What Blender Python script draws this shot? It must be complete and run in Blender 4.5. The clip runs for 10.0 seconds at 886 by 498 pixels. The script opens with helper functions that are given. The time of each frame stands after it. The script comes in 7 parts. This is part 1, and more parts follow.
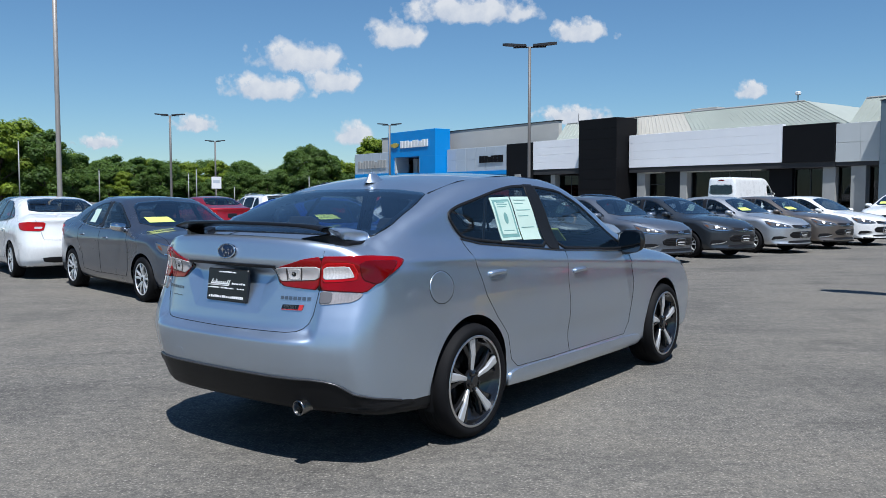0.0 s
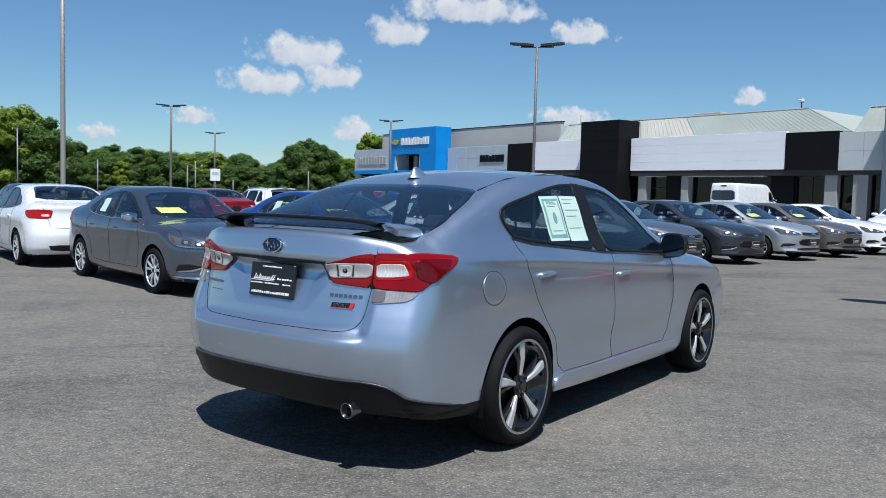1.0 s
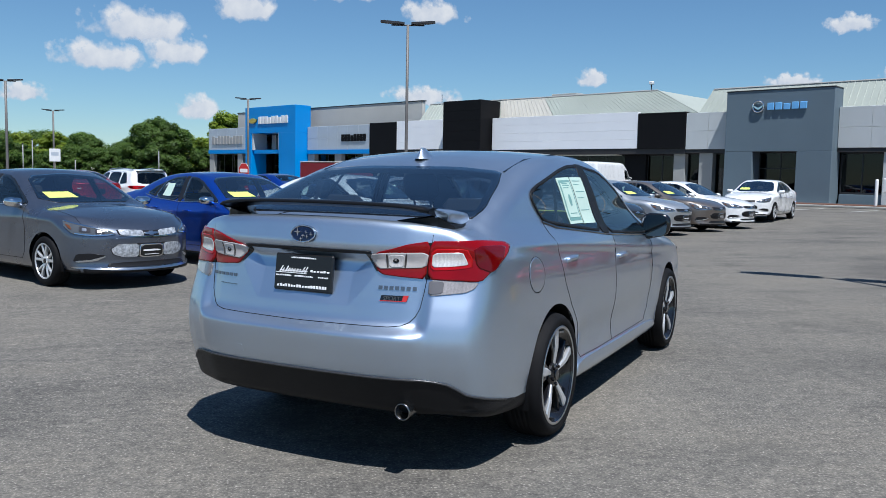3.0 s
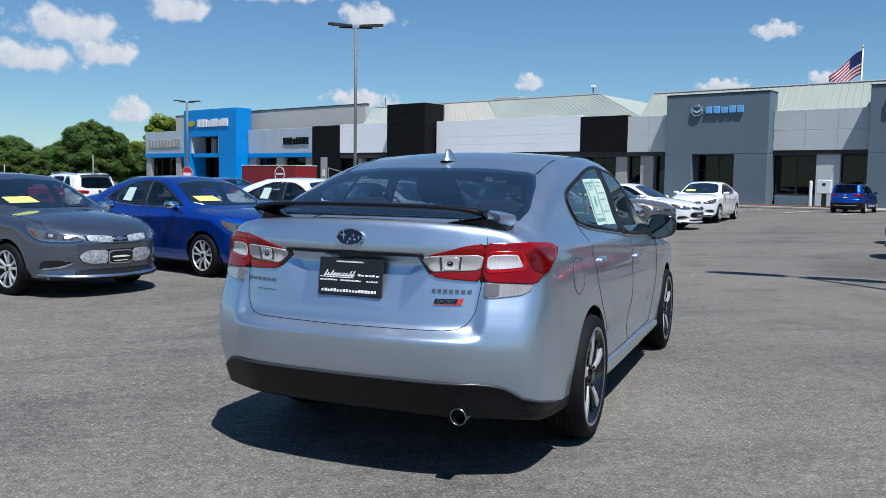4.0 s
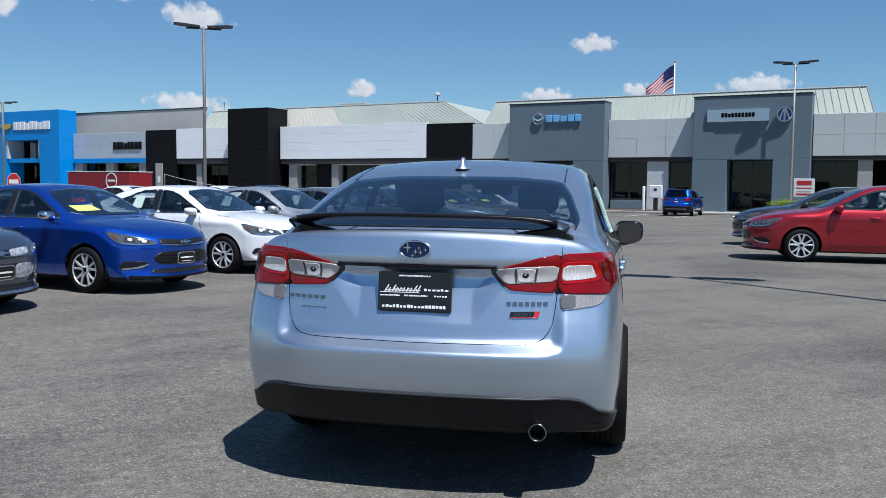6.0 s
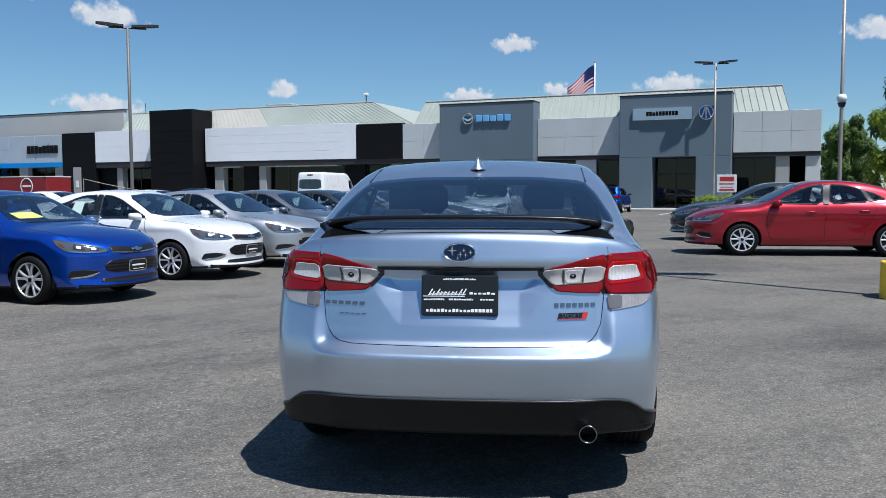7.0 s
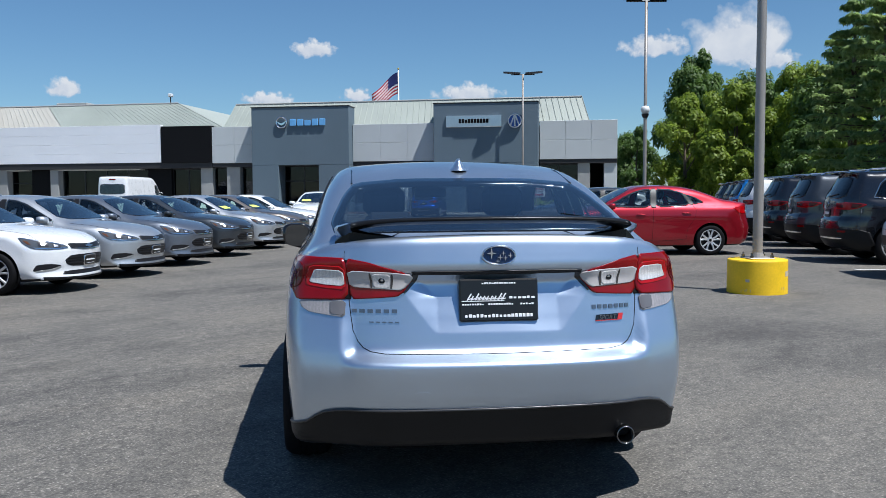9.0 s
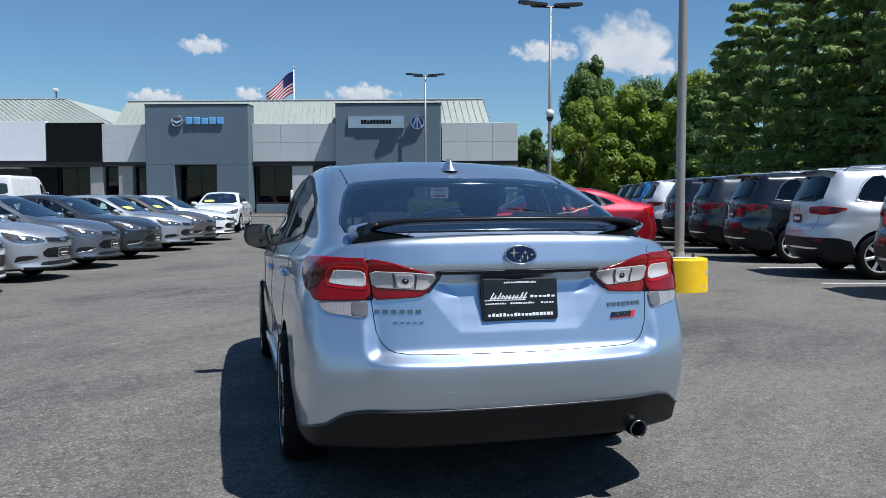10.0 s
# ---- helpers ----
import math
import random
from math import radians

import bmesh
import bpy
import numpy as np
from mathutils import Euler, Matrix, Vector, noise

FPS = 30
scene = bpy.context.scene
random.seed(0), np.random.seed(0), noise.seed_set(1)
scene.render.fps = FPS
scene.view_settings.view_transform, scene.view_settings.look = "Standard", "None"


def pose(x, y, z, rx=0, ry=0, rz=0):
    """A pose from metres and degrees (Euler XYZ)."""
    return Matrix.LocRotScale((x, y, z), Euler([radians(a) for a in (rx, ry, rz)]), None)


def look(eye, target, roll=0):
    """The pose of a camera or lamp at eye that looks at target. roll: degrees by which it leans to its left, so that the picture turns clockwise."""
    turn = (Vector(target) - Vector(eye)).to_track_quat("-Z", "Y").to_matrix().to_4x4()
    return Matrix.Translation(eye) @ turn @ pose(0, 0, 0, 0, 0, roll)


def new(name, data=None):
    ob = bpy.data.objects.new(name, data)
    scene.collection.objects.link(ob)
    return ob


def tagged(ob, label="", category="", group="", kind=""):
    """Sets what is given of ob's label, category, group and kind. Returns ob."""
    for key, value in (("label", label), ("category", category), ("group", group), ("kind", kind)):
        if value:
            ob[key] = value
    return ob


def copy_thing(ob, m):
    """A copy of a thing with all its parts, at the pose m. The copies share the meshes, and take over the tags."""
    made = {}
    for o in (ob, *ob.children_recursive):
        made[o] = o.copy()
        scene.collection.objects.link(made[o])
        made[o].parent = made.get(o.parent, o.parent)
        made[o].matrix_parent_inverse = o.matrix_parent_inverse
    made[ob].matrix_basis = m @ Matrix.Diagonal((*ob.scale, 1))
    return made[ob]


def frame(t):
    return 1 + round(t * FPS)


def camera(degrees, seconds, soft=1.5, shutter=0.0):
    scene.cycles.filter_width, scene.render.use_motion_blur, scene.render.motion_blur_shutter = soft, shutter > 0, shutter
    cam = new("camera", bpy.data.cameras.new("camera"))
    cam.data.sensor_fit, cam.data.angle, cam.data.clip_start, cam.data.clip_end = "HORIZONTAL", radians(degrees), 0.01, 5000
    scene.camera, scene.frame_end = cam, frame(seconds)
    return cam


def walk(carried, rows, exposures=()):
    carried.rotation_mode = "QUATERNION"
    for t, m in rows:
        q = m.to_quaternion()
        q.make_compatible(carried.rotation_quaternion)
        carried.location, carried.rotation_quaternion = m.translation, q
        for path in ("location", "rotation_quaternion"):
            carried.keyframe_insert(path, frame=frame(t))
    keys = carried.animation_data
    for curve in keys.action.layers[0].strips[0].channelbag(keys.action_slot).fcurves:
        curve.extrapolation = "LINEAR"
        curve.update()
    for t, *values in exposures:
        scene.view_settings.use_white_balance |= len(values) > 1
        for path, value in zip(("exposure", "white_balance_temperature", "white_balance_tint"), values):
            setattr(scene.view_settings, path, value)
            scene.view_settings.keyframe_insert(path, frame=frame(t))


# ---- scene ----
cam = camera(55.8, 10.0, soft=0.7)
PATH = [
    (0, (0.093, 0.089, 1.351), (0.034, 2.084, 1.225), 0.0),
    (0.5, (-0.065, 0.185, 1.352), (-0.12, 2.18, 1.229), 0.6),
    (1, (-0.209, 0.255, 1.339), (-0.257, 2.25, 1.209), 1.5),
    (1.5, (-0.444, 0.302, 1.338), (-0.441, 2.296, 1.189), 2.2),
    (2, (-0.677, 0.347, 1.335), (-0.569, 2.338, 1.17), 2.3),
    (2.5, (-0.891, 0.476, 1.322), (-0.663, 2.456, 1.158), 1.5),
    (3, (-1.102, 0.564, 1.334), (-0.804, 2.535, 1.163), 1.1),
    (3.2, (-1.198, 0.59, 1.33), (-0.877, 2.557, 1.16), 1.2),
    (4.5, (-1.795, 0.799, 1.317), (-1.284, 2.727, 1.159), 0.5),
    (5, (-2.004, 0.919, 1.329), (-1.427, 2.828, 1.172), 0.5),
    (5.5, (-2.251, 1.013, 1.323), (-1.559, 2.884, 1.174), 0.7),
    (6.8, (-2.82, 1.379, 1.32), (-1.872, 3.135, 1.181), 0.0),
    (7, (-2.897, 1.431, 1.323), (-1.927, 3.175, 1.183), -0.2),
    (7.5, (-3.092, 1.563, 1.321), (-2.025, 3.249, 1.186), -0.3),
    (8, (-3.321, 1.7, 1.318), (-2.123, 3.296, 1.184), -0.2),
    (8.5, (-3.455, 1.882, 1.305), (-2.194, 3.43, 1.176), -0.2),
    (9, (-3.576, 2.106, 1.308), (-2.227, 3.577, 1.179), -0.3),
    (9.5, (-3.721, 2.28, 1.302), (-2.296, 3.677, 1.175), -0.1),
    (10, (-3.927, 2.473, 1.304), (-2.405, 3.764, 1.177), -0.1),
]
walk(cam, [(t, look(eye, target, roll)) for t, eye, target, roll in PATH], [(0.0, 0.38, 5920, 10), (10.0, 0.38, 5920, 10)])

# ---------------------------------------------------------------- light
SUN_AZ = Vector((0.185, -0.983))          # where the sun stands, seen from above
SUN_EL = radians(64)
world = bpy.data.worlds.new("sky")
scene.world = world
world.use_nodes = True
wn = world.node_tree
wn.nodes.clear()
w_out = wn.nodes.new("ShaderNodeOutputWorld")
w_bg = wn.nodes.new("ShaderNodeBackground")
w_sky = wn.nodes.new("ShaderNodeTexSky")
w_sky.sky_type = "NISHITA"
w_sky.sun_disc = False
w_sky.sun_elevation = SUN_EL
w_sky.sun_rotation = math.atan2(SUN_AZ.x, SUN_AZ.y)
w_sky.air_density, w_sky.dust_density, w_sky.ozone_density = 1.0, 0.0, 5.0
w_bg.inputs["Strength"].default_value = 0.068
w_tint = wn.nodes.new("ShaderNodeMix")
w_tint.data_type, w_tint.blend_type = "RGBA", "MULTIPLY"
w_tint.inputs[0].default_value = 1.0
w_tint.inputs[7].default_value = (0.86, 1.0, 1.02, 1)
wn.links.new(w_sky.outputs[0], w_tint.inputs[6])
wn.links.new(w_tint.outputs[2], w_bg.inputs[0])
wn.links.new(w_bg.outputs[0], w_out.inputs[0])
sun = new("sun", bpy.data.lights.new("sun", "SUN"))
sun.data.energy, sun.data.angle, sun.data.color = 4.8, radians(0.55), (1.0, 0.96, 0.9)
to_sun = Vector((SUN_AZ.x * math.cos(SUN_EL), SUN_AZ.y * math.cos(SUN_EL), math.sin(SUN_EL)))
sun.matrix_world = look(to_sun * 60, (0, 0, 0))
scene.view_settings.exposure = 0.0


# ---------------------------------------------------------------- materials
def nodes_of(name):
    m = bpy.data.materials.new(name)
    m.use_nodes = True
    return m, m.node_tree, m.node_tree.nodes["Principled BSDF"]


def noise_node(nt, scale, detail=4.0, rough=0.55, coords="Object", stretch=None):
    tc = nt.nodes.new("ShaderNodeTexCoord")
    tex = nt.nodes.new("ShaderNodeTexNoise")
    tex.inputs["Scale"].default_value, tex.inputs["Detail"].default_value, tex.inputs["Roughness"].default_value = scale, detail, rough
    if stretch:
        mp = nt.nodes.new("ShaderNodeMapping")
        mp.inputs["Scale"].default_value = stretch
        nt.links.new(tc.outputs[coords], mp.inputs[0])
        nt.links.new(mp.outputs[0], tex.inputs["Vector"])
    else:
        nt.links.new(tc.outputs[coords], tex.inputs["Vector"])
    return tex.outputs["Fac"]


def ramp(nt, fac, stops):
    r = nt.nodes.new("ShaderNodeValToRGB")
    el = r.color_ramp.elements
    while len(el) < len(stops):
        el.new(0.5)
    for e, (p, c) in zip(el, stops):
        e.position, e.color = p, (*c, 1) if len(c) == 3 else c
    nt.links.new(fac, r.inputs[0])
    return r.outputs[0]


def mix(nt, fac, a, b, mode="MIX"):
    m = nt.nodes.new("ShaderNodeMix")
    m.data_type, m.blend_type = "RGBA", mode
    for sock, v in ((m.inputs[0], fac), (m.inputs[6], a), (m.inputs[7], b)):
        if hasattr(v, "is_output"):
            nt.links.new(v, sock)
        elif isinstance(v, (int, float)):
            sock.default_value = v
        else:
            sock.default_value = (*v, 1)
    return m.outputs[2]


def bump(nt, bsdf, height, strength=0.2, distance=0.01):
    b = nt.nodes.new("ShaderNodeBump")
    b.inputs["Strength"].default_value, b.inputs["Distance"].default_value = strength, distance
    nt.links.new(height, b.inputs["Height"])
    nt.links.new(b.outputs[0], bsdf.inputs["Normal"])


def surface(name, color, rough=0.5, metal=0.0, vary=0.12, scale=3.0, grain=60.0, relief=0.0, coat=0.0, spec=0.5):
    """A plain surface with variation at two scales and an optional fine relief."""
    m, nt, b = nodes_of(name)
    big, fine = noise_node(nt, scale), noise_node(nt, grain, 3)
    lo = tuple(c * (1 - vary) for c in color)
    hi = tuple(min(1, c * (1 + vary * 0.6)) for c in color)
    col = mix(nt, 0.75, ramp(nt, big, [(0.3, lo), (0.7, hi)]), ramp(nt, fine, [(0.3, lo), (0.7, hi)]))
    nt.links.new(mix(nt, 0.5, ramp(nt, big, [(0.3, lo), (0.7, hi)]), col), b.inputs["Base Color"])
    b.inputs["Roughness"].default_value, b.inputs["Metallic"].default_value = rough, metal
    b.inputs["Coat Weight"].default_value = coat
    b.inputs["Specular IOR Level"].default_value = 0.5 if coat > 0.5 else 0.25
    b.inputs["Coat Roughness"].default_value = 0.04
    b.inputs["Specular IOR Level"].default_value = spec
    if relief:
        bump(nt, b, fine, relief, 0.004)
    return m


def paint(name, color, metal=0.6, rough=0.32, coat=1.0, flake=0.12):
    """Clear-coated car paint with fine flakes and a little road dust."""
    m, nt, b = nodes_of(name)
    flakes = noise_node(nt, 900, 1)
    dust = noise_node(nt, 2.2, 5)
    c1 = tuple(c * (1 - flake) for c in color)
    c2 = tuple(min(1, c * (1 + flake)) for c in color)
    nt.links.new(ramp(nt, flakes, [(0.35, c1), (0.65, c2)]), b.inputs["Base Color"])
    nt.links.new(ramp(nt, dust, [(0.3, (rough - 0.04,) * 3), (0.7, (rough + 0.05,) * 3)]), b.inputs["Roughness"])
    b.inputs["Metallic"].default_value = metal
    b.inputs["Coat Weight"].default_value = coat
    b.inputs["Specular IOR Level"].default_value = 0.5 if coat > 0.5 else 0.25
    b.inputs["Coat Roughness"].default_value = 0.02
    wave = noise_node(nt, 1.6, 2)
    bump(nt, b, wave, 0.008, 0.03)
    return m


def glass_mat(name, tint, rough=0.0, r0=0.08):
    m, nt, b = nodes_of(name)
    nt.nodes.remove(b)
    tr, gl, mx = nt.nodes.new("ShaderNodeBsdfTransparent"), nt.nodes.new("ShaderNodeBsdfGlossy"), nt.nodes.new("ShaderNodeMixShader")
    lw, pw, ad = nt.nodes.new("ShaderNodeLayerWeight"), nt.nodes.new("ShaderNodeMath"), nt.nodes.new("ShaderNodeMath")
    lw.inputs["Blend"].default_value = 0.5
    pw.operation, ad.operation = "POWER", "MULTIPLY_ADD"
    pw.inputs[1].default_value = 4.2
    ad.inputs[1].default_value, ad.inputs[2].default_value = 1 - r0, r0
    nt.links.new(lw.outputs["Facing"], pw.inputs[0])
    nt.links.new(pw.outputs[0], ad.inputs[0])
    tr.inputs["Color"].default_value = (*tint, 1)
    gl.inputs["Roughness"].default_value = rough
    nt.links.new(ad.outputs[0], mx.inputs[0])
    nt.links.new(tr.outputs[0], mx.inputs[1])
    nt.links.new(gl.outputs[0], mx.inputs[2])
    nt.links.new(mx.outputs[0], nt.nodes["Material Output"].inputs["Surface"])
    return m


def asphalt_mat():
    m, nt, b = nodes_of("weathered_asphalt")
    stone = noise_node(nt, 72, 1.5, 0.6)
    chips = noise_node(nt, 20, 4, 0.8)
    patch = noise_node(nt, 0.28, 6, 0.62)
    wear = noise_node(nt, 0.9, 5, 0.7, stretch=(0.5, 1.4, 1))
    stain = noise_node(nt, 1.3, 6, 0.65, stretch=(1.0, 0.55, 1))
    base = ramp(nt, stone, [(0.36, (0.075, 0.073, 0.069)), (0.5, (0.148, 0.143, 0.135)), (0.61, (0.225, 0.217, 0.20)), (0.67, (0.39, 0.375, 0.35)), (0.72, (0.60, 0.58, 0.55))])
    base = mix(nt, 0.36, base, ramp(nt, chips, [(0.35, (0.06, 0.06, 0.06)), (0.65, (0.27, 0.26, 0.24))]))
    mott = noise_node(nt, 10.0, 8, 0.78)
    scuff = noise_node(nt, 3.2, 8, 0.72, stretch=(1.0, 1.6, 1))
    base = mix(nt, 0.62, base, ramp(nt, mott, [(0.36, (0.60, 0.60, 0.61)), (0.5, (1, 1, 1)), (0.64, (1.32, 1.29, 1.24))]), "MULTIPLY")
    base = mix(nt, ramp(nt, scuff, [(0.59, (0, 0, 0)), (0.68, (0.5,) * 3)]), base, (0.34, 0.325, 0.295))
    base = mix(nt, ramp(nt, patch, [(0.35, (0, 0, 0)), (0.7, (0.4,) * 3)]), base, (0.18, 0.173, 0.160))
    base = mix(nt, ramp(nt, stain, [(0.55, (0, 0, 0)), (0.74, (0.6,) * 3)]), base, (0.085, 0.083, 0.079))
    base = mix(nt, 0.8, base, ramp(nt, wear, [(0.32, (0.66, 0.66, 0.67)), (0.5, (1, 1, 1)), (0.68, (1.08, 1.06, 1.03))]), "MULTIPLY")
    base = mix(nt, 0.8, base, ramp(nt, patch, [(0.32, (0.58, 0.58, 0.60)), (0.46, (0.94, 0.94, 0.94)), (0.56, (1.06, 1.05, 1.03)), (0.70, (1.12, 1.10, 1.06))]), "MULTIPLY")
    base = mix(nt, 1.0, base, (0.845, 0.82, 0.775), "MULTIPLY")
    nt.links.new(base, b.inputs["Base Color"])
    b.inputs["Roughness"].default_value = 0.85
    b.inputs["Specular IOR Level"].default_value = 0.3
    bump(nt, b, chips, 0.24, 0.006)
    return m


M_ASPHALT = asphalt_mat()
M_SILVER = paint("silver_metallic_paint", (0.505, 0.588, 0.70), 0.92, 0.36, 1.0, 0.10)
M_WHITE = paint("white_paint", (0.78, 0.79, 0.79), 0.0, 0.28)
M_GRAY = paint("graphite_metallic_paint", (0.142, 0.162, 0.205), 0.85, 0.29)
M_DARK = paint("dark_gray_metallic_paint", (0.040, 0.047, 0.056), 0.6, 0.42)
M_BLUE = paint("deep_blue_metallic_paint", (0.008, 0.082, 0.52), 0.85, 0.33)
M_RED = paint("red_metallic_paint", (0.34, 0.005, 0.016), 0.6, 0.42)
M_LIGHTSILVER = paint("light_silver_paint", (0.55, 0.57, 0.59), 0.85, 0.45)
M_MIDGRAY = paint("mid_gray_metallic_paint", (0.17, 0.19, 0.225), 0.75, 0.42)
M_BRONZE = paint("taupe_metallic_paint", (0.19, 0.165, 0.145), 0.75, 0.42)
M_BLACKPAINT = paint("black_paint", (0.007, 0.008, 0.011), 0.0, 0.2)
M_PEARL = paint("pearl_white_paint", (0.64, 0.66, 0.69), 0.25, 0.34)
M_SKYBLUE = paint("bright_blue_paint", (0.02, 0.22, 0.62), 0.1, 0.35)
M_GLASS = glass_mat("tinted_window_glass", (0.80, 0.86, 0.85), 0.0, 0.10)
M_GLASS_REAR = glass_mat("tinted_rear_glass", (0.70, 0.79, 0.84), 0.0, 0.34)
M_GLASS_WIND = glass_mat("windshield_glass", (0.56, 0.64, 0.66), 0.0, 0.36)
M_GLASS_TINT = glass_mat("dark_tinted_side_glass", (0.62, 0.69, 0.71), 0.0, 0.09)
M_PRIVACY = glass_mat("dark_privacy_glass", (0.10, 0.11, 0.12), 0.0, 0.06)
M_TRIM = surface("black_plastic_trim", (0.014, 0.014, 0.016), 0.42, 0, 0.15, 8, 220, 0.05, 0, 0.28)
M_GLOSSBLACK = surface("gloss_black_trim", (0.008, 0.008, 0.009), 0.12, 0, 0.1, 5, 90, 0, 0.5)
M_VALANCE = surface("textured_dark_plastic", (0.009, 0.009, 0.010), 0.48, 0, 0.25, 6, 400, 0.15, 0, 0.25)
# valance plastic in a paler tone: the highlight on its top bevel, painted
M_LIPHIGHLIGHT = surface("highlight_satin_plastic", (0.035, 0.035, 0.037), 0.32, 0, 0.15, 6, 300, 0.05, 0, 0.6)
M_WING = surface("dark_wing_paint", (0.008, 0.008, 0.009), 0.3, 0, 0.1, 6, 90, 0, 0, 0.25)
M_RUBBER = surface("tyre_rubber", (0.008, 0.008, 0.009), 0.72, 0, 0.25, 9, 160, 0.1, 0, 0.14)
M_CHROME = surface("chrome", (0.78, 0.79, 0.8), 0.12, 1.0, 0.05, 9, 60)
M_MIRROR = surface("mirror_glass", (0.14, 0.145, 0.15), 0.02, 1.0, 0.02, 9, 60)
M_ALLOY = surface("machined_alloy", (0.66, 0.67, 0.69), 0.28, 1.0, 0.08, 12, 200)
M_SILVERALLOY = surface("painted_alloy", (0.70, 0.71, 0.72), 0.35, 0.6, 0.08, 12, 200)
M_DISC = surface("brake_disc_steel", (0.25, 0.25, 0.25), 0.4, 1.0, 0.2, 12, 200)
M_INTERIOR = surface("dark_seat_cloth", (0.03, 0.03, 0.032), 0.85, 0, 0.3, 8, 300, 0.2)
M_UNDER = surface("underbody_black", (0.010, 0.010, 0.011), 0.8, 0, 0.3, 6, 60, 0, 0, 0.12)
M_PLATE = surface("black_plate_plastic", (0.010, 0.010, 0.011), 0.3, 0, 0.1, 8, 120)
M_LETTER = surface("white_lettering", (0.8, 0.8, 0.8), 0.5, 0, 0.04, 9, 60)
M_STEEL = surface("exhaust_steel", (0.24, 0.235, 0.23), 0.25, 1.0, 0.25, 14, 120)
M_PAPER = surface("window_sticker_paper", (0.50, 0.64, 0.565), 0.6, 0, 0.06, 10, 60)
M_PAPERBLUE = surface("sticker_print", (0.16, 0.32, 0.30), 0.6, 0, 0.1, 10, 60)
M_YELLOWCARD = surface("yellow_price_card", (0.60, 0.68, 0.15), 0.6, 0, 0.06, 10, 60)
M_BADGEBLUE = surface("badge_blue_enamel", (0.004, 0.007, 0.028), 0.15, 0.1, 0.1, 20, 80, 0, 1.0)
M_BADGERED = surface("badge_red", (0.5, 0.03, 0.03), 0.3, 0, 0.1, 20, 80)


def lens_mat(name, color, rough=0.08, coat=1.0, faceted=False):
    m, nt, b = nodes_of(name)
    big = noise_node(nt, 7, 3)
    col = ramp(nt, big, [(0.3, tuple(c * 0.75 for c in color)), (0.7, color)])
    if faceted:
        # glints of little reflector cells behind the clear cover, painted into the colour
        tc = nt.nodes.new("ShaderNodeTexCoord")
        ribs = nt.nodes.new("ShaderNodeTexVoronoi")
        ribs.inputs["Scale"].default_value = 190
        nt.links.new(tc.outputs["Object"], ribs.inputs["Vector"])
        cell = nt.nodes.new("ShaderNodeSeparateColor")
        nt.links.new(ribs.outputs["Color"], cell.inputs[0])
        col = mix(nt, 0.2, col, ramp(nt, cell.outputs[0], [(0.1, tuple(c * 0.6 for c in color)), (0.5, color), (0.95, tuple(min(1, c * 1.5) for c in color))]))
        # light and shade of the reflector's upright flutes, painted as stripes
        wv = nt.nodes.new("ShaderNodeTexWave")
        wv.bands_direction = "Y"
        wv.inputs["Scale"].default_value, wv.inputs["Distortion"].default_value = 22.0, 2.5
        nt.links.new(tc.outputs["Object"], wv.inputs["Vector"])
        col = mix(nt, 0.12, col, ramp(nt, wv.outputs["Fac"], [(0.05, (0.55, 0.5, 0.48)), (0.5, (0.95, 0.93, 0.92)), (0.95, (1.35, 1.33, 1.32))]), "MULTIPLY")
        b.inputs["Metallic"].default_value = 0.12
    nt.links.new(col, b.inputs["Base Color"])
    b.inputs["Roughness"].default_value = rough
    b.inputs["Coat Weight"].default_value = coat
    b.inputs["Specular IOR Level"].default_value = 0.5 if coat > 0.5 else 0.25
    b.inputs["Coat Roughness"].default_value = 0.02
    return m


M_REDLENS = lens_mat("red_tail_lens", (0.235, 0.0006, 0.0020), 0.10, 0.35)
M_BRIGHTRED = lens_mat("bright_red_tail_lens", (0.44, 0.002, 0.004), 0.10, 0.35)
M_DARKRED = lens_mat("dark_red_tail_lens", (0.115, 0.001, 0.002), 0.12, 0.3)
M_WHITELENS = lens_mat("clear_tail_lens", (0.70, 0.665, 0.645), 0.2, 0.8, True)
M_HEADLENS = lens_mat("headlamp_lens", (0.085, 0.092, 0.10), 0.06)
M_GRAYLENS = lens_mat("smoked_reverse_lens", (0.54, 0.505, 0.49), 0.16, 1.0)
M_SHADELENS = lens_mat("shaded_reflector_lens", (0.15, 0.14, 0.14), 0.12, 1.0)
M_SMOKELENS = lens_mat("dark_lamp_recess", (0.05, 0.045, 0.045), 0.12, 1.0)
M_CLEARLENS = lens_mat("clear_reflector_lens", (0.36, 0.33, 0.32), 0.08, 1.0, True)
M_FILM = surface("crinkled_white_film", (0.50, 0.53, 0.57), 0.25, 0.3, 0.75, 26, 45, 1.0)
M_BADGE = surface("satin_badge_chrome", (0.24, 0.25, 0.27), 0.30, 0.9, 0.1, 20, 80)
M_AMBER = lens_mat("amber_lens", (0.15, 0.05, 0.014))


# ---------------------------------------------------------------- mesh helpers
def mesh_ob(name, verts, faces, mat, parent=None, smooth=False, label=""):
    me = bpy.data.meshes.new(name)
    me.from_pydata([tuple(map(float, v)) for v in verts], [], [tuple(int(i) for i in f) for f in faces])
    me.materials.append(mat)
    if smooth:
        me.polygons.foreach_set("use_smooth", [True] * len(me.polygons))
    me.update()
    ob = new(name, me)
    if parent:
        ob.parent = parent
    if label:
        tagged(ob, label)
    return ob


def part(name, geo, mat, parent, label="", smooth=False):
    return mesh_ob(name, geo[0], geo[1], mat, parent, smooth, label)


def join(*geos):
    vs, fs = [], []
    for v, f in geos:
        k = len(vs)
        vs += [tuple(p) for p in v]
        fs += [tuple(i + k for i in face) for face in f]
    return vs, fs


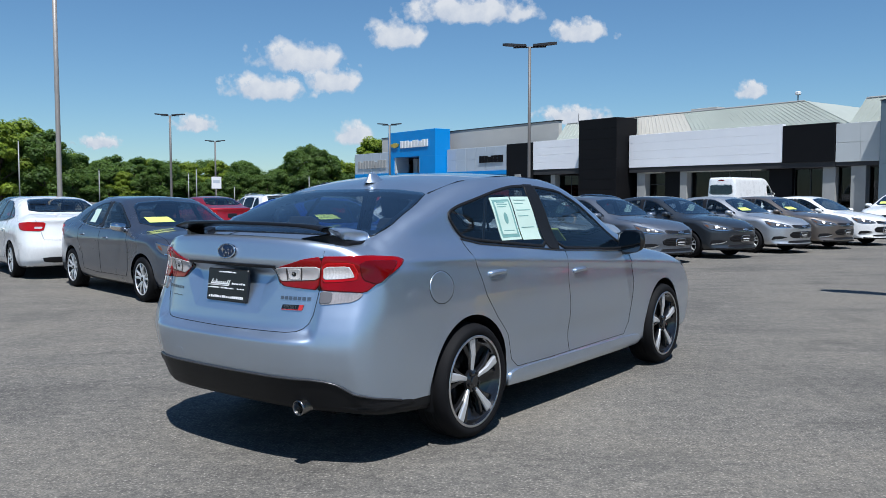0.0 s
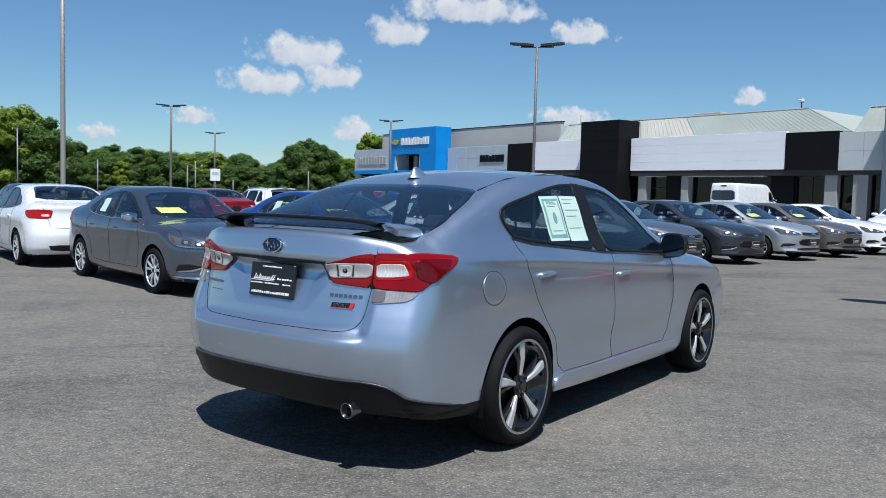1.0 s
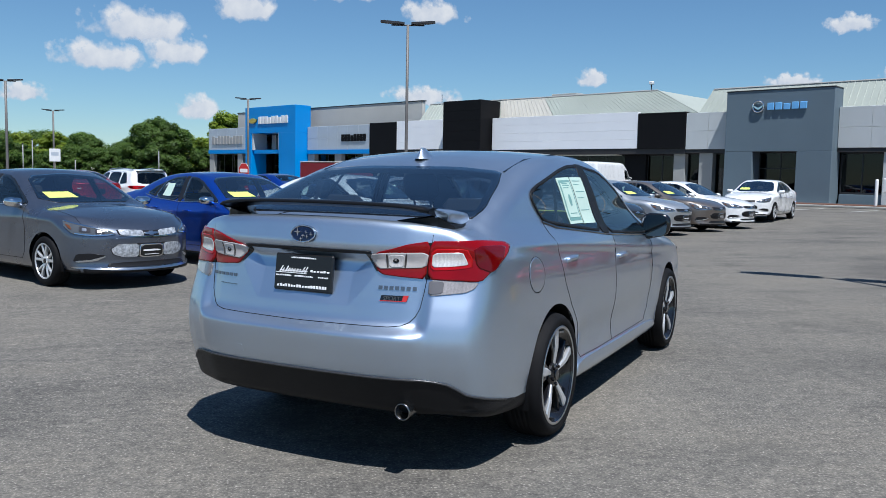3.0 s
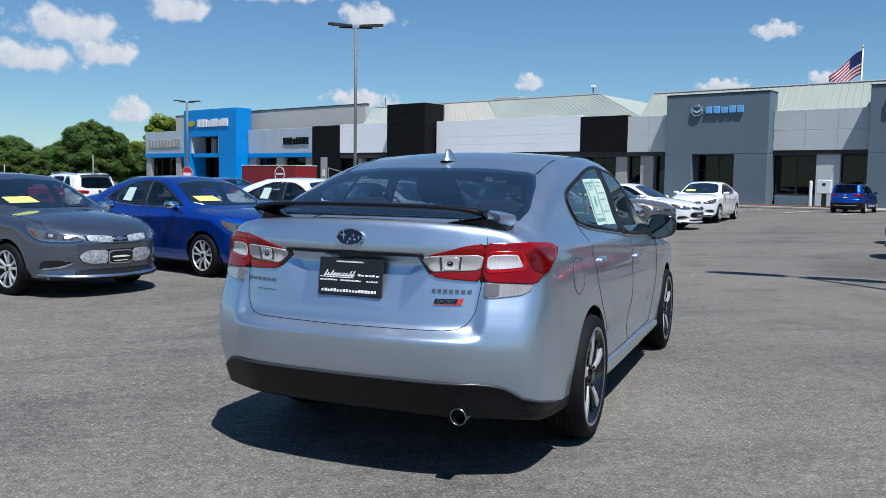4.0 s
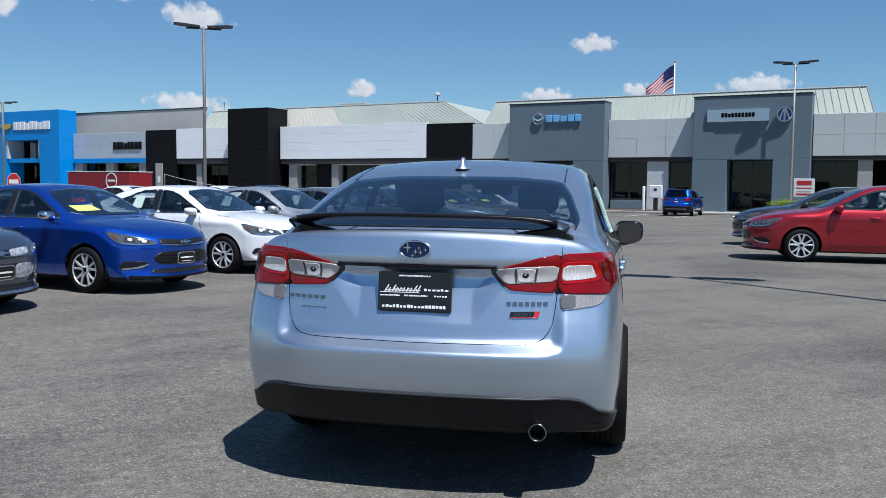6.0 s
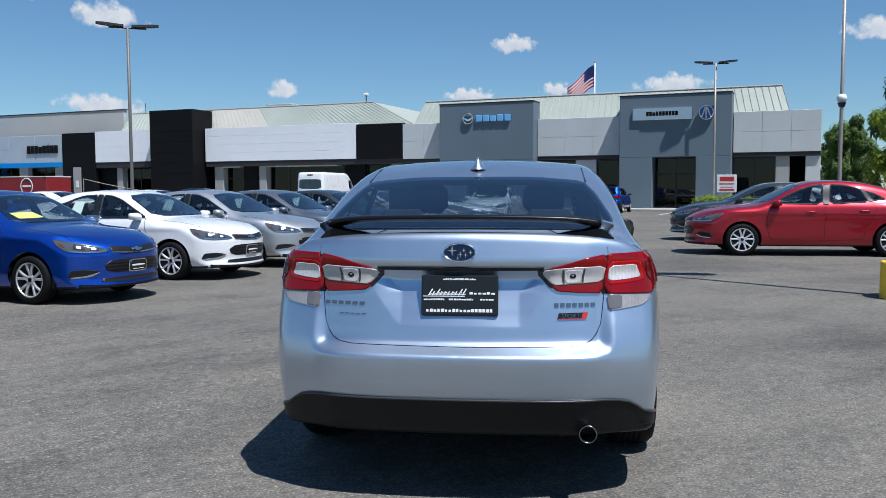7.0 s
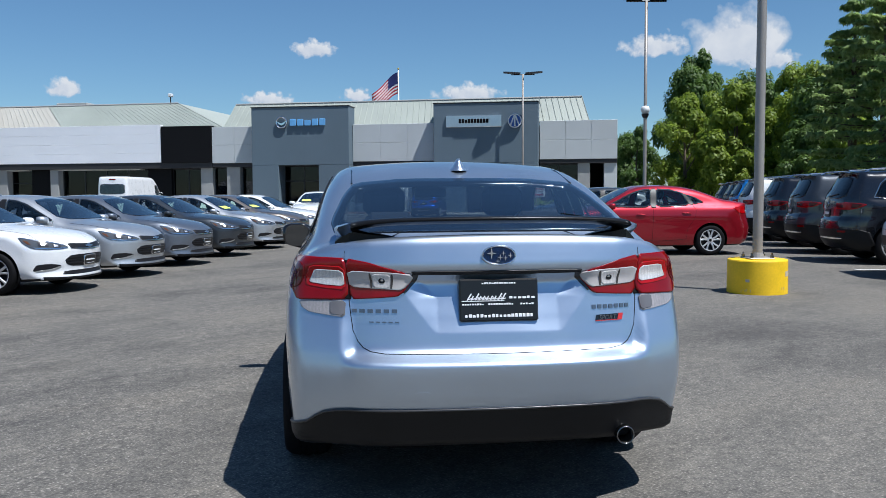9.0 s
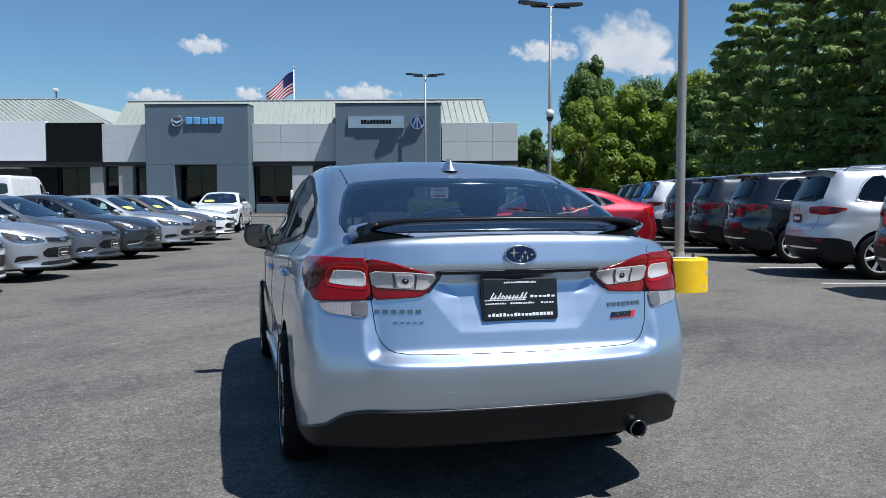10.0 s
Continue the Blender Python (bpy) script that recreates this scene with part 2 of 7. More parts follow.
def moved(geo, m):
    return [tuple(m @ Vector(p)) for p in geo[0]], geo[1]


def cbox(x0, x1, y0, y1, z0, z1, c=0.01):
    """A box with chamfered edges."""
    x0, x1 = min(x0, x1), max(x0, x1)
    y0, y1 = min(y0, y1), max(y0, y1)
    z0, z1 = min(z0, z1), max(z0, z1)
    c = min(c, (x1 - x0) * 0.4, (y1 - y0) * 0.4, (z1 - z0) * 0.4)
    X, Y, Z = (x0, x1), (y0, y1), (z0, z1)
    vs, idx = [], {}
    for i in (0, 1):
        for j in (0, 1):
            for k in (0, 1):
                p = (X[i], Y[j], Z[k])
                s = (1 - 2 * i, 1 - 2 * j, 1 - 2 * k)
                for ax in range(3):
                    q = [p[d] + (0 if d == ax else c * s[d]) for d in range(3)]
                    idx[i, j, k, ax] = len(vs)
                    vs.append(tuple(q))
    fs = []
    for ax in range(3):
        o1, o2 = [(1, 2), (2, 0), (0, 1)][ax]
        for s in (0, 1):
            quad = []
            for u, v in ((0, 0), (1, 0), (1, 1), (0, 1)):
                key = [0, 0, 0]
                key[ax], key[o1], key[o2] = s, u, v
                quad.append(idx[(*key, ax)])
            fs.append(tuple(quad if s else quad[::-1]))
    for ax in range(3):
        o1, o2 = [(1, 2), (2, 0), (0, 1)][ax]
        for u in (0, 1):
            for v in (0, 1):
                a, b = [0, 0, 0], [0, 0, 0]
                a[o1] = b[o1] = u
                a[o2] = b[o2] = v
                a[ax], b[ax] = 0, 1
                q = [idx[(*a, o1)], idx[(*b, o1)], idx[(*b, o2)], idx[(*a, o2)]]
                fs.append(tuple(q if (u == v) else q[::-1]))
    for i in (0, 1):
        for j in (0, 1):
            for k in (0, 1):
                t = [idx[i, j, k, 0], idx[i, j, k, 1], idx[i, j, k, 2]]
                fs.append(tuple(t if (i + j + k) % 2 else t[::-1]))
    return vs, fs


def lathe(profile, n=32, axis="z", closed=False):
    """Turn (r, h) points round an axis."""
    vs, fs = [], []
    m = len(profile)
    for i in range(n):
        a = 2 * math.pi * i / n
        for r, h in profile:
            p = (r * math.cos(a), r * math.sin(a), h)
            vs.append(p if axis == "z" else (p[0], p[2], p[1]))
    last = m if closed else m - 1
    for i in range(n):
        for j in range(last):
            a, b = i * m + j, i * m + (j + 1) % m
            c, d = ((i + 1) % n) * m + (j + 1) % m, ((i + 1) % n) * m + j
            fs.append((a, b, c, d) if axis != "z" else (a, d, c, b))
    return vs, fs


def tube(pts, r, n=8, caps=True):
    """A round bar along a line of points; r may be one radius or one a point."""
    pts = [Vector(p) for p in pts]
    rs = r if isinstance(r, (list, tuple)) else [r] * len(pts)
    vs, fs = [], []
    for i, p in enumerate(pts):
        d = (pts[min(i + 1, len(pts) - 1)] - pts[max(i - 1, 0)]).normalized()
        up = Vector((0, 0, 1)) if abs(d.z) < 0.9 else Vector((1, 0, 0))
        s = d.cross(up).normalized()
        t = s.cross(d)
        for k in range(n):
            a = 2 * math.pi * k / n
            vs.append(tuple(p + (s * math.cos(a) + t * math.sin(a)) * rs[i]))
    for i in range(len(pts) - 1):
        for k in range(n):
            fs.append((i * n + k, i * n + (k + 1) % n, (i + 1) * n + (k + 1) % n, (i + 1) * n + k))
    if caps:
        fs.append(tuple(range(n))[::-1])
        fs.append(tuple(range((len(pts) - 1) * n, len(pts) * n)))
    return vs, fs


def prism(poly, z0, z1):
    """An upright prism over a flat polygon given in x, y."""
    n = len(poly)
    vs = [(x, y, z0) for x, y in poly] + [(x, y, z1) for x, y in poly]
    fs = [tuple(range(n))[::-1], tuple(range(n, 2 * n))] + [(i, (i + 1) % n, n + (i + 1) % n, n + i) for i in range(n)]
    return vs, fs


# ---------------------------------------------------------------- cars
# A car's own axes: x ahead from the rear axle, y to its left, z up from the ground.
def curve(*pts, flat=False):
    """A smooth function through (x, y) points that does not overshoot."""
    x, y = np.array([p[0] for p in pts], float), np.array([p[1] for p in pts], float)
    h = np.diff(x)
    d = np.diff(y) / h
    m = np.zeros(len(x))
    m[0], m[-1] = 0.0 if flat else d[0], d[-1]
    for i in range(1, len(x) - 1):
        if d[i - 1] * d[i] > 0:
            w1, w2 = 2 * h[i] + h[i - 1], h[i] + 2 * h[i - 1]
            m[i] = (w1 + w2) / (w1 / d[i - 1] + w2 / d[i])

    def f(q):
        q = np.clip(np.asarray(q, float), x[0], x[-1])
        i = np.clip(np.searchsorted(x, q) - 1, 0, len(h) - 1)
        t = (q - x[i]) / h[i]
        return ((1 + 2 * t) * (1 - t) ** 2 * y[i] + t * (1 - t) ** 2 * h[i] * m[i]
                + t * t * (3 - 2 * t) * y[i + 1] + t * t * (t - 1) * h[i] * m[i + 1])
    return f


def smax(a, b, k):
    return np.maximum(a, b) + np.maximum(k - np.abs(a - b), 0) ** 2 / (4 * k)


def step(x, a, b):
    t = np.clip((x - a) / (b - a), 0, 1)
    return t * t * (3 - 2 * t)


class Shape:
    """The skin of a car, from its side outline, its widths and its two ends."""

    def __init__(self, s):
        self.s = s
        self.top, self.rear, self.front = curve(*s["top"]), curve(*s["rear"]), curve(*s["front"])
        self.wide, self.plan, self.gplan = curve(*s["wide"]), curve(*s["plan"]), curve(*s["gplan"])
        self.rc, self.fc = curve(*s["rear_corner"], flat=True), curve(*s["front_corner"], flat=True)
        self.under = curve(*s["under"])
        self.side = curve(*s["rear_side"]) if "rear_side" in s else None

    def f(self, p):
        s = self.s
        x, y, z = p[..., 0], np.abs(p[..., 1]), p[..., 2]
        g = step(z, s["belt"] - 0.06, s["belt"] + 0.14)
        w = self.wide(z) * (self.plan(x) * (1 - g) + self.gplan(x) * g)
        for xw in (s.get("wx", 0.0), s.get("wx", 0.0) + s["base"]):
            w = w + s.get("flare", 0.012) * np.exp(-(((x - xw) / 0.42) ** 2 + ((z - 0.42) / 0.22) ** 2) ** 2)
        cz, cw = s.get("crease", (0.86, 0.0))
        slope, sharp = s.get("crease_run", (0.02, 0.035))
        rise = z - cz - slope * (x - 1)
        w = w + cw * np.exp(-(rise / np.where(rise > 0, sharp * 1.6, sharp * 0.8)) ** 2) * step(x, -0.9, -0.3)
        w = w - s.get("hollow", 0.0) * np.exp(-((z - 0.43) / 0.115) ** 2) * step(x, 0.35, 0.75) * step(-x, -2.4, -2.0)
        crown = s.get("crown", 0.045) * (y / 0.7) ** 2
        if "deck" in s:
            crown = crown * (1 - 0.6 * step(-x, -s["deck"], -s["deck"] + 0.25))
        sd = y - w
        tp = z - (self.top(x) - crown)
        rr = self.rear(z) + self.rc(y)
        if self.side is not None:
            # the bumper's corners rise past the lid without its ledge
            rr = rr + (self.side(z) - self.rear(z)) * step(y, 0.565, 0.640)
        if "recess" in s:
            y1, z0, z1, dep = s["recess"]
            up = np.clip((z - z0) / (z1 - z0), 0, 1)
            inn = y1 + 0.105 * np.clip((z - 0.88) / 0.10, 0, 1)
            out = inn + 0.012 + 0.11 * np.clip((z - z0) / 0.14, 0, 1) * (1 - 0.75 * np.clip((z - 0.88) / 0.10, 0, 1))
            rr = rr + dep * np.clip((out - y) / np.maximum(out - inn, 0.01), 0, 1) * up * step(z1 - z, 0, 0.055)
        rd = rr - x
        fd = x - (self.front(z) - self.fc(y))
        bt = self.under(x) - z
        r = smax(sd, tp, s.get("k_top", 0.09))
        r = smax(r, rd, s.get("k_rear", 0.05))
        r = smax(r, fd, s.get("k_front", 0.06))
        return smax(r, bt, 0.03)

    def cast(self, o, d, far=4.0):
        o, d = np.asarray(o, float), np.asarray(d, float)
        lo, hi = np.zeros(o.shape[:-1]), np.full(o.shape[:-1], far)
        # walk outwards to the first crossing, then halve
        steps = np.linspace(0, far, 60)
        found = np.zeros(lo.shape, bool)
        for a, b in zip(steps[:-1], steps[1:]):
            out = (self.f(o + d * b) > 0) & ~found
            lo, hi = np.where(out, a, lo), np.where(out, b, hi)
            found |= out
        for _ in range(26):
            mid = (lo + hi) / 2
            out = self.f(o + d * mid[..., None]) > 0
            lo, hi = np.where(out, lo, mid), np.where(out, mid, hi)
        return o + d * ((lo + hi) / 2)[..., None]

    def normal(self, p, e=0.006):
        g = np.stack([self.f(p + np.array(v) * e) - self.f(p - np.array(v) * e) for v in ((1, 0, 0), (0, 1, 0), (0, 0, 1))], -1)
        return g / np.maximum(np.linalg.norm(g, axis=-1, keepdims=True), 1e-9)

    def project(self, q, how):
        """Flat points onto the skin. how: left or right (x, z); rear or front (y, z); tail or head (degrees round the end, z)."""
        q = np.asarray(q, float)
        n = len(q)
        o, d = np.zeros((n, 3)), np.zeros((n, 3))
        if how in ("left", "right"):
            o[:, 0], o[:, 2] = q[:, 0], q[:, 1]
            d[:, 1] = 1 if how == "left" else -1
        elif how in ("rear", "front"):
            o[:, 0] = self.s["inner"][0 if how == "rear" else 1]
            o[:, 1], o[:, 2] = q[:, 0], q[:, 1]
            d[:, 0] = -1 if how == "rear" else 1
        elif how == "up":
            o[:, 0], o[:, 1], o[:, 2] = q[:, 0], q[:, 1], 0.6
            d[:, 2] = 1
        else:
            a = np.radians(q[:, 0])
            o[:, 0] = self.s["axes"][0 if how.startswith("tail") else 1]
            o[:, 2] = q[:, 1]
            d[:, 0], d[:, 1] = np.cos(a) * (-1 if how.startswith("tail") else 1), np.sin(a)
        return self.cast(o, d)


def resample(poly, ds, closed=True):
    p = np.array(poly, float)
    if closed:
        p = np.vstack([p, p[:1]])
    out = []
    for a, b in zip(p[:-1], p[1:]):
        n = max(1, int(round(np.linalg.norm(b - a) / ds)))
        out += [a + (b - a) * i / n for i in range(n)]
    if not closed:
        out.append(p[-1])
    return np.array(out)


def rounded(poly, times=1, q=0.14):
    p = np.array(poly, float)
    for _ in range(times):
        nx = np.roll(p, -1, 0)
        p = np.stack([p * (1 - q) + nx * q, p * q + nx * (1 - q)], 1).reshape(-1, 2)
    return p


def inset(poly, d):
    p = np.array(poly, float)
    area = np.sum(p[:, 0] * np.roll(p[:, 1], -1) - np.roll(p[:, 0], -1) * p[:, 1])
    e = np.roll(p, -1, 0) - p
    e /= np.maximum(np.linalg.norm(e, axis=1, keepdims=True), 1e-9)
    nrm = np.stack([-e[:, 1], e[:, 0]], 1) * (1 if area > 0 else -1)
    prev = np.roll(nrm, 1, 0)
    b = nrm + prev
    b /= np.maximum(np.sum(b * nrm, 1, keepdims=True), 0.45)
    return p + b * d


def inside(poly, x, y):
    p = np.array(poly, float)
    r = np.zeros(np.shape(x), bool)
    for (x1, y1), (x2, y2) in zip(p, np.roll(p, -1, 0)):
        c = (y1 > y) != (y2 > y)
        r ^= c & (x < (x2 - x1) * (y - y1) / ((y2 - y1) if y2 != y1 else 1e-9) + x1)
    return r


def flat_scale(how):
    return 80.0 if how in ("tail", "head", "tailwide", "headwide") else 1.0


def patch(sh, poly, how, off=0.004, ds=0.025, depth=0.006, corner=1):
    """A thin shell over part of the skin: a lamp lens, a pane, a trim piece."""
    k = flat_scale(how)
    q = np.array(poly, float) / np.array([k, 1])
    q = resample(rounded(q, corner), ds)
    c = q.mean(0)
    n = len(q)
    k_r = int(np.clip(np.linalg.norm(q - c, axis=1).max() / (ds * 1.5), 5, 40))
    rings = [1.0, 1.0] + [1 - (i + 0.35) / k_r for i in range(k_r)]
    flat = np.vstack([c + (q - c) * r for r in rings] + [c[None]]) * np.array([k, 1])
    p = sh.project(flat, how)
    nr = sh.normal(p)
    o = np.full(len(p), off)
    o[:n] = off - depth
    p = p + nr * o[:, None]
    fs = []
    for i in range(len(rings) - 1):
        for j in range(n):
            a, b = i * n + j, i * n + (j + 1) % n
            fs.append((a, b, b + n, a + n))
    m = (len(rings) - 1) * n
    fs += [(m + j, m + (j + 1) % n, len(p) - 1) for j in range(n)]
    f0 = fs[n * 3]
    fn = np.cross(p[f0[1]] - p[f0[0]], p[f0[2]] - p[f0[0]])
    if np.dot(fn, nr[f0[0]]) < 0:
        fs = [f[::-1] for f in fs]
    return p, fs


def border(sh, poly, how, width=0.02, off=0.002, ds=0.025, corner=1):
    """A band along the inside of an outline on the skin."""
    k = flat_scale(how)
    q = resample(rounded(np.array(poly, float) / np.array([k, 1]), corner), ds)
    qi = inset(q, width)
    n = len(q)
    flat = np.vstack([q, q, qi, qi]) * np.array([k, 1])
    p = sh.project(flat, how)
    nr = sh.normal(p)
    o = np.full(len(p), off)
    o[:n] = off - 0.006
    o[3 * n:] = off - 0.012
    p = p + nr * o[:, None]
    fs = []
    for i in range(3):
        for j in range(n):
            a, b = i * n + j, i * n + (j + 1) % n
            fs.append((a, b, b + n, a + n))
    f0 = fs[n]
    if np.dot(np.cross(p[f0[1]] - p[f0[0]], p[f0[2]] - p[f0[0]]), nr[f0[0]]) < 0:
        fs = [f[::-1] for f in fs]
    return p, fs


def seam(sh, line, how, r=0.0025, off=0.0, closed=False, ds=0.03):
    k = flat_scale(how)
    q = resample(np.array(line, float) / np.array([k, 1]), ds, closed) * np.array([k, 1])
    if closed:
        q = np.vstack([q, q[:1]])
    p = sh.project(q, how)
    p = p + sh.normal(p) * off
    return tube(p, r, 5)


def skin(sh, n_th, n_cap, n_mid):
    """The body shell with its window and wheel openings."""
    s = sh.s
    xa, xb, z0 = s["core"]
    th = (np.arange(n_th) + 0.5) * 2 * np.pi / n_th
    ring = np.stack([np.zeros(n_th), np.cos(th), np.sin(th)], 1)
    O, D = [], []
    for a in np.linspace(0.012, np.pi / 2, n_cap):
        O.append(np.tile((xa, 0, z0), (n_th, 1)))
        D.append(ring * np.sin(a) + np.array((-np.cos(a), 0, 0)))
    for x in np.linspace(xa, xb, n_mid + 2)[1:-1]:
        O.append(np.tile((x, 0, z0), (n_th, 1)))
        D.append(ring)
    for a in np.linspace(np.pi / 2, 0.012, n_cap):
        O.append(np.tile((xb, 0, z0), (n_th, 1)))
        D.append(ring * np.sin(a) + np.array((np.cos(a), 0, 0)))
    O, D = np.array(O), np.array(D)
    P = sh.cast(O.reshape(-1, 3), D.reshape(-1, 3)).reshape(O.shape)
    rows = len(P)
    V = P.reshape(-1, 3)
    i, j = np.meshgrid(np.arange(rows - 1), np.arange(n_th), indexing="ij")
    F = np.stack([i * n_th + j, i * n_th + (j + 1) % n_th, (i + 1) * n_th + (j + 1) % n_th, (i + 1) * n_th + j], -1).reshape(-1, 4)
    C = V[F].mean(1)
    N = sh.normal(C)
    cut = np.zeros(len(F), bool)
    for poly in s["side_glass"]:
        q = inset(rounded(poly), 0.008)
        cut |= inside(q, C[:, 0], C[:, 2]) & (np.abs(N[:, 1]) > 0.35)
    for poly, end in ((s["rear_glass"], -1), (s["wind_glass"], 1)):
        if poly:
            q = inset(rounded(poly), 0.012)
            mid = s["middle"]
            cut |= inside(q, C[:, 1], C[:, 2]) & ((C[:, 0] - mid) * end > 0) & (N[:, 0] * end > 0.12)
    ra = s["arch"]
    wheel_cut = np.zeros(len(F), bool)
    for xw in (s.get("wx", 0.0), s.get("wx", 0.0) + s["base"]):
        wheel_cut |= (np.hypot(C[:, 0] - xw, C[:, 2] - s["tyre"]) < ra) & (np.abs(C[:, 1]) > 0.42)
    keep = ~(cut | wheel_cut)
    # pull the rim of the wheel openings onto a true circle
    edge = np.zeros(len(V), bool)
    edge[F[wheel_cut].ravel()] = True
    live = np.zeros(len(V), bool)
    live[F[keep].ravel()] = True
    ids = np.nonzero(edge & live & (np.abs(V[:, 1]) > 0.66))[0]
    for xw in (s.get("wx", 0.0), s.get("wx", 0.0) + s["base"]):
        sel = ids[np.abs(V[ids, 0] - xw) < 0.6]
        if len(sel):
            a = np.arctan2(V[sel, 2] - s["tyre"], V[sel, 0] - xw)
            q = np.stack([xw + ra * np.cos(a), s["tyre"] + ra * np.sin(a)], 1)
            ok = q[:, 1] > 0.24
            for side, sg in (("left", 1), ("right", -1)):
                pick = ok & (V[sel, 1] * sg > 0)
                if pick.any():
                    V[sel[pick]] = sh.project(q[pick], side)
    faces = F[keep]
    caps = [tuple(range(n_th))[::-1], tuple(range((rows - 1) * n_th, rows * n_th))]
    return V, [tuple(f) for f in faces.tolist()] + caps


def wheel_parts(car, s, x, side, style, fine):
    """One road wheel: the barrel carries a tyre, the spokes and the disc behind them."""
    r, w, rim = s["tyre"], s["tyre_w"], s["rim"]
    n = 56 if fine else 28
    yc = side * (s["track"] - w / 2)
    barrel = [(rim * 0.98, -w * 0.42), (rim * 0.90, -w * 0.3), (rim * 0.88, w * 0.25), (rim * 0.99, w * 0.44), (rim * 1.01, w * 0.46), (rim * 0.96, w * 0.47), (rim * 0.93, w * 0.40), (rim * 0.86, w * 0.22), (0.03, w * 0.16)]
    m = pose(x, yc, r, 0, 0, 0 if side > 0 else 180)
    base = part("wheel", moved(lathe(barrel, n, "y"), m), M_GLOSSBLACK if style == "split" else M_TRIM, car, smooth=True)
    tread = [(r * 0.985, w * 0.30), (r, w * 0.2)]
    for g in (0.13, 0.02, -0.09, -0.2):
        tread += [(r, w * g + 0.012), (r - 0.006, w * g + 0.008), (r - 0.006, w * g), (r, w * g - 0.004)]
    prof = [(rim * 0.99, w * 0.455), (rim * 1.06, w * 0.495), (rim * 1.16, w * 0.50), (r * 0.93, w * 0.46), (r * 0.97, w * 0.39)] + tread + [(r * 0.97, -w * 0.4), (rim * 1.12, -w * 0.49), (rim * 0.99, -w * 0.42)]
    tyre = part("tyre", moved(lathe(prof, n, "y"), m), M_RUBBER, base, smooth=True)
    part("brake_disc", moved(lathe([(0.05, 0.0), (rim * 0.72, 0.0), (rim * 0.72, -0.02), (0.05, -0.02)], n, "y"), m @ pose(0, w * 0.12, 0)), M_DISC, base, smooth=False)
    bars = []
    if style == "split":
        back = []
        for k in range(5):
            a = 2 * math.pi * k / 5 + math.pi / 2
            bars.append(spoke(0.040, rim * 0.985, a - 0.02 * side, a + 0.08 * side, 0.020, 0.062, w * 0.36, w * 0.435, 0.02))
            back.append(spoke(0.040, rim * 0.93, a + 0.10 * side, a + 0.36 * side, 0.020, 0.034, w * 0.33, w * 0.36, 0.03))
            back.append(spoke(0.040, rim * 0.93, a - 0.08 * side, a - 0.20 * side, 0.016, 0.022, w * 0.33, w * 0.37, 0.03))
        part("dark_spokes", moved(join(*back), m), M_GLOSSBLACK, base)
        mat = M_SILVERALLOY
    elif style == "ten":
        for k in range(5):
            for t in (-1, 1):
                a = 2 * math.pi * k / 5 + math.pi / 2
                bars.append(spoke(0.045, rim * 0.95, a + 0.16 * t, a + 0.26 * t, 0.036, 0.034, w * 0.37, w * 0.45, 0.028))
        mat = M_SILVERALLOY
    else:
        for k in range(7):
            a = 2 * math.pi * k / 7 + math.pi / 2
            bars.append(spoke(0.04, rim * 0.96, a, a, 0.045, 0.055, w * 0.36, w * 0.42, 0.025))
        mat = M_SILVERALLOY
    hub = [lathe([(0.0, w * 0.415), (0.04, w * 0.41), (0.062, w * 0.36), (0.066, w * 0.30)], 20, "y")]
    for k in range(5):
        a = 2 * math.pi * (k + 0.5) / 5 + math.pi / 2
        hub.append(moved(lathe([(0, 0.012), (0.009, 0.010), (0.010, 0.0)], 8, "y"), pose(0.047 * math.cos(a), w * 0.395, 0.047 * math.sin(a))))
    if style == "split":
        part("hub", moved(join(*hub), m), M_GLOSSBLACK, base)
    else:
        bars += hub
    lip = lathe([(rim * 0.925, w * 0.43), (rim * 0.95, w * 0.475), (rim * 1.005, w * 0.475), (rim * 1.012, w * 0.45)], n, "y")
    if style == "split":
        part("rim_lip", moved(lip, m), M_GLOSSBLACK, base)
        part("rim_edge", moved(lathe([(rim * 0.955, w * 0.474), (rim * 0.962, w * 0.482), (rim * 1.004, w * 0.482), (rim * 1.012, w * 0.47)], n, "y"), m), M_ALLOY, base, smooth=True)
    else:
        bars.append(lip)
    part("spokes", moved(join(*bars), m), mat, base)
    part("centre_cap", moved(lathe([(0.0, w * 0.44), (0.026, w * 0.44), (0.03, w * 0.42)], 16, "y"), m), M_GLOSSBLACK, base)
    return base


def spoke(r0, r1, a0, a1, w0, w1, y0, y1, deep):
    """A tapered bar from the hub to the rim; y is along the axle."""
    vs = []
    for r, a, w, y in ((r0, a0, w0, y0), ((r0 + r1) / 2, (a0 + a1) / 2, (w0 + w1) / 2 * 0.9, (y0 + y1) / 2 + 0.008), (r1, a1, w1, y1)):
        c, t = Vector((math.cos(a), 0, math.sin(a))), Vector((-math.sin(a), 0, math.cos(a)))
        for sx, dy in ((-0.5, -0.006), (-0.32, 0), (0.32, 0), (0.5, -0.006), (0.42, -deep), (-0.42, -deep)):
            vs.append(tuple(c * r + t * (w * sx) + Vector((0, y + dy, 0))))
    fs = []
    for i in range(2):
        for k in range(6):
            fs.append((i * 6 + k, i * 6 + (k + 1) % 6, i * 6 + 6 + (k + 1) % 6, i * 6 + 6 + k))
    fs += [tuple(range(6))[::-1], tuple(range(12, 18))]
    return vs, fs


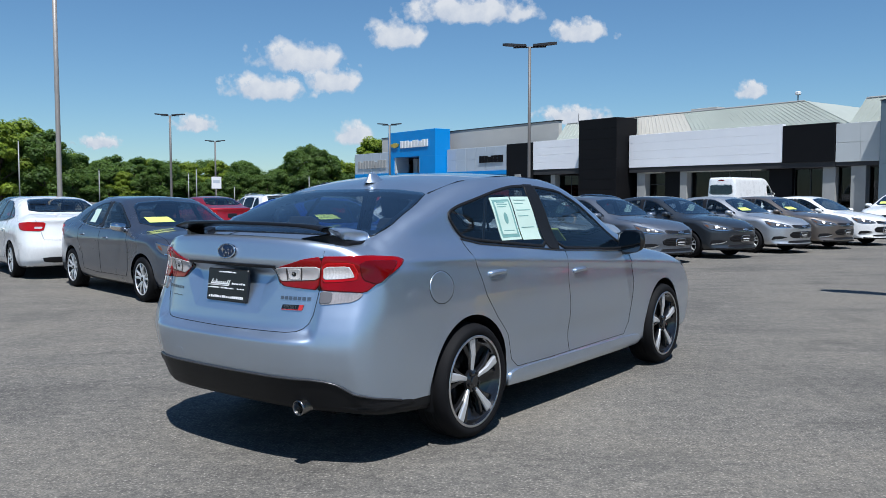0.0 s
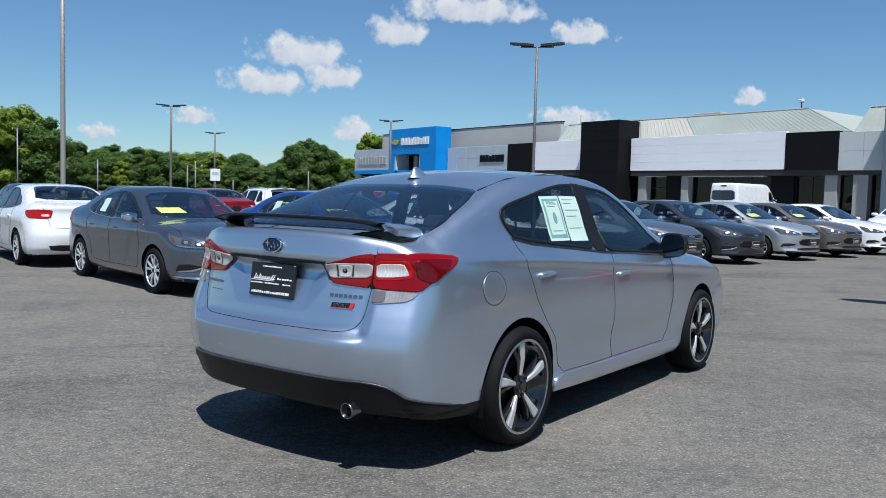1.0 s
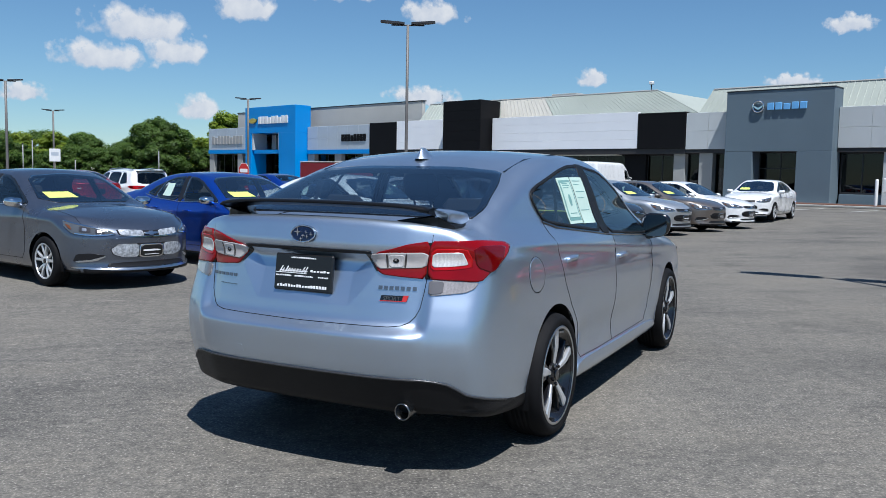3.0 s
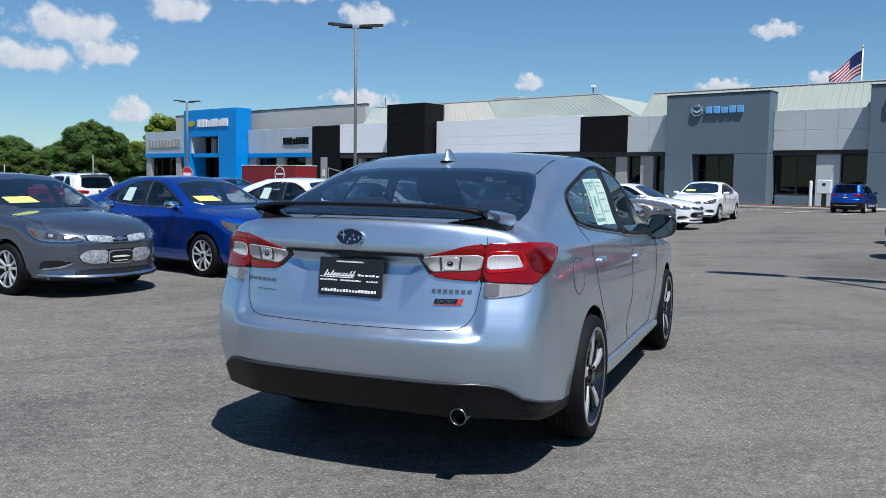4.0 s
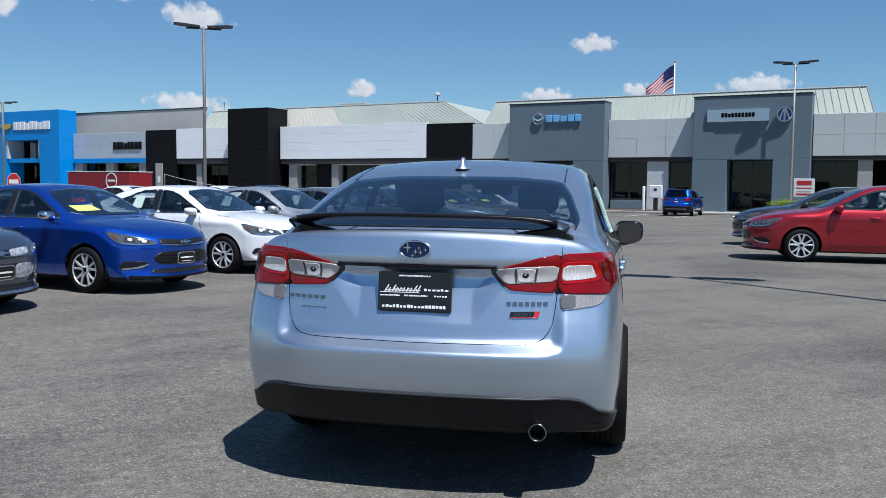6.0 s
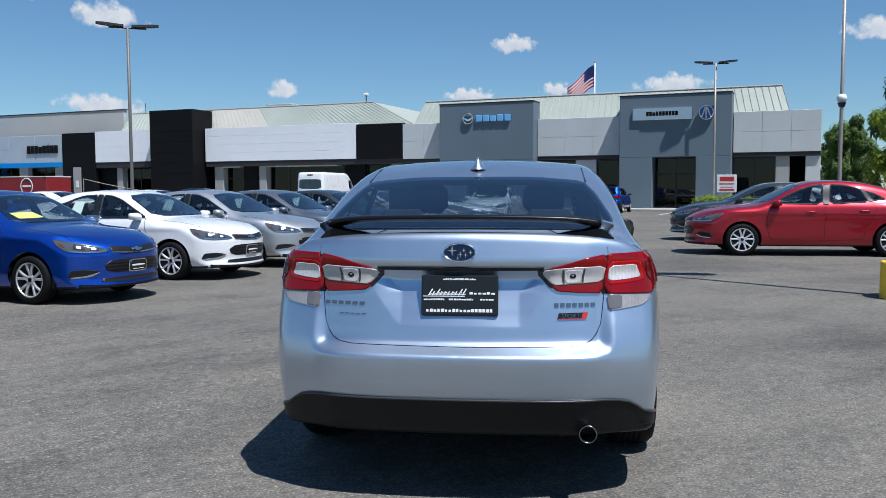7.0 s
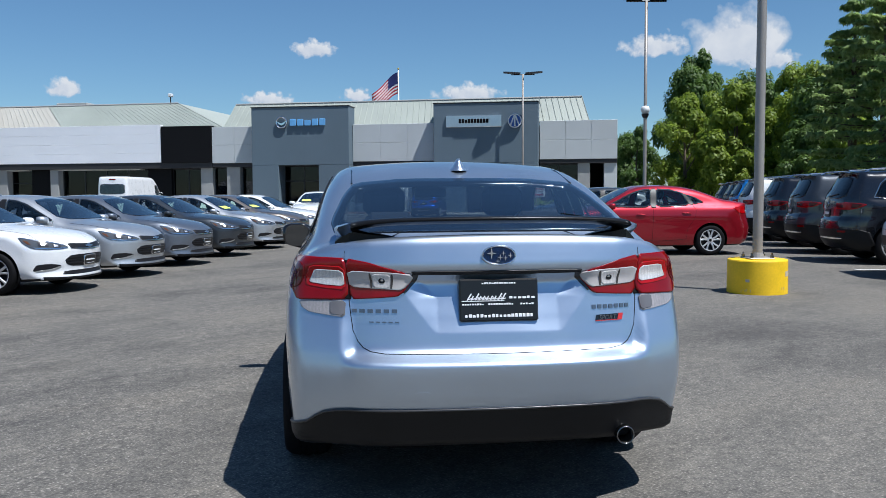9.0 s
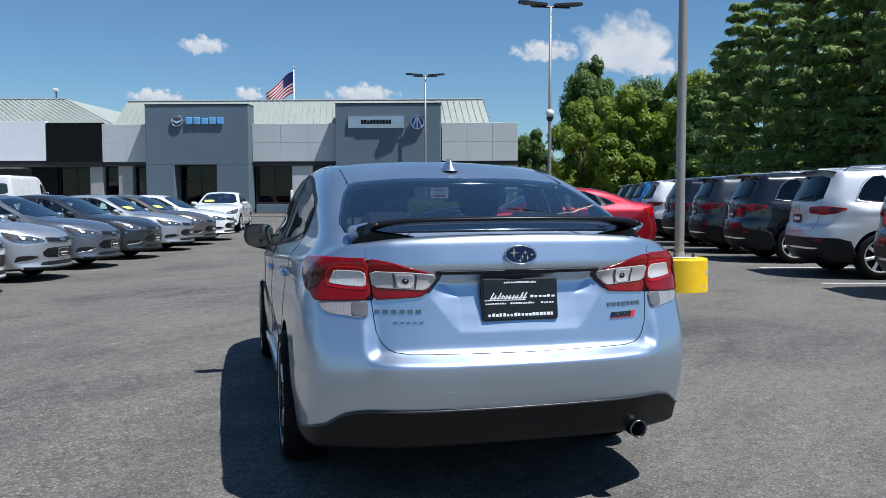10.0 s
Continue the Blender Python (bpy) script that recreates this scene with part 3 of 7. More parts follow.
def arch_liner(s, x, side):
    ra, r = s["arch"] - 0.003, s["tyre"]
    vs, fs = [], []
    n = 28
    for i in range(n + 1):
        a = radians(-18 + 216 * i / n)
        for y in (s["track"] - 0.035, s["track"] - 0.30):
            vs.append((x + ra * math.cos(a), side * y, r + ra * math.sin(a)))
    for i in range(n):
        q = (2 * i, 2 * i + 1, 2 * i + 3, 2 * i + 2)
        fs.append(q if side > 0 else q[::-1])
    vs.append((x, side * (s["track"] - 0.30), r))
    c = len(vs) - 1
    fs += [(2 * i + 1, c, 2 * i + 3) for i in range(n)]
    return vs, fs


def seat(x, y, z, w):
    """A bucket seat: cushion, raked back and headrest on two stems."""
    tilt = pose(x - 0.2, y, z + 0.12, 0, -16, 0)
    back = moved(cbox(-0.06, 0.07, -w / 2, w / 2, 0, 0.58, 0.04), tilt)
    bol = [moved(cbox(-0.02, 0.11, sg * w / 2 - 0.04, sg * w / 2 + 0.04, 0.05, 0.48, 0.03), tilt) for sg in (-1, 1)]
    head = moved(cbox(-0.05, 0.06, -0.125, 0.125, 0.64, 0.83, 0.045), tilt)
    stems = [moved(tube([(0, sg * 0.06, 0.55), (0, sg * 0.06, 0.7)], 0.008, 6), tilt) for sg in (-1, 1)]
    return join(cbox(x - 0.22, x + 0.3, y - w / 2, y + w / 2, z, z + 0.14, 0.04), back, head, *bol, *stems)


def interior(car, s):
    x = s["seat_x"]
    z = s.get("seat_z", 0.42)
    part("driver_seat", seat(x, 0.36, z, 0.48), M_INTERIOR, car)
    part("passenger_seat", seat(x, -0.36, z, 0.48), M_INTERIOR, car)
    rx = x - s.get("rear_gap", 0.85)
    bench = [cbox(rx - 0.22, rx + 0.28, -0.62, 0.62, z, z + 0.14, 0.04), moved(cbox(-0.06, 0.08, -0.62, 0.62, 0, 0.52, 0.04), pose(rx - 0.2, 0, z + 0.12, 0, -20, 0))]
    for y in (-0.38, 0.38):
        bench.append(moved(cbox(-0.05, 0.05, -0.13, 0.13, 0.53, 0.70, 0.04), pose(rx - 0.2, y, z + 0.12, 0, -20, 0)))
    part("rear_bench", join(*bench), M_INTERIOR, car)
    dx = s["dash_x"]
    part("dashboard", join(cbox(dx, dx + 0.42, -0.66, 0.66, z + 0.22, z + 0.50, 0.06), cbox(dx - 0.06, dx + 0.2, 0.2, 0.52, z + 0.44, z + 0.54, 0.03)), M_TRIM, car)
    wheel = lathe([(0.175 + 0.016 * math.cos(a), 0.016 * math.sin(a)) for a in np.linspace(0, 2 * np.pi, 8, endpoint=False)], 24, "z", True)
    bar = join(wheel, cbox(-0.17, 0.17, -0.02, 0.02, -0.01, 0.01, 0.005), cbox(-0.05, 0.05, -0.05, 0.05, -0.02, 0.02, 0.01))
    part("steering_wheel", moved(bar, pose(dx - 0.18, 0.36, z + 0.42, 0, -65, 0)), M_TRIM, car)
    part("cabin_floor", cbox(-0.2 if s["base"] < 2.9 else -0.6, s["base"] - 0.35, -0.68, 0.68, 0.22, 0.34, 0.02), M_UNDER, car)
    mx, mz = s["mirror_in"]
    part("rear_view_mirror", cbox(mx - 0.015, mx + 0.02, -0.11, 0.11, mz - 0.035, mz + 0.035, 0.012), M_TRIM, car)


def door_mirror(car, s, side, cap):
    x, y, z = s["mirror"]
    vs, fs = [], []
    n = 14
    deep, broad = s.get("mirror_deep", 1.0), s.get("mirror_broad", 0.112)
    prof = [(px * deep, k) for px, k in ((-0.055, 0.80), (-0.045, 0.97), (0.0, 1.0), (0.05, 0.86), (0.085, 0.5), (0.095, 0.05))]
    for px, k in prof:
        for i in range(n):
            a = 2 * math.pi * i / n
            cy = math.copysign(abs(math.cos(a)) ** 0.6, math.cos(a)) * broad * k
            cz = math.copysign(abs(math.sin(a)) ** 0.6, math.sin(a)) * s.get("mirror_tall", 0.064) * k * (1.0 - 0.16 * cy / broad)
            vs.append((x + px, side * (y + 0.10 + cy), z + cz + 0.012 * cy / 0.11))
    for i in range(len(prof) - 1):
        for k in range(n):
            q = (i * n + k, i * n + (k + 1) % n, (i + 1) * n + (k + 1) % n, (i + 1) * n + k)
            fs.append(q if side > 0 else q[::-1])
    fs.append(tuple(range(n))[::-1] if side > 0 else tuple(range(n)))
    fs.append(tuple(range((len(prof) - 1) * n, len(prof) * n)) if side > 0 else tuple(range((len(prof) - 1) * n, len(prof) * n))[::-1])
    mir = part("door_mirror", (vs, fs), cap, car, smooth=True)
    part("mirror_stalk", cbox(x - 0.03, x + 0.05, side * (y - 0.06), side * (y + 0.04), z - 0.075, z - 0.04, 0.012), M_TRIM, mir)
    gl = [(x - 0.055 * deep - 0.0025, side * (y + 0.10 + broad * 0.79 * math.copysign(abs(math.cos(a)) ** 0.6, math.cos(a))), z + s.get("mirror_tall", 0.064) * 0.86 * math.copysign(abs(math.sin(a)) ** 0.6, math.sin(a))) for a in np.linspace(0, 2 * np.pi, 20, endpoint=False)]
    idx = tuple(range(20))
    part("mirror_glass", (gl, [idx if side < 0 else idx[::-1]]), M_MIRROR, mir)


def door_handle(car, sh, x, z, side, mat):
    how = "left" if side > 0 else "right"
    cup = patch(sh, [(x - 0.085, z - 0.028), (x + 0.075, z - 0.024), (x + 0.075, z + 0.024), (x - 0.085, z + 0.022)], how, 0.0015, 0.02, 0.003)
    h = part("handle_cup", cup, mat, car, smooth=True)
    q = np.array([(x - 0.095, z + 0.002), (x - 0.08, z + 0.003), (x - 0.02, z + 0.006), (x + 0.05, z + 0.008), (x + 0.085, z + 0.006)])
    p = sh.project(q, how)
    nr = sh.normal(p) * np.array([0.002, 0.010, 0.013, 0.011, 0.002])[:, None]
    part("door_handle", tube(p + nr, [0.011, 0.014, 0.014, 0.014, 0.010], 8), mat, h, smooth=True)


def build_car(name, s, body_mat, style, fine=False):
    """A whole car; the things that make one model differ from another stand in s."""
    sh = Shape(s)
    car = new(name)
    ds = 0.022 if fine else 0.05
    geo = skin(sh, *((400, 140, 150) if fine else (170, 40, 84)))
    body = part("body", geo, body_mat, car, smooth=True)
    body.data.materials.append(M_VALANCE)
    low = np.array([np.mean([geo[0][i] for i in f], axis=0) for f in geo[1]])
    dark = (low[:, 2] < s.get("dark_below", 0.245)) | ((low[:, 2] < s.get("tail_dark", 0.30)) & (low[:, 0] < -0.22))
    body.data.polygons.foreach_set("material_index", dark.astype(np.int32))
    for poly in s["side_glass"]:
        pane = M_GLASS if max(q[0] for q in poly) > 1.3 else s.get("tint", M_GLASS)
        for how in ("left", "right"):
            part("window_frame", border(sh, poly, how, 0.016 if fine else 0.03, 0.0075 if fine else 0.003, ds), M_VALANCE if fine else M_TRIM, body, smooth=True)
            part("side_window", patch(sh, inset(poly, 0.004), how, 0.006, ds, 0.003), pane, car, smooth=True)
    for poly, how, nm in ((s["rear_glass"], "rear", "rear_window"), (s["wind_glass"], "front", "windshield")):
        pane = M_GLASS_WIND if how == "front" else s.get("glass", M_GLASS)
        if poly:
            part("window_seal", border(sh, poly, how, 0.032, 0.002, ds), M_GLOSSBLACK, body, smooth=True)
            part(nm, patch(sh, inset(poly, 0.004), how, 0.006, ds, 0.003), pane, car, smooth=True)
    for nm, poly, how, mat, off in s["patches"]:
        both = how in ("side", "tail", "head", "rear2", "front2")
        if not both:
            part(nm, patch(sh, poly, how, off, ds), mat, car, smooth=True)
            continue
        for sg in (1, -1):
            if how == "side":
                pts, h = poly, "left" if sg > 0 else "right"
            else:
                pts, h = [(a * sg, b) for a, b in poly], how.rstrip("2")
            part(nm, patch(sh, pts, h, off, ds), mat, car, smooth=True)
    for line, how, closed in s["seams"]:
        for sg in (1, -1):
            if how == "side":
                part("panel_gap", seam(sh, line, "left" if sg > 0 else "right", s.get("gap", 0.003), 0.0, closed), M_UNDER, body)
            elif how in ("rear", "front", "tail", "head", "up") and sg > 0:
                part("panel_gap", seam(sh, line, how, s.get("gap", 0.003), 0.0, closed), M_UNDER, body)
    for line, how in s.get("chrome", []):
        for sg in (1, -1):
            part("chrome_trim", seam(sh, line, how if how != "side" else ("left" if sg > 0 else "right"), 0.007, 0.004, False, 0.05), M_CHROME, car, smooth=True)
            if how != "side":
                break
    for x in (s.get("wx", 0.0), s.get("wx", 0.0) + s["base"]):
        for side in (1, -1):
            part("wheel_arch", arch_liner(s, x, side), M_UNDER, body, smooth=True)
            wheel_parts(car, s, x, side, style, fine)
    interior(car, s)
    for side in (1, -1):
        door_mirror(car, s, side, s.get("mirror_mat", body_mat))
        for x, z in s["handles"]:
            door_handle(car, sh, x, z, side, s.get("handle_mat", body_mat))
    part("underbody", cbox(-0.55, s["base"] + 0.5, -0.45, 0.45, 0.19, 0.30, 0.03), M_UNDER, car)
    return car, sh, body


SILVER_SEDAN = dict(
    base=2.68, wx=0.11, tyre=0.318, tyre_w=0.225, rim=0.249, track=0.905, arch=0.362, core=(-0.30, 2.85, 0.62), inner=(0.9, 1.2), middle=0.95, axes=(-0.10, 2.6),
    belt=0.99, crown=0.045, deck=-0.30, flare=0.016, crease=(0.922, 0.011), crease_run=(-0.067, 0.030), hollow=0.027, k_rear=0.045, k_top=0.08, gap=0.0019, tint=M_GLASS_TINT, tail_dark=0.302, dark_below=0.235,
    top=[(-1.2, 1.10), (-0.94, 1.118), (-0.86, 1.131), (-0.78, 1.122), (-0.66, 1.098), (-0.56, 1.102), (-0.47, 1.142), (-0.36, 1.202), (-0.10, 1.300), (0.15, 1.382), (0.40, 1.438), (0.65, 1.468), (1.0, 1.480), (1.30, 1.468), (1.50, 1.432), (1.80, 1.300), (2.15, 1.120), (2.38, 1.01), (2.55, 0.985), (3.0, 0.92), (3.30, 0.83), (3.5, 0.70), (3.7, 0.62)],
    rear=[(0.10, -0.72), (0.22, -0.82), (0.30, -0.880), (0.34, -0.898), (0.42, -0.931), (0.52, -0.966), (0.626, -0.984), (0.636, -0.980), (0.655, -0.952), (0.668, -0.930), (0.688, -0.912), (0.74, -0.898), (0.80, -0.884), (0.94, -0.862), (0.985, -0.872), (1.01, -0.876), (1.04, -0.870), (1.09, -0.858), (1.13, -0.850), (1.18, -0.850), (1.5, -0.86)],
    rear_side=[(0.10, -0.72), (0.22, -0.82), (0.30, -0.880), (0.34, -0.898), (0.42, -0.931), (0.52, -0.964), (0.60, -0.974), (0.66, -0.966), (0.74, -0.940), (0.82, -0.908), (0.90, -0.882), (0.96, -0.868), (1.01, -0.876), (1.04, -0.870), (1.09, -0.858), (1.13, -0.850), (1.18, -0.850), (1.5, -0.86)],
    front=[(0.10, 3.48), (0.22, 3.66), (0.35, 3.76), (0.55, 3.775), (0.68, 3.74), (0.78, 3.66), (1.5, 3.58)],
    wide=[(0.10, 0.74), (0.20, 0.82), (0.26, 0.864), (0.34, 0.868), (0.44, 0.878), (0.55, 0.884), (0.72, 0.889), (0.84, 0.882), (0.92, 0.868), (0.99, 0.850), (1.03, 0.825), (1.10, 0.79), (1.25, 0.735), (1.38, 0.672), (1.5, 0.60)],
    plan=[(-1.1, 0.86), (-0.75, 0.935), (-0.35, 0.982), (0.2, 0.985), (1.2, 1.0), (2.4, 0.998), (2.9, 0.985), (3.3, 0.955), (3.7, 0.90)],
    gplan=[(-1.1, 0.88), (-0.6, 0.93), (-0.2, 0.955), (0.4, 0.985), (1.0, 1.0), (1.6, 0.99), (2.2, 0.95), (2.6, 0.90), (3.7, 0.80)],
    rear_corner=[(0.0, 0.0), (0.30, 0.012), (0.50, 0.045), (0.65, 0.112), (0.73, 0.155), (0.79, 0.195), (0.84, 0.27), (0.88, 0.40), (1.0, 1.0)],
    front_corner=[(0.0, 0.0), (0.30, 0.02), (0.50, 0.06), (0.65, 0.115), (0.75, 0.175), (0.82, 0.25), (0.88, 0.40), (1.0, 1.0)],
    under=[(-1.1, 0.33), (-0.9, 0.305), (-0.5, 0.25), (0.3, 0.19), (2.4, 0.185), (3.0, 0.19), (3.5, 0.22)],
    recess=(0.246, 0.745, 0.987, 0.042),
    side_glass=[[(1.08, 0.990), (1.89, 0.946), (2.10, 0.945), (1.86, 1.125), (1.58, 1.285), (1.38, 1.362), (1.04, 1.394)],
                [(0.08, 1.232), (0.075, 1.195), (0.10, 1.145), (0.150, 1.088), (0.295, 1.066), (1.04, 0.994), (0.990, 1.395), (0.80, 1.387), (0.62, 1.362), (0.40, 1.318), (0.20, 1.278), (0.12, 1.255)]],
    rear_glass=[(-0.650, 1.116), (-0.40, 1.120), (0.0, 1.122), (0.40, 1.120), (0.650, 1.116), (0.668, 1.165), (0.61, 1.28), (0.555, 1.342), (0.30, 1.364), (-0.30, 1.364), (-0.555, 1.342), (-0.61, 1.28), (-0.668, 1.165)],
    wind_glass=[(-0.66, 1.03), (0.66, 1.03), (0.56, 1.375), (0.0, 1.425), (-0.56, 1.375)],
    glass=M_GLASS_REAR,
    seat_x=1.30, dash_x=1.95, mirror=(2.05, 0.835, 1.0), mirror_tall=0.088, mirror_broad=0.105, mirror_deep=0.62, mirror_in=(1.62, 1.30), mirror_mat=M_GLOSSBLACK, handles=[(0.38, 0.886), (1.35, 0.838)],
    patches=[
        # tail lamps: a red surround, clear blocks within it and a reflector below
        ("lamp_joint", [(40.2, 1.030), (42.6, 1.030), (42.2, 0.874), (40.0, 0.874)], "tail", M_UNDER, 0.0035),
        ("tail_lamp_outer", [(41.5, 1.036), (48, 1.038), (55.2, 1.037), (66, 1.024), (68.6, 1.008), (66.6, 0.979), (62, 0.944), (57.1, 0.905), (53.8, 0.866), (46.6, 0.871), (40.9, 0.874)], "tail", M_REDLENS, 0.0075),
        ("lamp_ring", [(41.8, 1.004), (50.6, 1.008), (52.2, 0.965), (52.0, 0.924), (47, 0.914), (41.6, 0.910)], "tail", M_BRIGHTRED, 0.0087),
        ("tail_lamp_inner", [(41.5, 1.036), (40.5, 0.874), (34, 0.880), (28.6, 0.886), (27.0, 0.903), (25.2, 0.955), (26.6, 0.982), (31, 1.000), (35.5, 1.021)], "tail", M_REDLENS, 0.0075),
        ("reverse_lamp", [(41.1, 0.990), (40.8, 0.924), (32, 0.916), (27.2, 0.911), (24.4, 0.975), (30.3, 0.984)], "tail", M_GRAYLENS, 0.0100),
        ("turn_lamp", [(42.2, 0.989), (49.6, 0.993), (50.6, 0.965), (51.2, 0.937), (47, 0.928), (42.0, 0.924)], "tail", M_WHITELENS, 0.0100),
        ("lamp_facet", [(52.2, 1.014), (65.6, 1.008), (64.0, 0.975), (57.6, 0.900), (53.2, 0.925)], "tail", M_DARKRED, 0.0100),
        ("tail_reflector", [(41.4, 0.872), (46.6, 0.870), (53.4, 0.864), (52, 0.838), (49.8, 0.822), (45, 0.813), (40.7, 0.806)], "tail", M_CLEARLENS, 0.0045),
        ("reflector_shade", [(41.2, 0.868), (44.9, 0.867), (44.2, 0.818), (40.9, 0.811)], "tail", M_SHADELENS, 0.0070),
        ("lamp_point", [(22.6, 0.984), (24.8, 0.977), (27.4, 0.905), (26.6, 0.897)], "tail", M_GLOSSBLACK, 0.0035),
        ("lamp_bowl", [(30.2, 0.976), (34.9, 0.978), (34.6, 0.922), (30.6, 0.920)], "tail", M_WHITELENS, 0.0115),
        ("lamp_bar", [(35.0, 0.982), (35.5, 0.982), (35.3, 0.921), (34.8, 0.921)], "tail", M_SMOKELENS, 0.0117),
        ("lamp_bar", [(29.5, 0.978), (30.1, 0.978), (30.4, 0.918), (29.9, 0.918)], "tail", M_SMOKELENS, 0.0117),
        ("lamp_bulb", [(32.5 + 0.85 * math.cos(a), 0.951 + 0.012 * math.sin(a)) for a in np.linspace(0, 2 * np.pi, 12, endpoint=False)], "tail", M_TRIM, 0.0130),
        ("lamp_bulb_rim", [(32.4 + 0.35 * math.cos(a), 0.955 + 0.005 * math.sin(a)) for a in np.linspace(0, 2 * np.pi, 10, endpoint=False)], "tail", M_CHROME, 0.0140),
        ("b_pillar", [(0.985, 0.992), (1.136, 0.982), (1.088, 1.394), (0.945, 1.396)], "side", M_VALANCE, 0.0082),
        ("window_divider", [(0.325, 1.077), (0.350, 1.074), (0.515, 1.338), (0.485, 1.332)], "side", M_UNDER, 0.0035),
        ("trunk_trim_strip", [(-0.34, 0.974), (0.34, 0.974), (0.35, 0.986), (-0.35, 0.986)], "rear", M_TRIM, 0.005),
        ("rear_valance", [(-45.5, 0.432), (-38, 0.452), (0, 0.456), (38, 0.452), (45.5, 0.432), (50.3, 0.382), (56, 0.355), (64, 0.324), (71, 0.310), (72, 0.296), (45, 0.296), (0, 0.298), (-45, 0.296), (-72, 0.296), (-71, 0.310), (-64, 0.324), (-56, 0.355), (-50.3, 0.382)], "tailwide", M_VALANCE, 0.006),
        ("fuel_door", [(-0.160 + 0.102 * math.cos(a), 0.853 + 0.083 * math.sin(a)) for a in np.linspace(0, 2 * np.pi, 20, endpoint=False)], "right", M_SILVER, 0.0022),
        ("head_lamp", [(20, 0.70), (34, 0.77), (52, 0.81), (54, 0.76), (36, 0.66), (20, 0.64)], "head", M_HEADLENS, 0.006),
        ("grille", [(-0.48, 0.66), (0.48, 0.66), (0.42, 0.50), (-0.42, 0.50)], "front", M_GLOSSBLACK, 0.004),
        ("lower_intake", [(-0.6, 0.40), (0.6, 0.40), (0.5, 0.28), (-0.5, 0.28)], "front", M_TRIM, 0.004),
    ],
    seams=[
        # trunk lid, bumper joint, doors
        ([(-42.8, 1.125), (-42, 1.03), (-40.6, 0.87), (-39.7, 0.81), (-38.8, 0.755), (-37.4, 0.715), (-35.8, 0.692), (-33.6, 0.678), (-30, 0.671), (0, 0.668), (30, 0.671), (33.6, 0.678), (35.8, 0.692), (37.4, 0.715), (38.8, 0.755), (39.7, 0.81), (40.6, 0.87), (42, 1.03), (42.8, 1.125)], "tail", False),
        ([(0.135, 1.085), (0.18, 0.95), (0.255, 0.77), (0.36, 0.64), (0.47, 0.53), (0.54, 0.37), (0.62, 0.315), (1.0, 0.312), (1.26, 0.315)], "side", False),
        ([(1.19, 0.985), (1.19, 0.77), (1.235, 0.546), (1.26, 0.315)], "side", False),
        ([(1.26, 0.315), (2.10, 0.318), (2.18, 0.40), (2.20, 0.70), (2.10, 1.0)], "side", False),
    ],
)

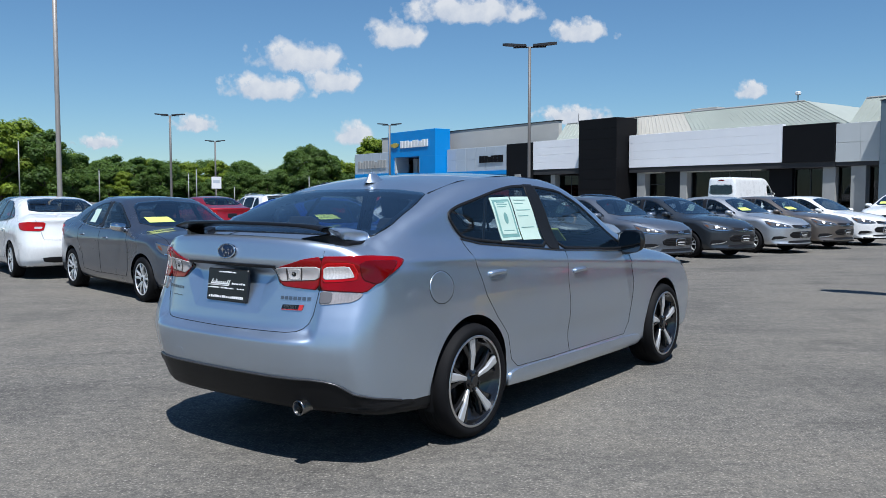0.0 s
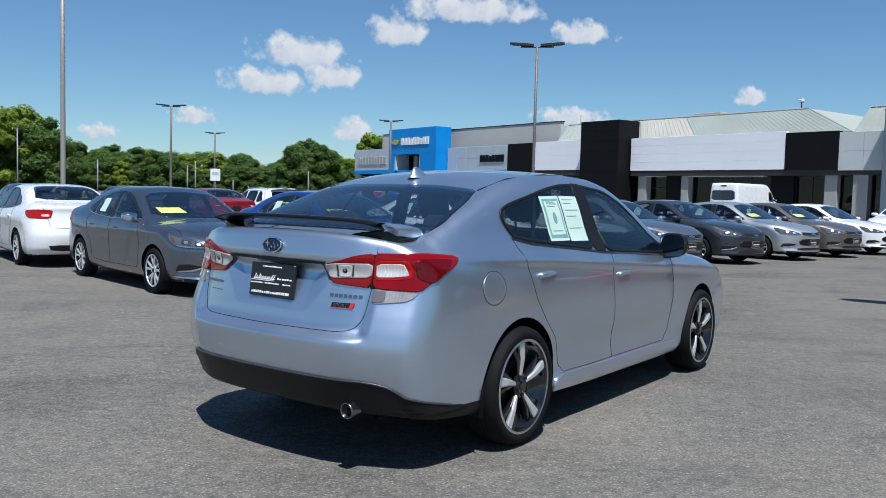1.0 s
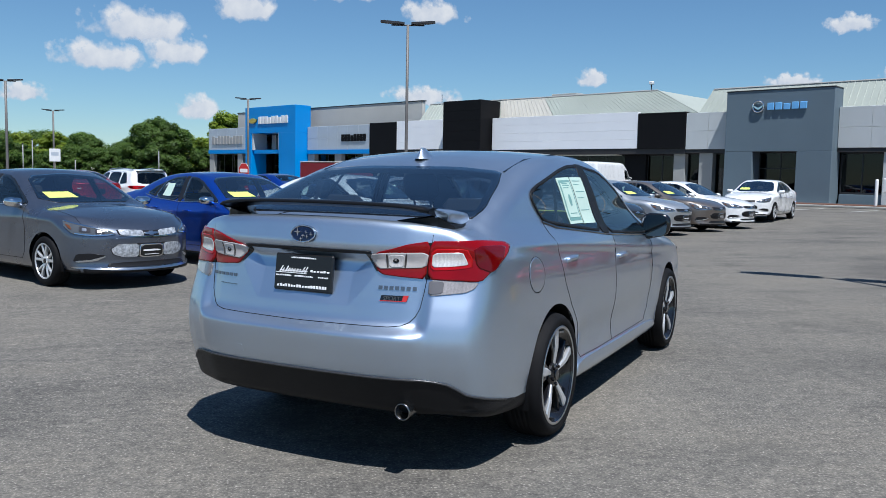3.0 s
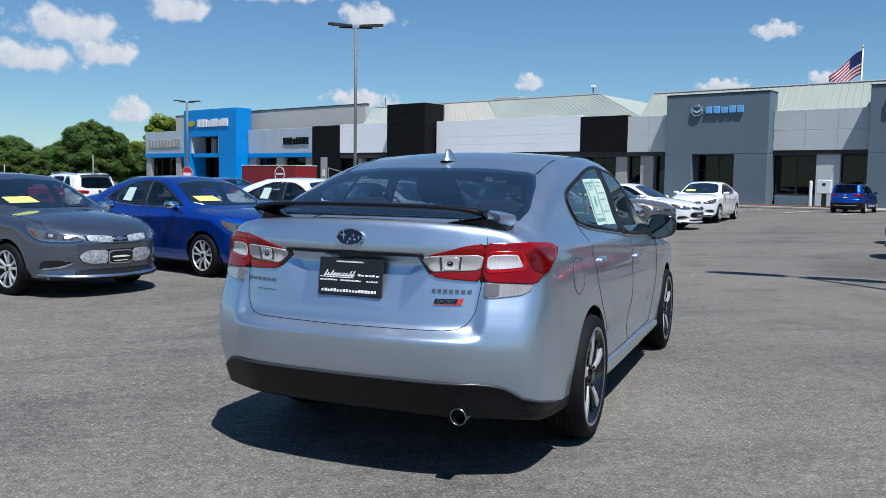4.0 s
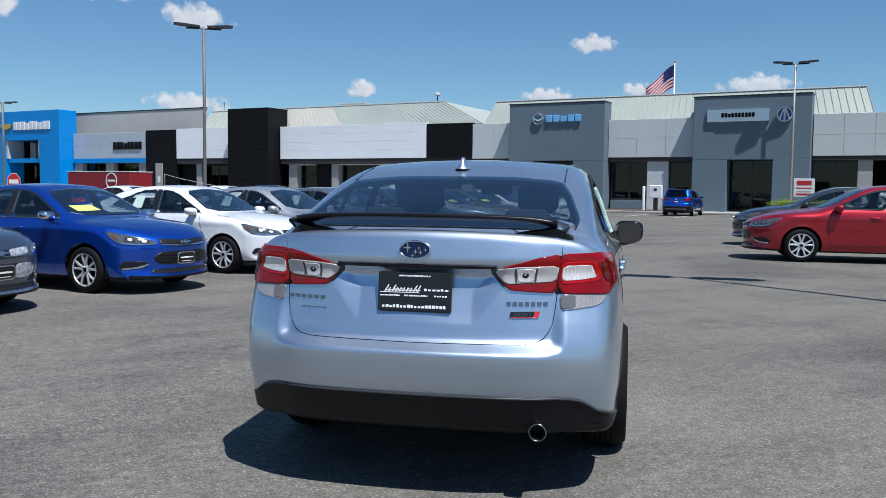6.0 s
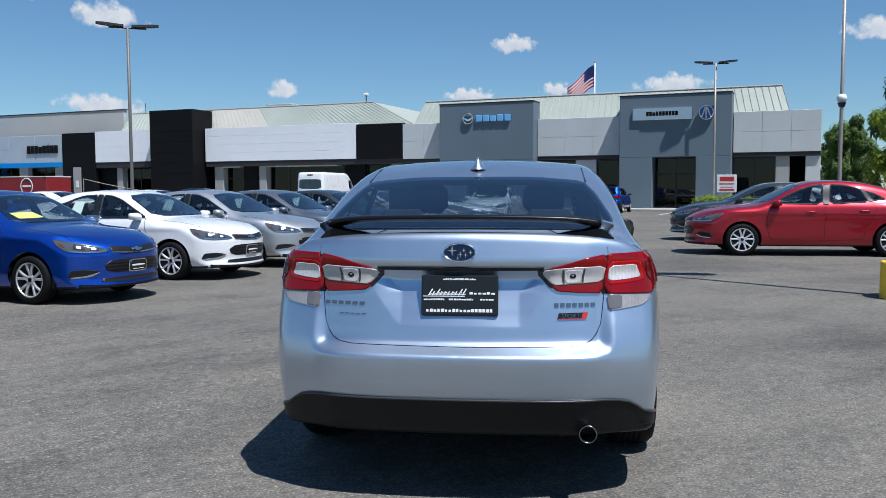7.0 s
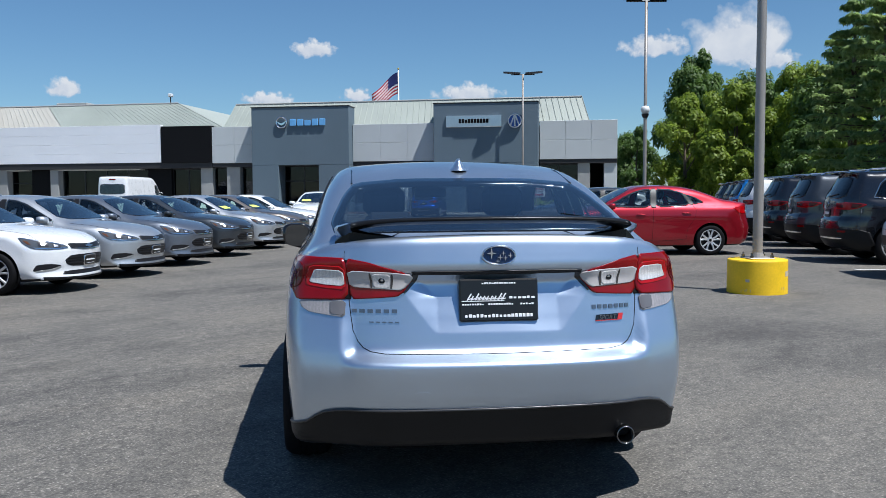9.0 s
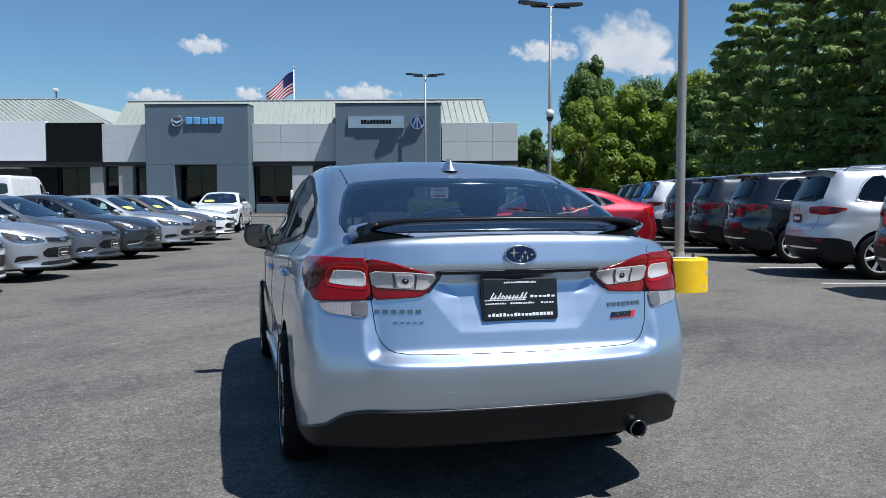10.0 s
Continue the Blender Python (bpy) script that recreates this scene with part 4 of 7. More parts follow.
SEDAN = dict(
    base=2.70, tyre=0.315, tyre_w=0.215, rim=0.222, track=0.875, arch=0.358, core=(-0.30, 2.85, 0.62), inner=(0.9, 1.2), middle=0.95, axes=(-0.10, 2.6),
    dark_below=0.228, tail_dark=0.0, belt=0.99, crown=0.05, deck=-0.30, flare=0.014, crease=(0.80, 0.010), k_rear=0.06, k_top=0.10,
    top=[(-1.2, 1.04), (-0.95, 1.07), (-0.80, 1.09), (-0.55, 1.13), (-0.30, 1.19), (0.0, 1.30), (0.30, 1.39), (0.60, 1.44), (1.0, 1.460), (1.35, 1.445), (1.60, 1.385), (1.90, 1.25), (2.25, 1.08), (2.45, 1.01), (2.8, 0.975), (3.1, 0.930), (3.35, 0.868), (3.52, 0.80), (3.64, 0.735), (3.8, 0.66)],
    rear=[(0.10, -0.75), (0.22, -0.88), (0.35, -0.98), (0.55, -1.01), (0.66, -0.99), (0.80, -0.95), (0.98, -0.92), (1.06, -0.94), (1.5, -0.93)],
    k_front=0.035,
    front=[(0.10, 3.44), (0.17, 3.61), (0.225, 3.685), (0.27, 3.668), (0.33, 3.650), (0.48, 3.668), (0.62, 3.672), (0.68, 3.655), (0.74, 3.61), (0.80, 3.53), (0.86, 3.44), (1.5, 3.4)],
    wide=[(0.10, 0.74), (0.20, 0.80), (0.27, 0.845), (0.40, 0.872), (0.55, 0.878), (0.72, 0.886), (0.84, 0.884), (0.92, 0.87), (0.99, 0.84), (1.03, 0.81), (1.10, 0.77), (1.25, 0.695), (1.38, 0.62), (1.5, 0.55)],
    plan=[(-1.1, 0.90), (-0.7, 0.945), (-0.35, 0.975), (0.2, 0.997), (1.2, 1.0), (2.4, 0.99), (2.9, 0.965), (3.3, 0.93), (3.7, 0.88)],
    gplan=[(-1.1, 0.86), (-0.6, 0.92), (-0.2, 0.955), (0.4, 0.985), (1.0, 1.0), (1.6, 0.99), (2.2, 0.95), (2.6, 0.90), (3.7, 0.80)],
    rear_corner=[(0.0, 0.0), (0.30, 0.02), (0.50, 0.06), (0.65, 0.13), (0.75, 0.22), (0.82, 0.35), (0.88, 0.55), (1.0, 1.1)],
    front_corner=[(0.0, 0.0), (0.25, 0.02), (0.45, 0.08), (0.60, 0.17), (0.70, 0.27), (0.80, 0.43), (0.88, 0.66), (1.0, 1.2)],
    under=[(-1.1, 0.30), (-0.9, 0.245), (-0.5, 0.20), (0.3, 0.19), (2.4, 0.185), (3.0, 0.19), (3.5, 0.21)],
    side_glass=[[(1.24, 0.985), (2.02, 0.995), (2.20, 1.005), (1.95, 1.125), (1.62, 1.29), (1.40, 1.358), (1.19, 1.378)],
                [(0.40, 1.03), (1.14, 0.988), (1.09, 1.38), (0.80, 1.365), (0.55, 1.295)],
                [(0.10, 1.09), (0.345, 1.045), (0.48, 1.26), (0.30, 1.205)]],
    rear_glass=[(-0.60, 1.17), (0.60, 1.17), (0.50, 1.39), (0.25, 1.412), (-0.25, 1.412), (-0.50, 1.39)],
    wind_glass=[(-0.68, 1.02), (0.68, 1.02), (0.53, 1.355), (0.0, 1.40), (-0.53, 1.355)],
    seat_x=1.30, dash_x=1.98, mirror=(2.08, 0.82, 1.02), mirror_in=(1.65, 1.30), handles=[(0.52, 0.86), (1.47, 0.84)],
    patches=[
        ("head_lamp", [(62, 0.838), (47, 0.792), (36, 0.758), (27, 0.715), (23.5, 0.672), (29, 0.656), (41, 0.655), (51, 0.676), (58, 0.752)], "head", M_HEADLENS, 0.008),
        ("lamp_brow", [(60.5, 0.833), (47, 0.790), (36, 0.756), (27.5, 0.713), (27, 0.702), (36, 0.743), (47, 0.777), (59, 0.818)], "head", M_CHROME, 0.012),
        ("running_light", [(25, 0.678), (30, 0.670), (41, 0.669), (50, 0.690), (50, 0.679), (41, 0.658), (30, 0.658), (24.5, 0.668)], "head", M_CHROME, 0.012),
        ("turn_lamp", [(58.0, 0.792), (54, 0.776), (51.5, 0.722), (54.5, 0.742)], "head", M_AMBER, 0.012),
        ("lamp_core", [(36, 0.732), (30, 0.708), (30, 0.680), (36, 0.682)], "head", M_SMOKELENS, 0.012),
        ("lamp_core", [(46.5, 0.766), (39, 0.744), (39, 0.690), (46.5, 0.702)], "head", M_SMOKELENS, 0.012),
        ("lamp_bowl", [(35, 0.722), (32, 0.710), (32, 0.688), (35, 0.690)], "head", M_ALLOY, 0.014),
        ("lamp_bowl", [(44.5, 0.748), (41.5, 0.738), (41.5, 0.706), (44.5, 0.712)], "head", M_ALLOY, 0.014),
        ("upper_grille", [(-0.42, 0.735), (-0.06, 0.712), (0.06, 0.712), (0.42, 0.735), (0.40, 0.662), (0.16, 0.640), (-0.16, 0.640), (-0.40, 0.662)], "front", M_TRIM, 0.004),
        ("grille_trim", [(-0.40, 0.664), (-0.16, 0.643), (0.16, 0.643), (0.40, 0.664), (0.40, 0.655), (0.16, 0.633), (-0.16, 0.633), (-0.40, 0.655)], "front", M_CHROME, 0.008),
        ("grille", [(-0.40, 0.564), (0.40, 0.564), (0.50, 0.50), (0.47, 0.43), (0.36, 0.395), (-0.36, 0.395), (-0.47, 0.43), (-0.50, 0.50)], "front", M_TRIM, 0.004),
        ("grille_bar", [(-0.46, 0.524), (0.46, 0.524), (0.46, 0.517), (-0.46, 0.517)], "front", M_GLOSSBLACK, 0.010),
        ("grille_bar", [(-0.48, 0.484), (0.48, 0.484), (0.48, 0.477), (-0.48, 0.477)], "front", M_GLOSSBLACK, 0.010),
        ("grille_bar", [(-0.44, 0.444), (0.44, 0.444), (0.44, 0.437), (-0.44, 0.437)], "front", M_GLOSSBLACK, 0.010),
        ("lower_intake", [(-0.50, 0.335), (0.50, 0.335), (0.53, 0.275), (-0.53, 0.275)], "front", M_TRIM, 0.004),
        ("lower_trim", [(-53, 0.286), (-36, 0.270), (-20, 0.258), (0, 0.253), (20, 0.258), (36, 0.270), (53, 0.286), (52, 0.268), (36, 0.250), (20, 0.237), (0, 0.232), (-20, 0.237), (-36, 0.250), (-52, 0.268)], "headwide", M_ALLOY, 0.010),
        ("chin", [(-44, 0.262), (-36, 0.254), (-20, 0.241), (0, 0.236), (20, 0.241), (36, 0.254), (44, 0.262), (43, 0.212), (34, 0.192), (0, 0.182), (-34, 0.192), (-43, 0.212)], "headwide", M_VALANCE, 0.006),
        ("fog_lamp_pocket", [(51, 0.353), (48.4, 0.438), (38.4, 0.451), (29.5, 0.422), (35.5, 0.362), (47, 0.335)], "head", M_TRIM, 0.004),
        ("fog_trim", [(49, 0.352), (36.5, 0.374), (31, 0.414), (30, 0.408), (35.5, 0.356), (48.5, 0.333)], "head", M_ALLOY, 0.008),
        ("plate_frame", [(-0.165, 0.552), (0.165, 0.552), (0.165, 0.386), (-0.165, 0.386)], "front", M_CHROME, 0.014),
        ("front_plate", [(-0.150, 0.537), (0.150, 0.537), (0.150, 0.401), (-0.150, 0.401)], "front", M_PLATE, 0.0175),
        ("plate_lettering", [(-0.12, 0.482), (0.05, 0.484), (0.12, 0.476), (0.12, 0.464), (-0.12, 0.462)], "front", M_LETTER, 0.020),
        ("plate_lettering", [(-0.10, 0.428), (0.10, 0.428), (0.10, 0.420), (-0.10, 0.420)], "front", M_LETTER, 0.020),
        ("badge", [(-0.10, 0.690), (-0.03, 0.690), (-0.03, 0.702), (0.03, 0.702), (0.03, 0.690), (0.10, 0.690), (0.085, 0.668), (0.03, 0.668), (0.03, 0.656), (-0.03, 0.656), (-0.03, 0.668), (-0.085, 0.668)], "front", M_ALLOY, 0.014),
        ("b_pillar", [(1.125, 0.988), (1.255, 0.984), (1.205, 1.374), (1.075, 1.378)], "side", M_TRIM, 0.0055),
        ("window_divider", [(0.330, 1.048), (0.415, 1.030), (0.565, 1.292), (0.465, 1.252)], "side", M_TRIM, 0.0055),
        ("tail_lamp", [(31, 1.005), (48, 1.010), (66, 0.985), (58, 0.860), (33, 0.845)], "tail", M_BRIGHTRED, 0.006),
        ("reverse_lamp", [(34, 0.925), (42, 0.925), (42, 0.89), (35, 0.885)], "tail", M_WHITELENS, 0.009),
        ("rear_plate", [(-0.16, 0.90), (0.16, 0.90), (0.16, 0.76), (-0.16, 0.76)], "rear", M_PLATE, 0.01),
        ("rear_valance", [(-0.55, 0.40), (0.55, 0.40), (0.5, 0.30), (-0.5, 0.30)], "rear", M_TRIM, 0.005),
    ],
    seams=[
        ([(-41, 1.06), (-36, 0.86), (-32, 0.70), (0, 0.68), (32, 0.70), (36, 0.86), (41, 1.06)], "tail", False),
        ([(0.36, 1.02), (0.30, 0.93), (0.36, 0.74), (0.48, 0.56), (0.52, 0.34), (1.0, 0.31), (1.24, 0.312)], "side", False),
        ([(1.20, 0.98), (1.22, 0.315)], "side", False),
        ([(1.22, 0.315), (2.14, 0.318), (2.22, 0.40), (2.26, 0.70), (2.20, 1.0)], "side", False),
        ([(2.45, 0.70), (3.36, 0.70)], "up", False), ([(2.45, -0.70), (3.36, -0.70)], "up", False),
    ],
    chrome=[([(0.06, 1.075), (0.40, 1.02), (1.18, 0.978), (2.2, 0.993)], "side")],
)


# ---------------------------------------------------------------- the place
# A plan of the lot: a runs from the camera's side towards the showrooms, b along their front to the right.
def smooth(v, a, b):
    t = min(1, max(0, (v - a) / (b - a)))
    return t * t * (3 - 2 * t)


def fall(a, b):
    """The lot's height: the front row stands in a shallow dip that drains away from the lane."""
    return -0.15 * smooth(-b, 6.0, 10.8) * (1 - smooth(a, 25, 35))


def fall_xy(x, y):
    return fall(0.787 * x + 0.617 * y, 0.617 * x - 0.787 * y)


def plan(a, b, z=None, turn=0.0):
    """The pose of a thing at (a, b), on the ground if no height is given; turn 0 faces along b."""
    return pose(0.787 * a + 0.617 * b, 0.617 * a - 0.787 * b, fall(a, b) if z is None else z, 0, 0, -51.9 + turn)


M_FASCIA_WHITE = surface("white_fascia_panel", (0.85, 0.86, 0.88), 0.5, 0.0, 0.05, 0.4, 30)
M_FASCIA_BLACK = surface("black_fascia_panel", (0.006, 0.006, 0.007), 0.6, 0.0, 0.2, 0.6, 30, 0, 0, 0.15)
M_FASCIA_GRAY = surface("light_gray_panel", (0.52, 0.545, 0.545), 0.6, 0.0, 0.08, 0.5, 30)
M_ALU = surface("silver_cladding", (0.48, 0.53, 0.58), 0.5, 0.2, 0.07, 0.5, 30)
M_SLATE = surface("slate_gray_render", (0.115, 0.16, 0.195), 0.75, 0.0, 0.07, 0.4, 40, 0.1)
M_PORTALBLUE = surface("bright_blue_panel", (0.006, 0.23, 0.62), 0.4, 0.0, 0.06, 0.6, 30)
M_ROOFMETAL = surface("weathered_green_standing_seam", (0.385, 0.415, 0.365), 0.55, 0.1, 0.16, 0.35, 25)
M_ROOFBEIGE = surface("faded_beige_standing_seam", (0.47, 0.45, 0.395), 0.6, 0.05, 0.10, 0.35, 25)
M_UPPERWALL = surface("warm_gray_parapet", (0.50, 0.49, 0.455), 0.75, 0, 0.07, 0.5, 30)
M_PIER = surface("gray_pier", (0.33, 0.33, 0.32), 0.7, 0, 0.1, 0.8, 40)
# near-black so the shade under the fascias and indoors is in the colour
M_SHADEDARK = surface("shade_dark_soffit", (0.028, 0.028, 0.03), 0.7, 0, 0.2, 0.8, 40)
M_SHOWGLASS = glass_mat("showroom_glass", (0.13, 0.15, 0.16), 0.0, 0.035)
M_FRAME = surface("dark_window_frame", (0.03, 0.03, 0.032), 0.4, 0.3, 0.1, 2, 40)
M_SHOWFLOOR = surface("showroom_floor", (0.16, 0.155, 0.15), 0.4, 0, 0.1, 1, 20)
M_KERB = surface("concrete_kerb", (0.36, 0.35, 0.32), 0.85, 0, 0.15, 1.5, 60, 0.2)
M_MULCH = surface("brown_mulch", (0.12, 0.055, 0.035), 0.95, 0, 0.4, 6, 60, 0.5)
M_LINE = surface("worn_white_road_paint", (0.52, 0.52, 0.50), 0.85, 0, 0.45, 4, 50)
M_POLE = surface("bronze_lamp_pole", (0.34, 0.31, 0.28), 0.5, 0.3, 0.15, 2, 50)
M_POLEFAR = surface("dark_bronze_lamp_pole", (0.15, 0.14, 0.132), 0.55, 0.2, 0.15, 2, 50)
M_POLEHEAD = surface("dark_lamp_head", (0.03, 0.03, 0.034), 0.5, 0.2, 0.1, 3, 50)
M_YELLOW = surface("yellow_bollard_paint", (0.90, 0.56, 0.005), 0.55, 0, 0.12, 5, 40, 0.12)
M_CHIP = surface("bare_concrete_chip", (0.50, 0.42, 0.34), 0.9, 0, 0.2, 12, 80, 0.2)
M_SIGNWHITE = surface("white_sign_panel", (0.74, 0.74, 0.73), 0.45, 0, 0.05, 2, 40)
M_SIGNRED = surface("red_sign_paint", (0.45, 0.02, 0.02), 0.5, 0, 0.1, 2, 40)
M_MAROON = surface("maroon_trailer_paint", (0.22, 0.012, 0.018), 0.5, 0, 0.12, 1, 40)
M_SIGNBLUE = surface("pale_blue_letters", (0.16, 0.42, 0.75), 0.4, 0, 0.06, 4, 60)
M_FLAGRED = surface("flag_red_cloth", (0.42, 0.03, 0.05), 0.85, 0, 0.1, 4, 90)
M_ROUNDBLUE = surface("blue_emblem_enamel", (0.03, 0.10, 0.36), 0.35, 0, 0.06, 4, 60)
M_FLAGBLUE = surface("flag_blue_cloth", (0.02, 0.03, 0.14), 0.85, 0, 0.1, 4, 90)
M_FLAGWHITE = surface("flag_white_cloth", (0.72, 0.72, 0.72), 0.85, 0, 0.05, 4, 90)
M_GOLD = surface("gold_emblem", (0.75, 0.50, 0.10), 0.3, 0.6, 0.1, 8, 60)
M_BARK = surface("tree_bark", (0.12, 0.09, 0.065), 0.9, 0, 0.35, 5, 40, 0.6)
M_GRASS = surface("verge_grass", (0.06, 0.11, 0.03), 0.9, 0, 0.4, 1.5, 30, 0.5)


def leaf_mat(name, dark, light, translucent=0.45):
    m, nt, b = nodes_of(name)
    geo = nt.nodes.new("ShaderNodeNewGeometry")
    big = noise_node(nt, 0.55, 3)
    col = mix(nt, 0.5, ramp(nt, geo.outputs["Random Per Island"], [(0.0, dark), (1.0, light)]), ramp(nt, big, [(0.3, dark), (0.7, light)]))
    nt.links.new(col, b.inputs["Base Color"])
    b.inputs["Roughness"].default_value = 0.55
    tr, ms = nt.nodes.new("ShaderNodeBsdfTranslucent"), nt.nodes.new("ShaderNodeMixShader")
    ms.inputs[0].default_value = translucent
    nt.links.new(col, tr.inputs["Color"])
    nt.links.new(b.outputs[0], ms.inputs[1])
    nt.links.new(tr.outputs[0], ms.inputs[2])
    nt.links.new(ms.outputs[0], nt.nodes["Material Output"].inputs["Surface"])
    return m


M_LEAF = leaf_mat("broad_leaves", (0.042, 0.095, 0.016), (0.165, 0.26, 0.05), 0.5)
M_LEAFBRIGHT = leaf_mat("sunny_leaves", (0.09, 0.165, 0.016), (0.37, 0.455, 0.05), 0.52)
M_NEEDLE = leaf_mat("pine_needles", (0.14, 0.25, 0.07), (0.52, 0.62, 0.24), 0.68)

A_LINES = [-2500, -500, -100, -40] + list(range(-30, 61)) + [80, 150, 500, 2500]
B_LINES = [-2500, -500, -200, -100, -60] + list(range(-40, 21)) + [40, 100, 500, 2500]
g_v = [(0.787 * a + 0.617 * b, 0.617 * a - 0.787 * b, fall(a, b)) for a in A_LINES for b in B_LINES]
g_n = len(B_LINES)
g_f = [(i * g_n + j, (i + 1) * g_n + j, (i + 1) * g_n + j + 1, i * g_n + j + 1)[::-1] for i in range(len(A_LINES) - 1) for j in range(g_n - 1)]
ground = mesh_ob("ground", g_v, g_f, M_ASPHALT, smooth=True)
tagged(ground, "wide weathered gray asphalt parking lot", "ground", kind="structure")


def lines(name, items, label):
    """Painted stripes in plan: (a0, a1, b0, b1)."""
    for a0, a1, b0, b1 in items:
        ob = mesh_ob(name, *cbox(b0, b1, a0, a1, 0.001, 0.005, 0.001), M_LINE)
        ob.matrix_world = plan(0, 0)
        tagged(ob, label, "road marking", kind="structure")


lines("parking_line", [(43.0, 48.0, -26.0 + 2.75 * i, -25.88 + 2.75 * i) for i in range(9)], "worn white painted parking bay line on asphalt")
lines("parking_line", [(13.6 + 2.7 * i, 13.72 + 2.7 * i, 0.75, 4.8) for i in range(-2, 6)], "worn white painted parking bay line on asphalt")


def kerb_island(a0, a1, b0, b1, h, mat, name, label, cat):
    ob = mesh_ob(name, *cbox(b0, b1, a0, a1, 0, h, 0.03), mat)
    ob.matrix_world = plan(0, 0)
    tagged(ob, label, cat, kind="structure")


kerb_island(50.6, 54.1, -95, 2, 0.14, M_KERB, "pavement", "pale concrete walk along the showroom front", "pavement")
kerb_island(50.75, 53.0, -24.5, -12.8, 0.19, M_MULCH, "planting_bed", "brown mulch bed along the showroom front", "planting bed")
kerb_island(2, 130, 7.2, 60, 0.12, M_GRASS, "verge", "grassy verge under the trees", "verge")


# ---------------------------------------------------------------- showroom building
building = new("showroom_building")
building.matrix_world = plan(54.4, 0)
tagged(building, "long single-storey car showroom with white, black, slate and blue fascias", "building")


def slab(name, u0, u1, d0, d1, z0, z1, mat, parent=None, label="", c=0.015):
    return part(name, cbox(u0, u1, d0, d1, z0, z1, c), mat, parent or building, label)


def panelled(name, u0, u1, d0, d1, z0, z1, mat, cols, rows, label="", gap=0.03):
    """A fascia made of single panels with open joints over a backing."""
    back = slab(name, u0, u1, d0 + 0.03, d1, z0, z1, mat, None, label)
    for i in range(cols):
        for j in range(rows):
            a, b = u0 + (u1 - u0) * i / cols, u0 + (u1 - u0) * (i + 1) / cols
            p, q = z0 + (z1 - z0) * j / rows, z0 + (z1 - z0) * (j + 1) / rows
            part("panel", cbox(a + gap / 2, b - gap / 2, d0, d0 + 0.028, p + gap / 2, q - gap / 2, 0.006), mat, back)
    return back


def storefront(u0, u1, d, z0, z1, bays, door=False):
    """A glazed opening: frame bars and single panes."""
    f = slab("window_frame", u0, u1, d, d + 0.10, z1 - 0.09, z1, M_FRAME)
    part("sill", cbox(u0, u1, d - 0.02, d + 0.12, z0, z0 + 0.12, 0.01), M_FRAME, f)
    for i in range(bays + 1):
        u = u0 + (u1 - u0) * i / bays
        part("mullion", cbox(u - 0.04, u + 0.04, d, d + 0.10, z0 + 0.12, z1 - 0.09, 0.008), M_FRAME, f)
    for i in range(bays):
        a, b = u0 + (u1 - u0) * i / bays + 0.04, u0 + (u1 - u0) * (i + 1) / bays - 0.04
        p = part("pane", cbox(a, b, d + 0.045, d + 0.055, z0 + 0.12, z1 - 0.09, 0.001), M_SHOWGLASS, f)
        if door:
            part("door_rail", cbox(a, b, d + 0.02, d + 0.08, z0 + 2.15, z0 + 2.23, 0.008), M_FRAME, f)


# shell behind the fronts
slab("back_wall", -92.4, -1.6, 22.0, 22.3, 0, 5.9, M_FASCIA_GRAY)
slab("flat_roof", -92.2, -1.7, 0.6, 22.0, 5.6, 5.9, M_SHADEDARK)
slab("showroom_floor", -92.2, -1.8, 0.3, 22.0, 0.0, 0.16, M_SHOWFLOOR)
slab("inner_wall", -92.2, -1.8, 9.0, 9.2, 0.16, 5.6, M_SHADEDARK)
slab("end_wall_right", -1.9, -1.56, 3.2, 22.0, 0, 6.0, M_FASCIA_GRAY)
slab("end_wall_left", -92.4, -92.1, 0.3, 22.0, 0, 6.5, M_ALU)

# silver wing, blue portal and silver fascia
panelled("silver_fascia", -92.4, -82.3, 0.0, 0.4, 4.07, 6.6, M_ALU, 5, 2, "silver clad fascia")
slab("blue_band", -92.4, -82.3, -0.06, 0.35, 3.63, 4.07, M_PORTALBLUE, None, "bright blue band")
for u in (-92.1, -86.0, -84.2):
    slab("pier", u - 0.3, u + 0.7, 0.1, 0.7, 0.14, 3.63, M_PIER)
storefront(-91.4, -86.3, 0.5, 0.14, 3.63, 3)
portal = slab("portal_head", -82.25, -73.0, -1.5, 0.5, 5.75, 8.6, M_PORTALBLUE, None, "tall bright blue entrance portal")
part("portal_leg", cbox(-82.25, -81.1, -1.5, 0.5, 0.14, 5.75, 0.015), M_PORTALBLUE, portal)
part("portal_leg", cbox(-75.95, -73.0, -1.5, 0.5, 0.14, 5.75, 0.015), M_PORTALBLUE, portal)
part("portal_beam", cbox(-81.1, -75.95, -1.2, 0.4, 3.55, 3.95, 0.015), M_PORTALBLUE, portal)
part("portal_return", cbox(-81.1, -80.85, -1.4, 0.4, 3.95, 5.75, 0.01), M_FASCIA_GRAY, portal)
part("portal_return", cbox(-76.2, -75.95, -1.4, 0.4, 3.95, 5.75, 0.01), M_FASCIA_GRAY, portal)
slab("recess_wall", -81.6, -75.95, 2.2, 2.5, 3.6, 6.4, M_PIER)
slab("recess_post", -80.2, -79.4, 0.6, 1.2, 3.95, 5.75, M_UPPERWALL)
storefront(-81.0, -76.1, 1.6, 0.14, 3.6, 4, True)
panelled("silver_fascia", -72.9, -63.05, 0.0, 0.4, 3.92, 6.35, M_ALU, 6, 2, "silver clad fascia")
slab("blue_band", -72.9, -63.05, -0.06, 0.35, 3.5, 3.92, M_PORTALBLUE, None, "bright blue band")
for u in (-72.7, -68.3, -63.9):
    slab("pier", u - 0.2, u + 0.9, 0.1, 0.7, 0.14, 3.5, M_PIER)
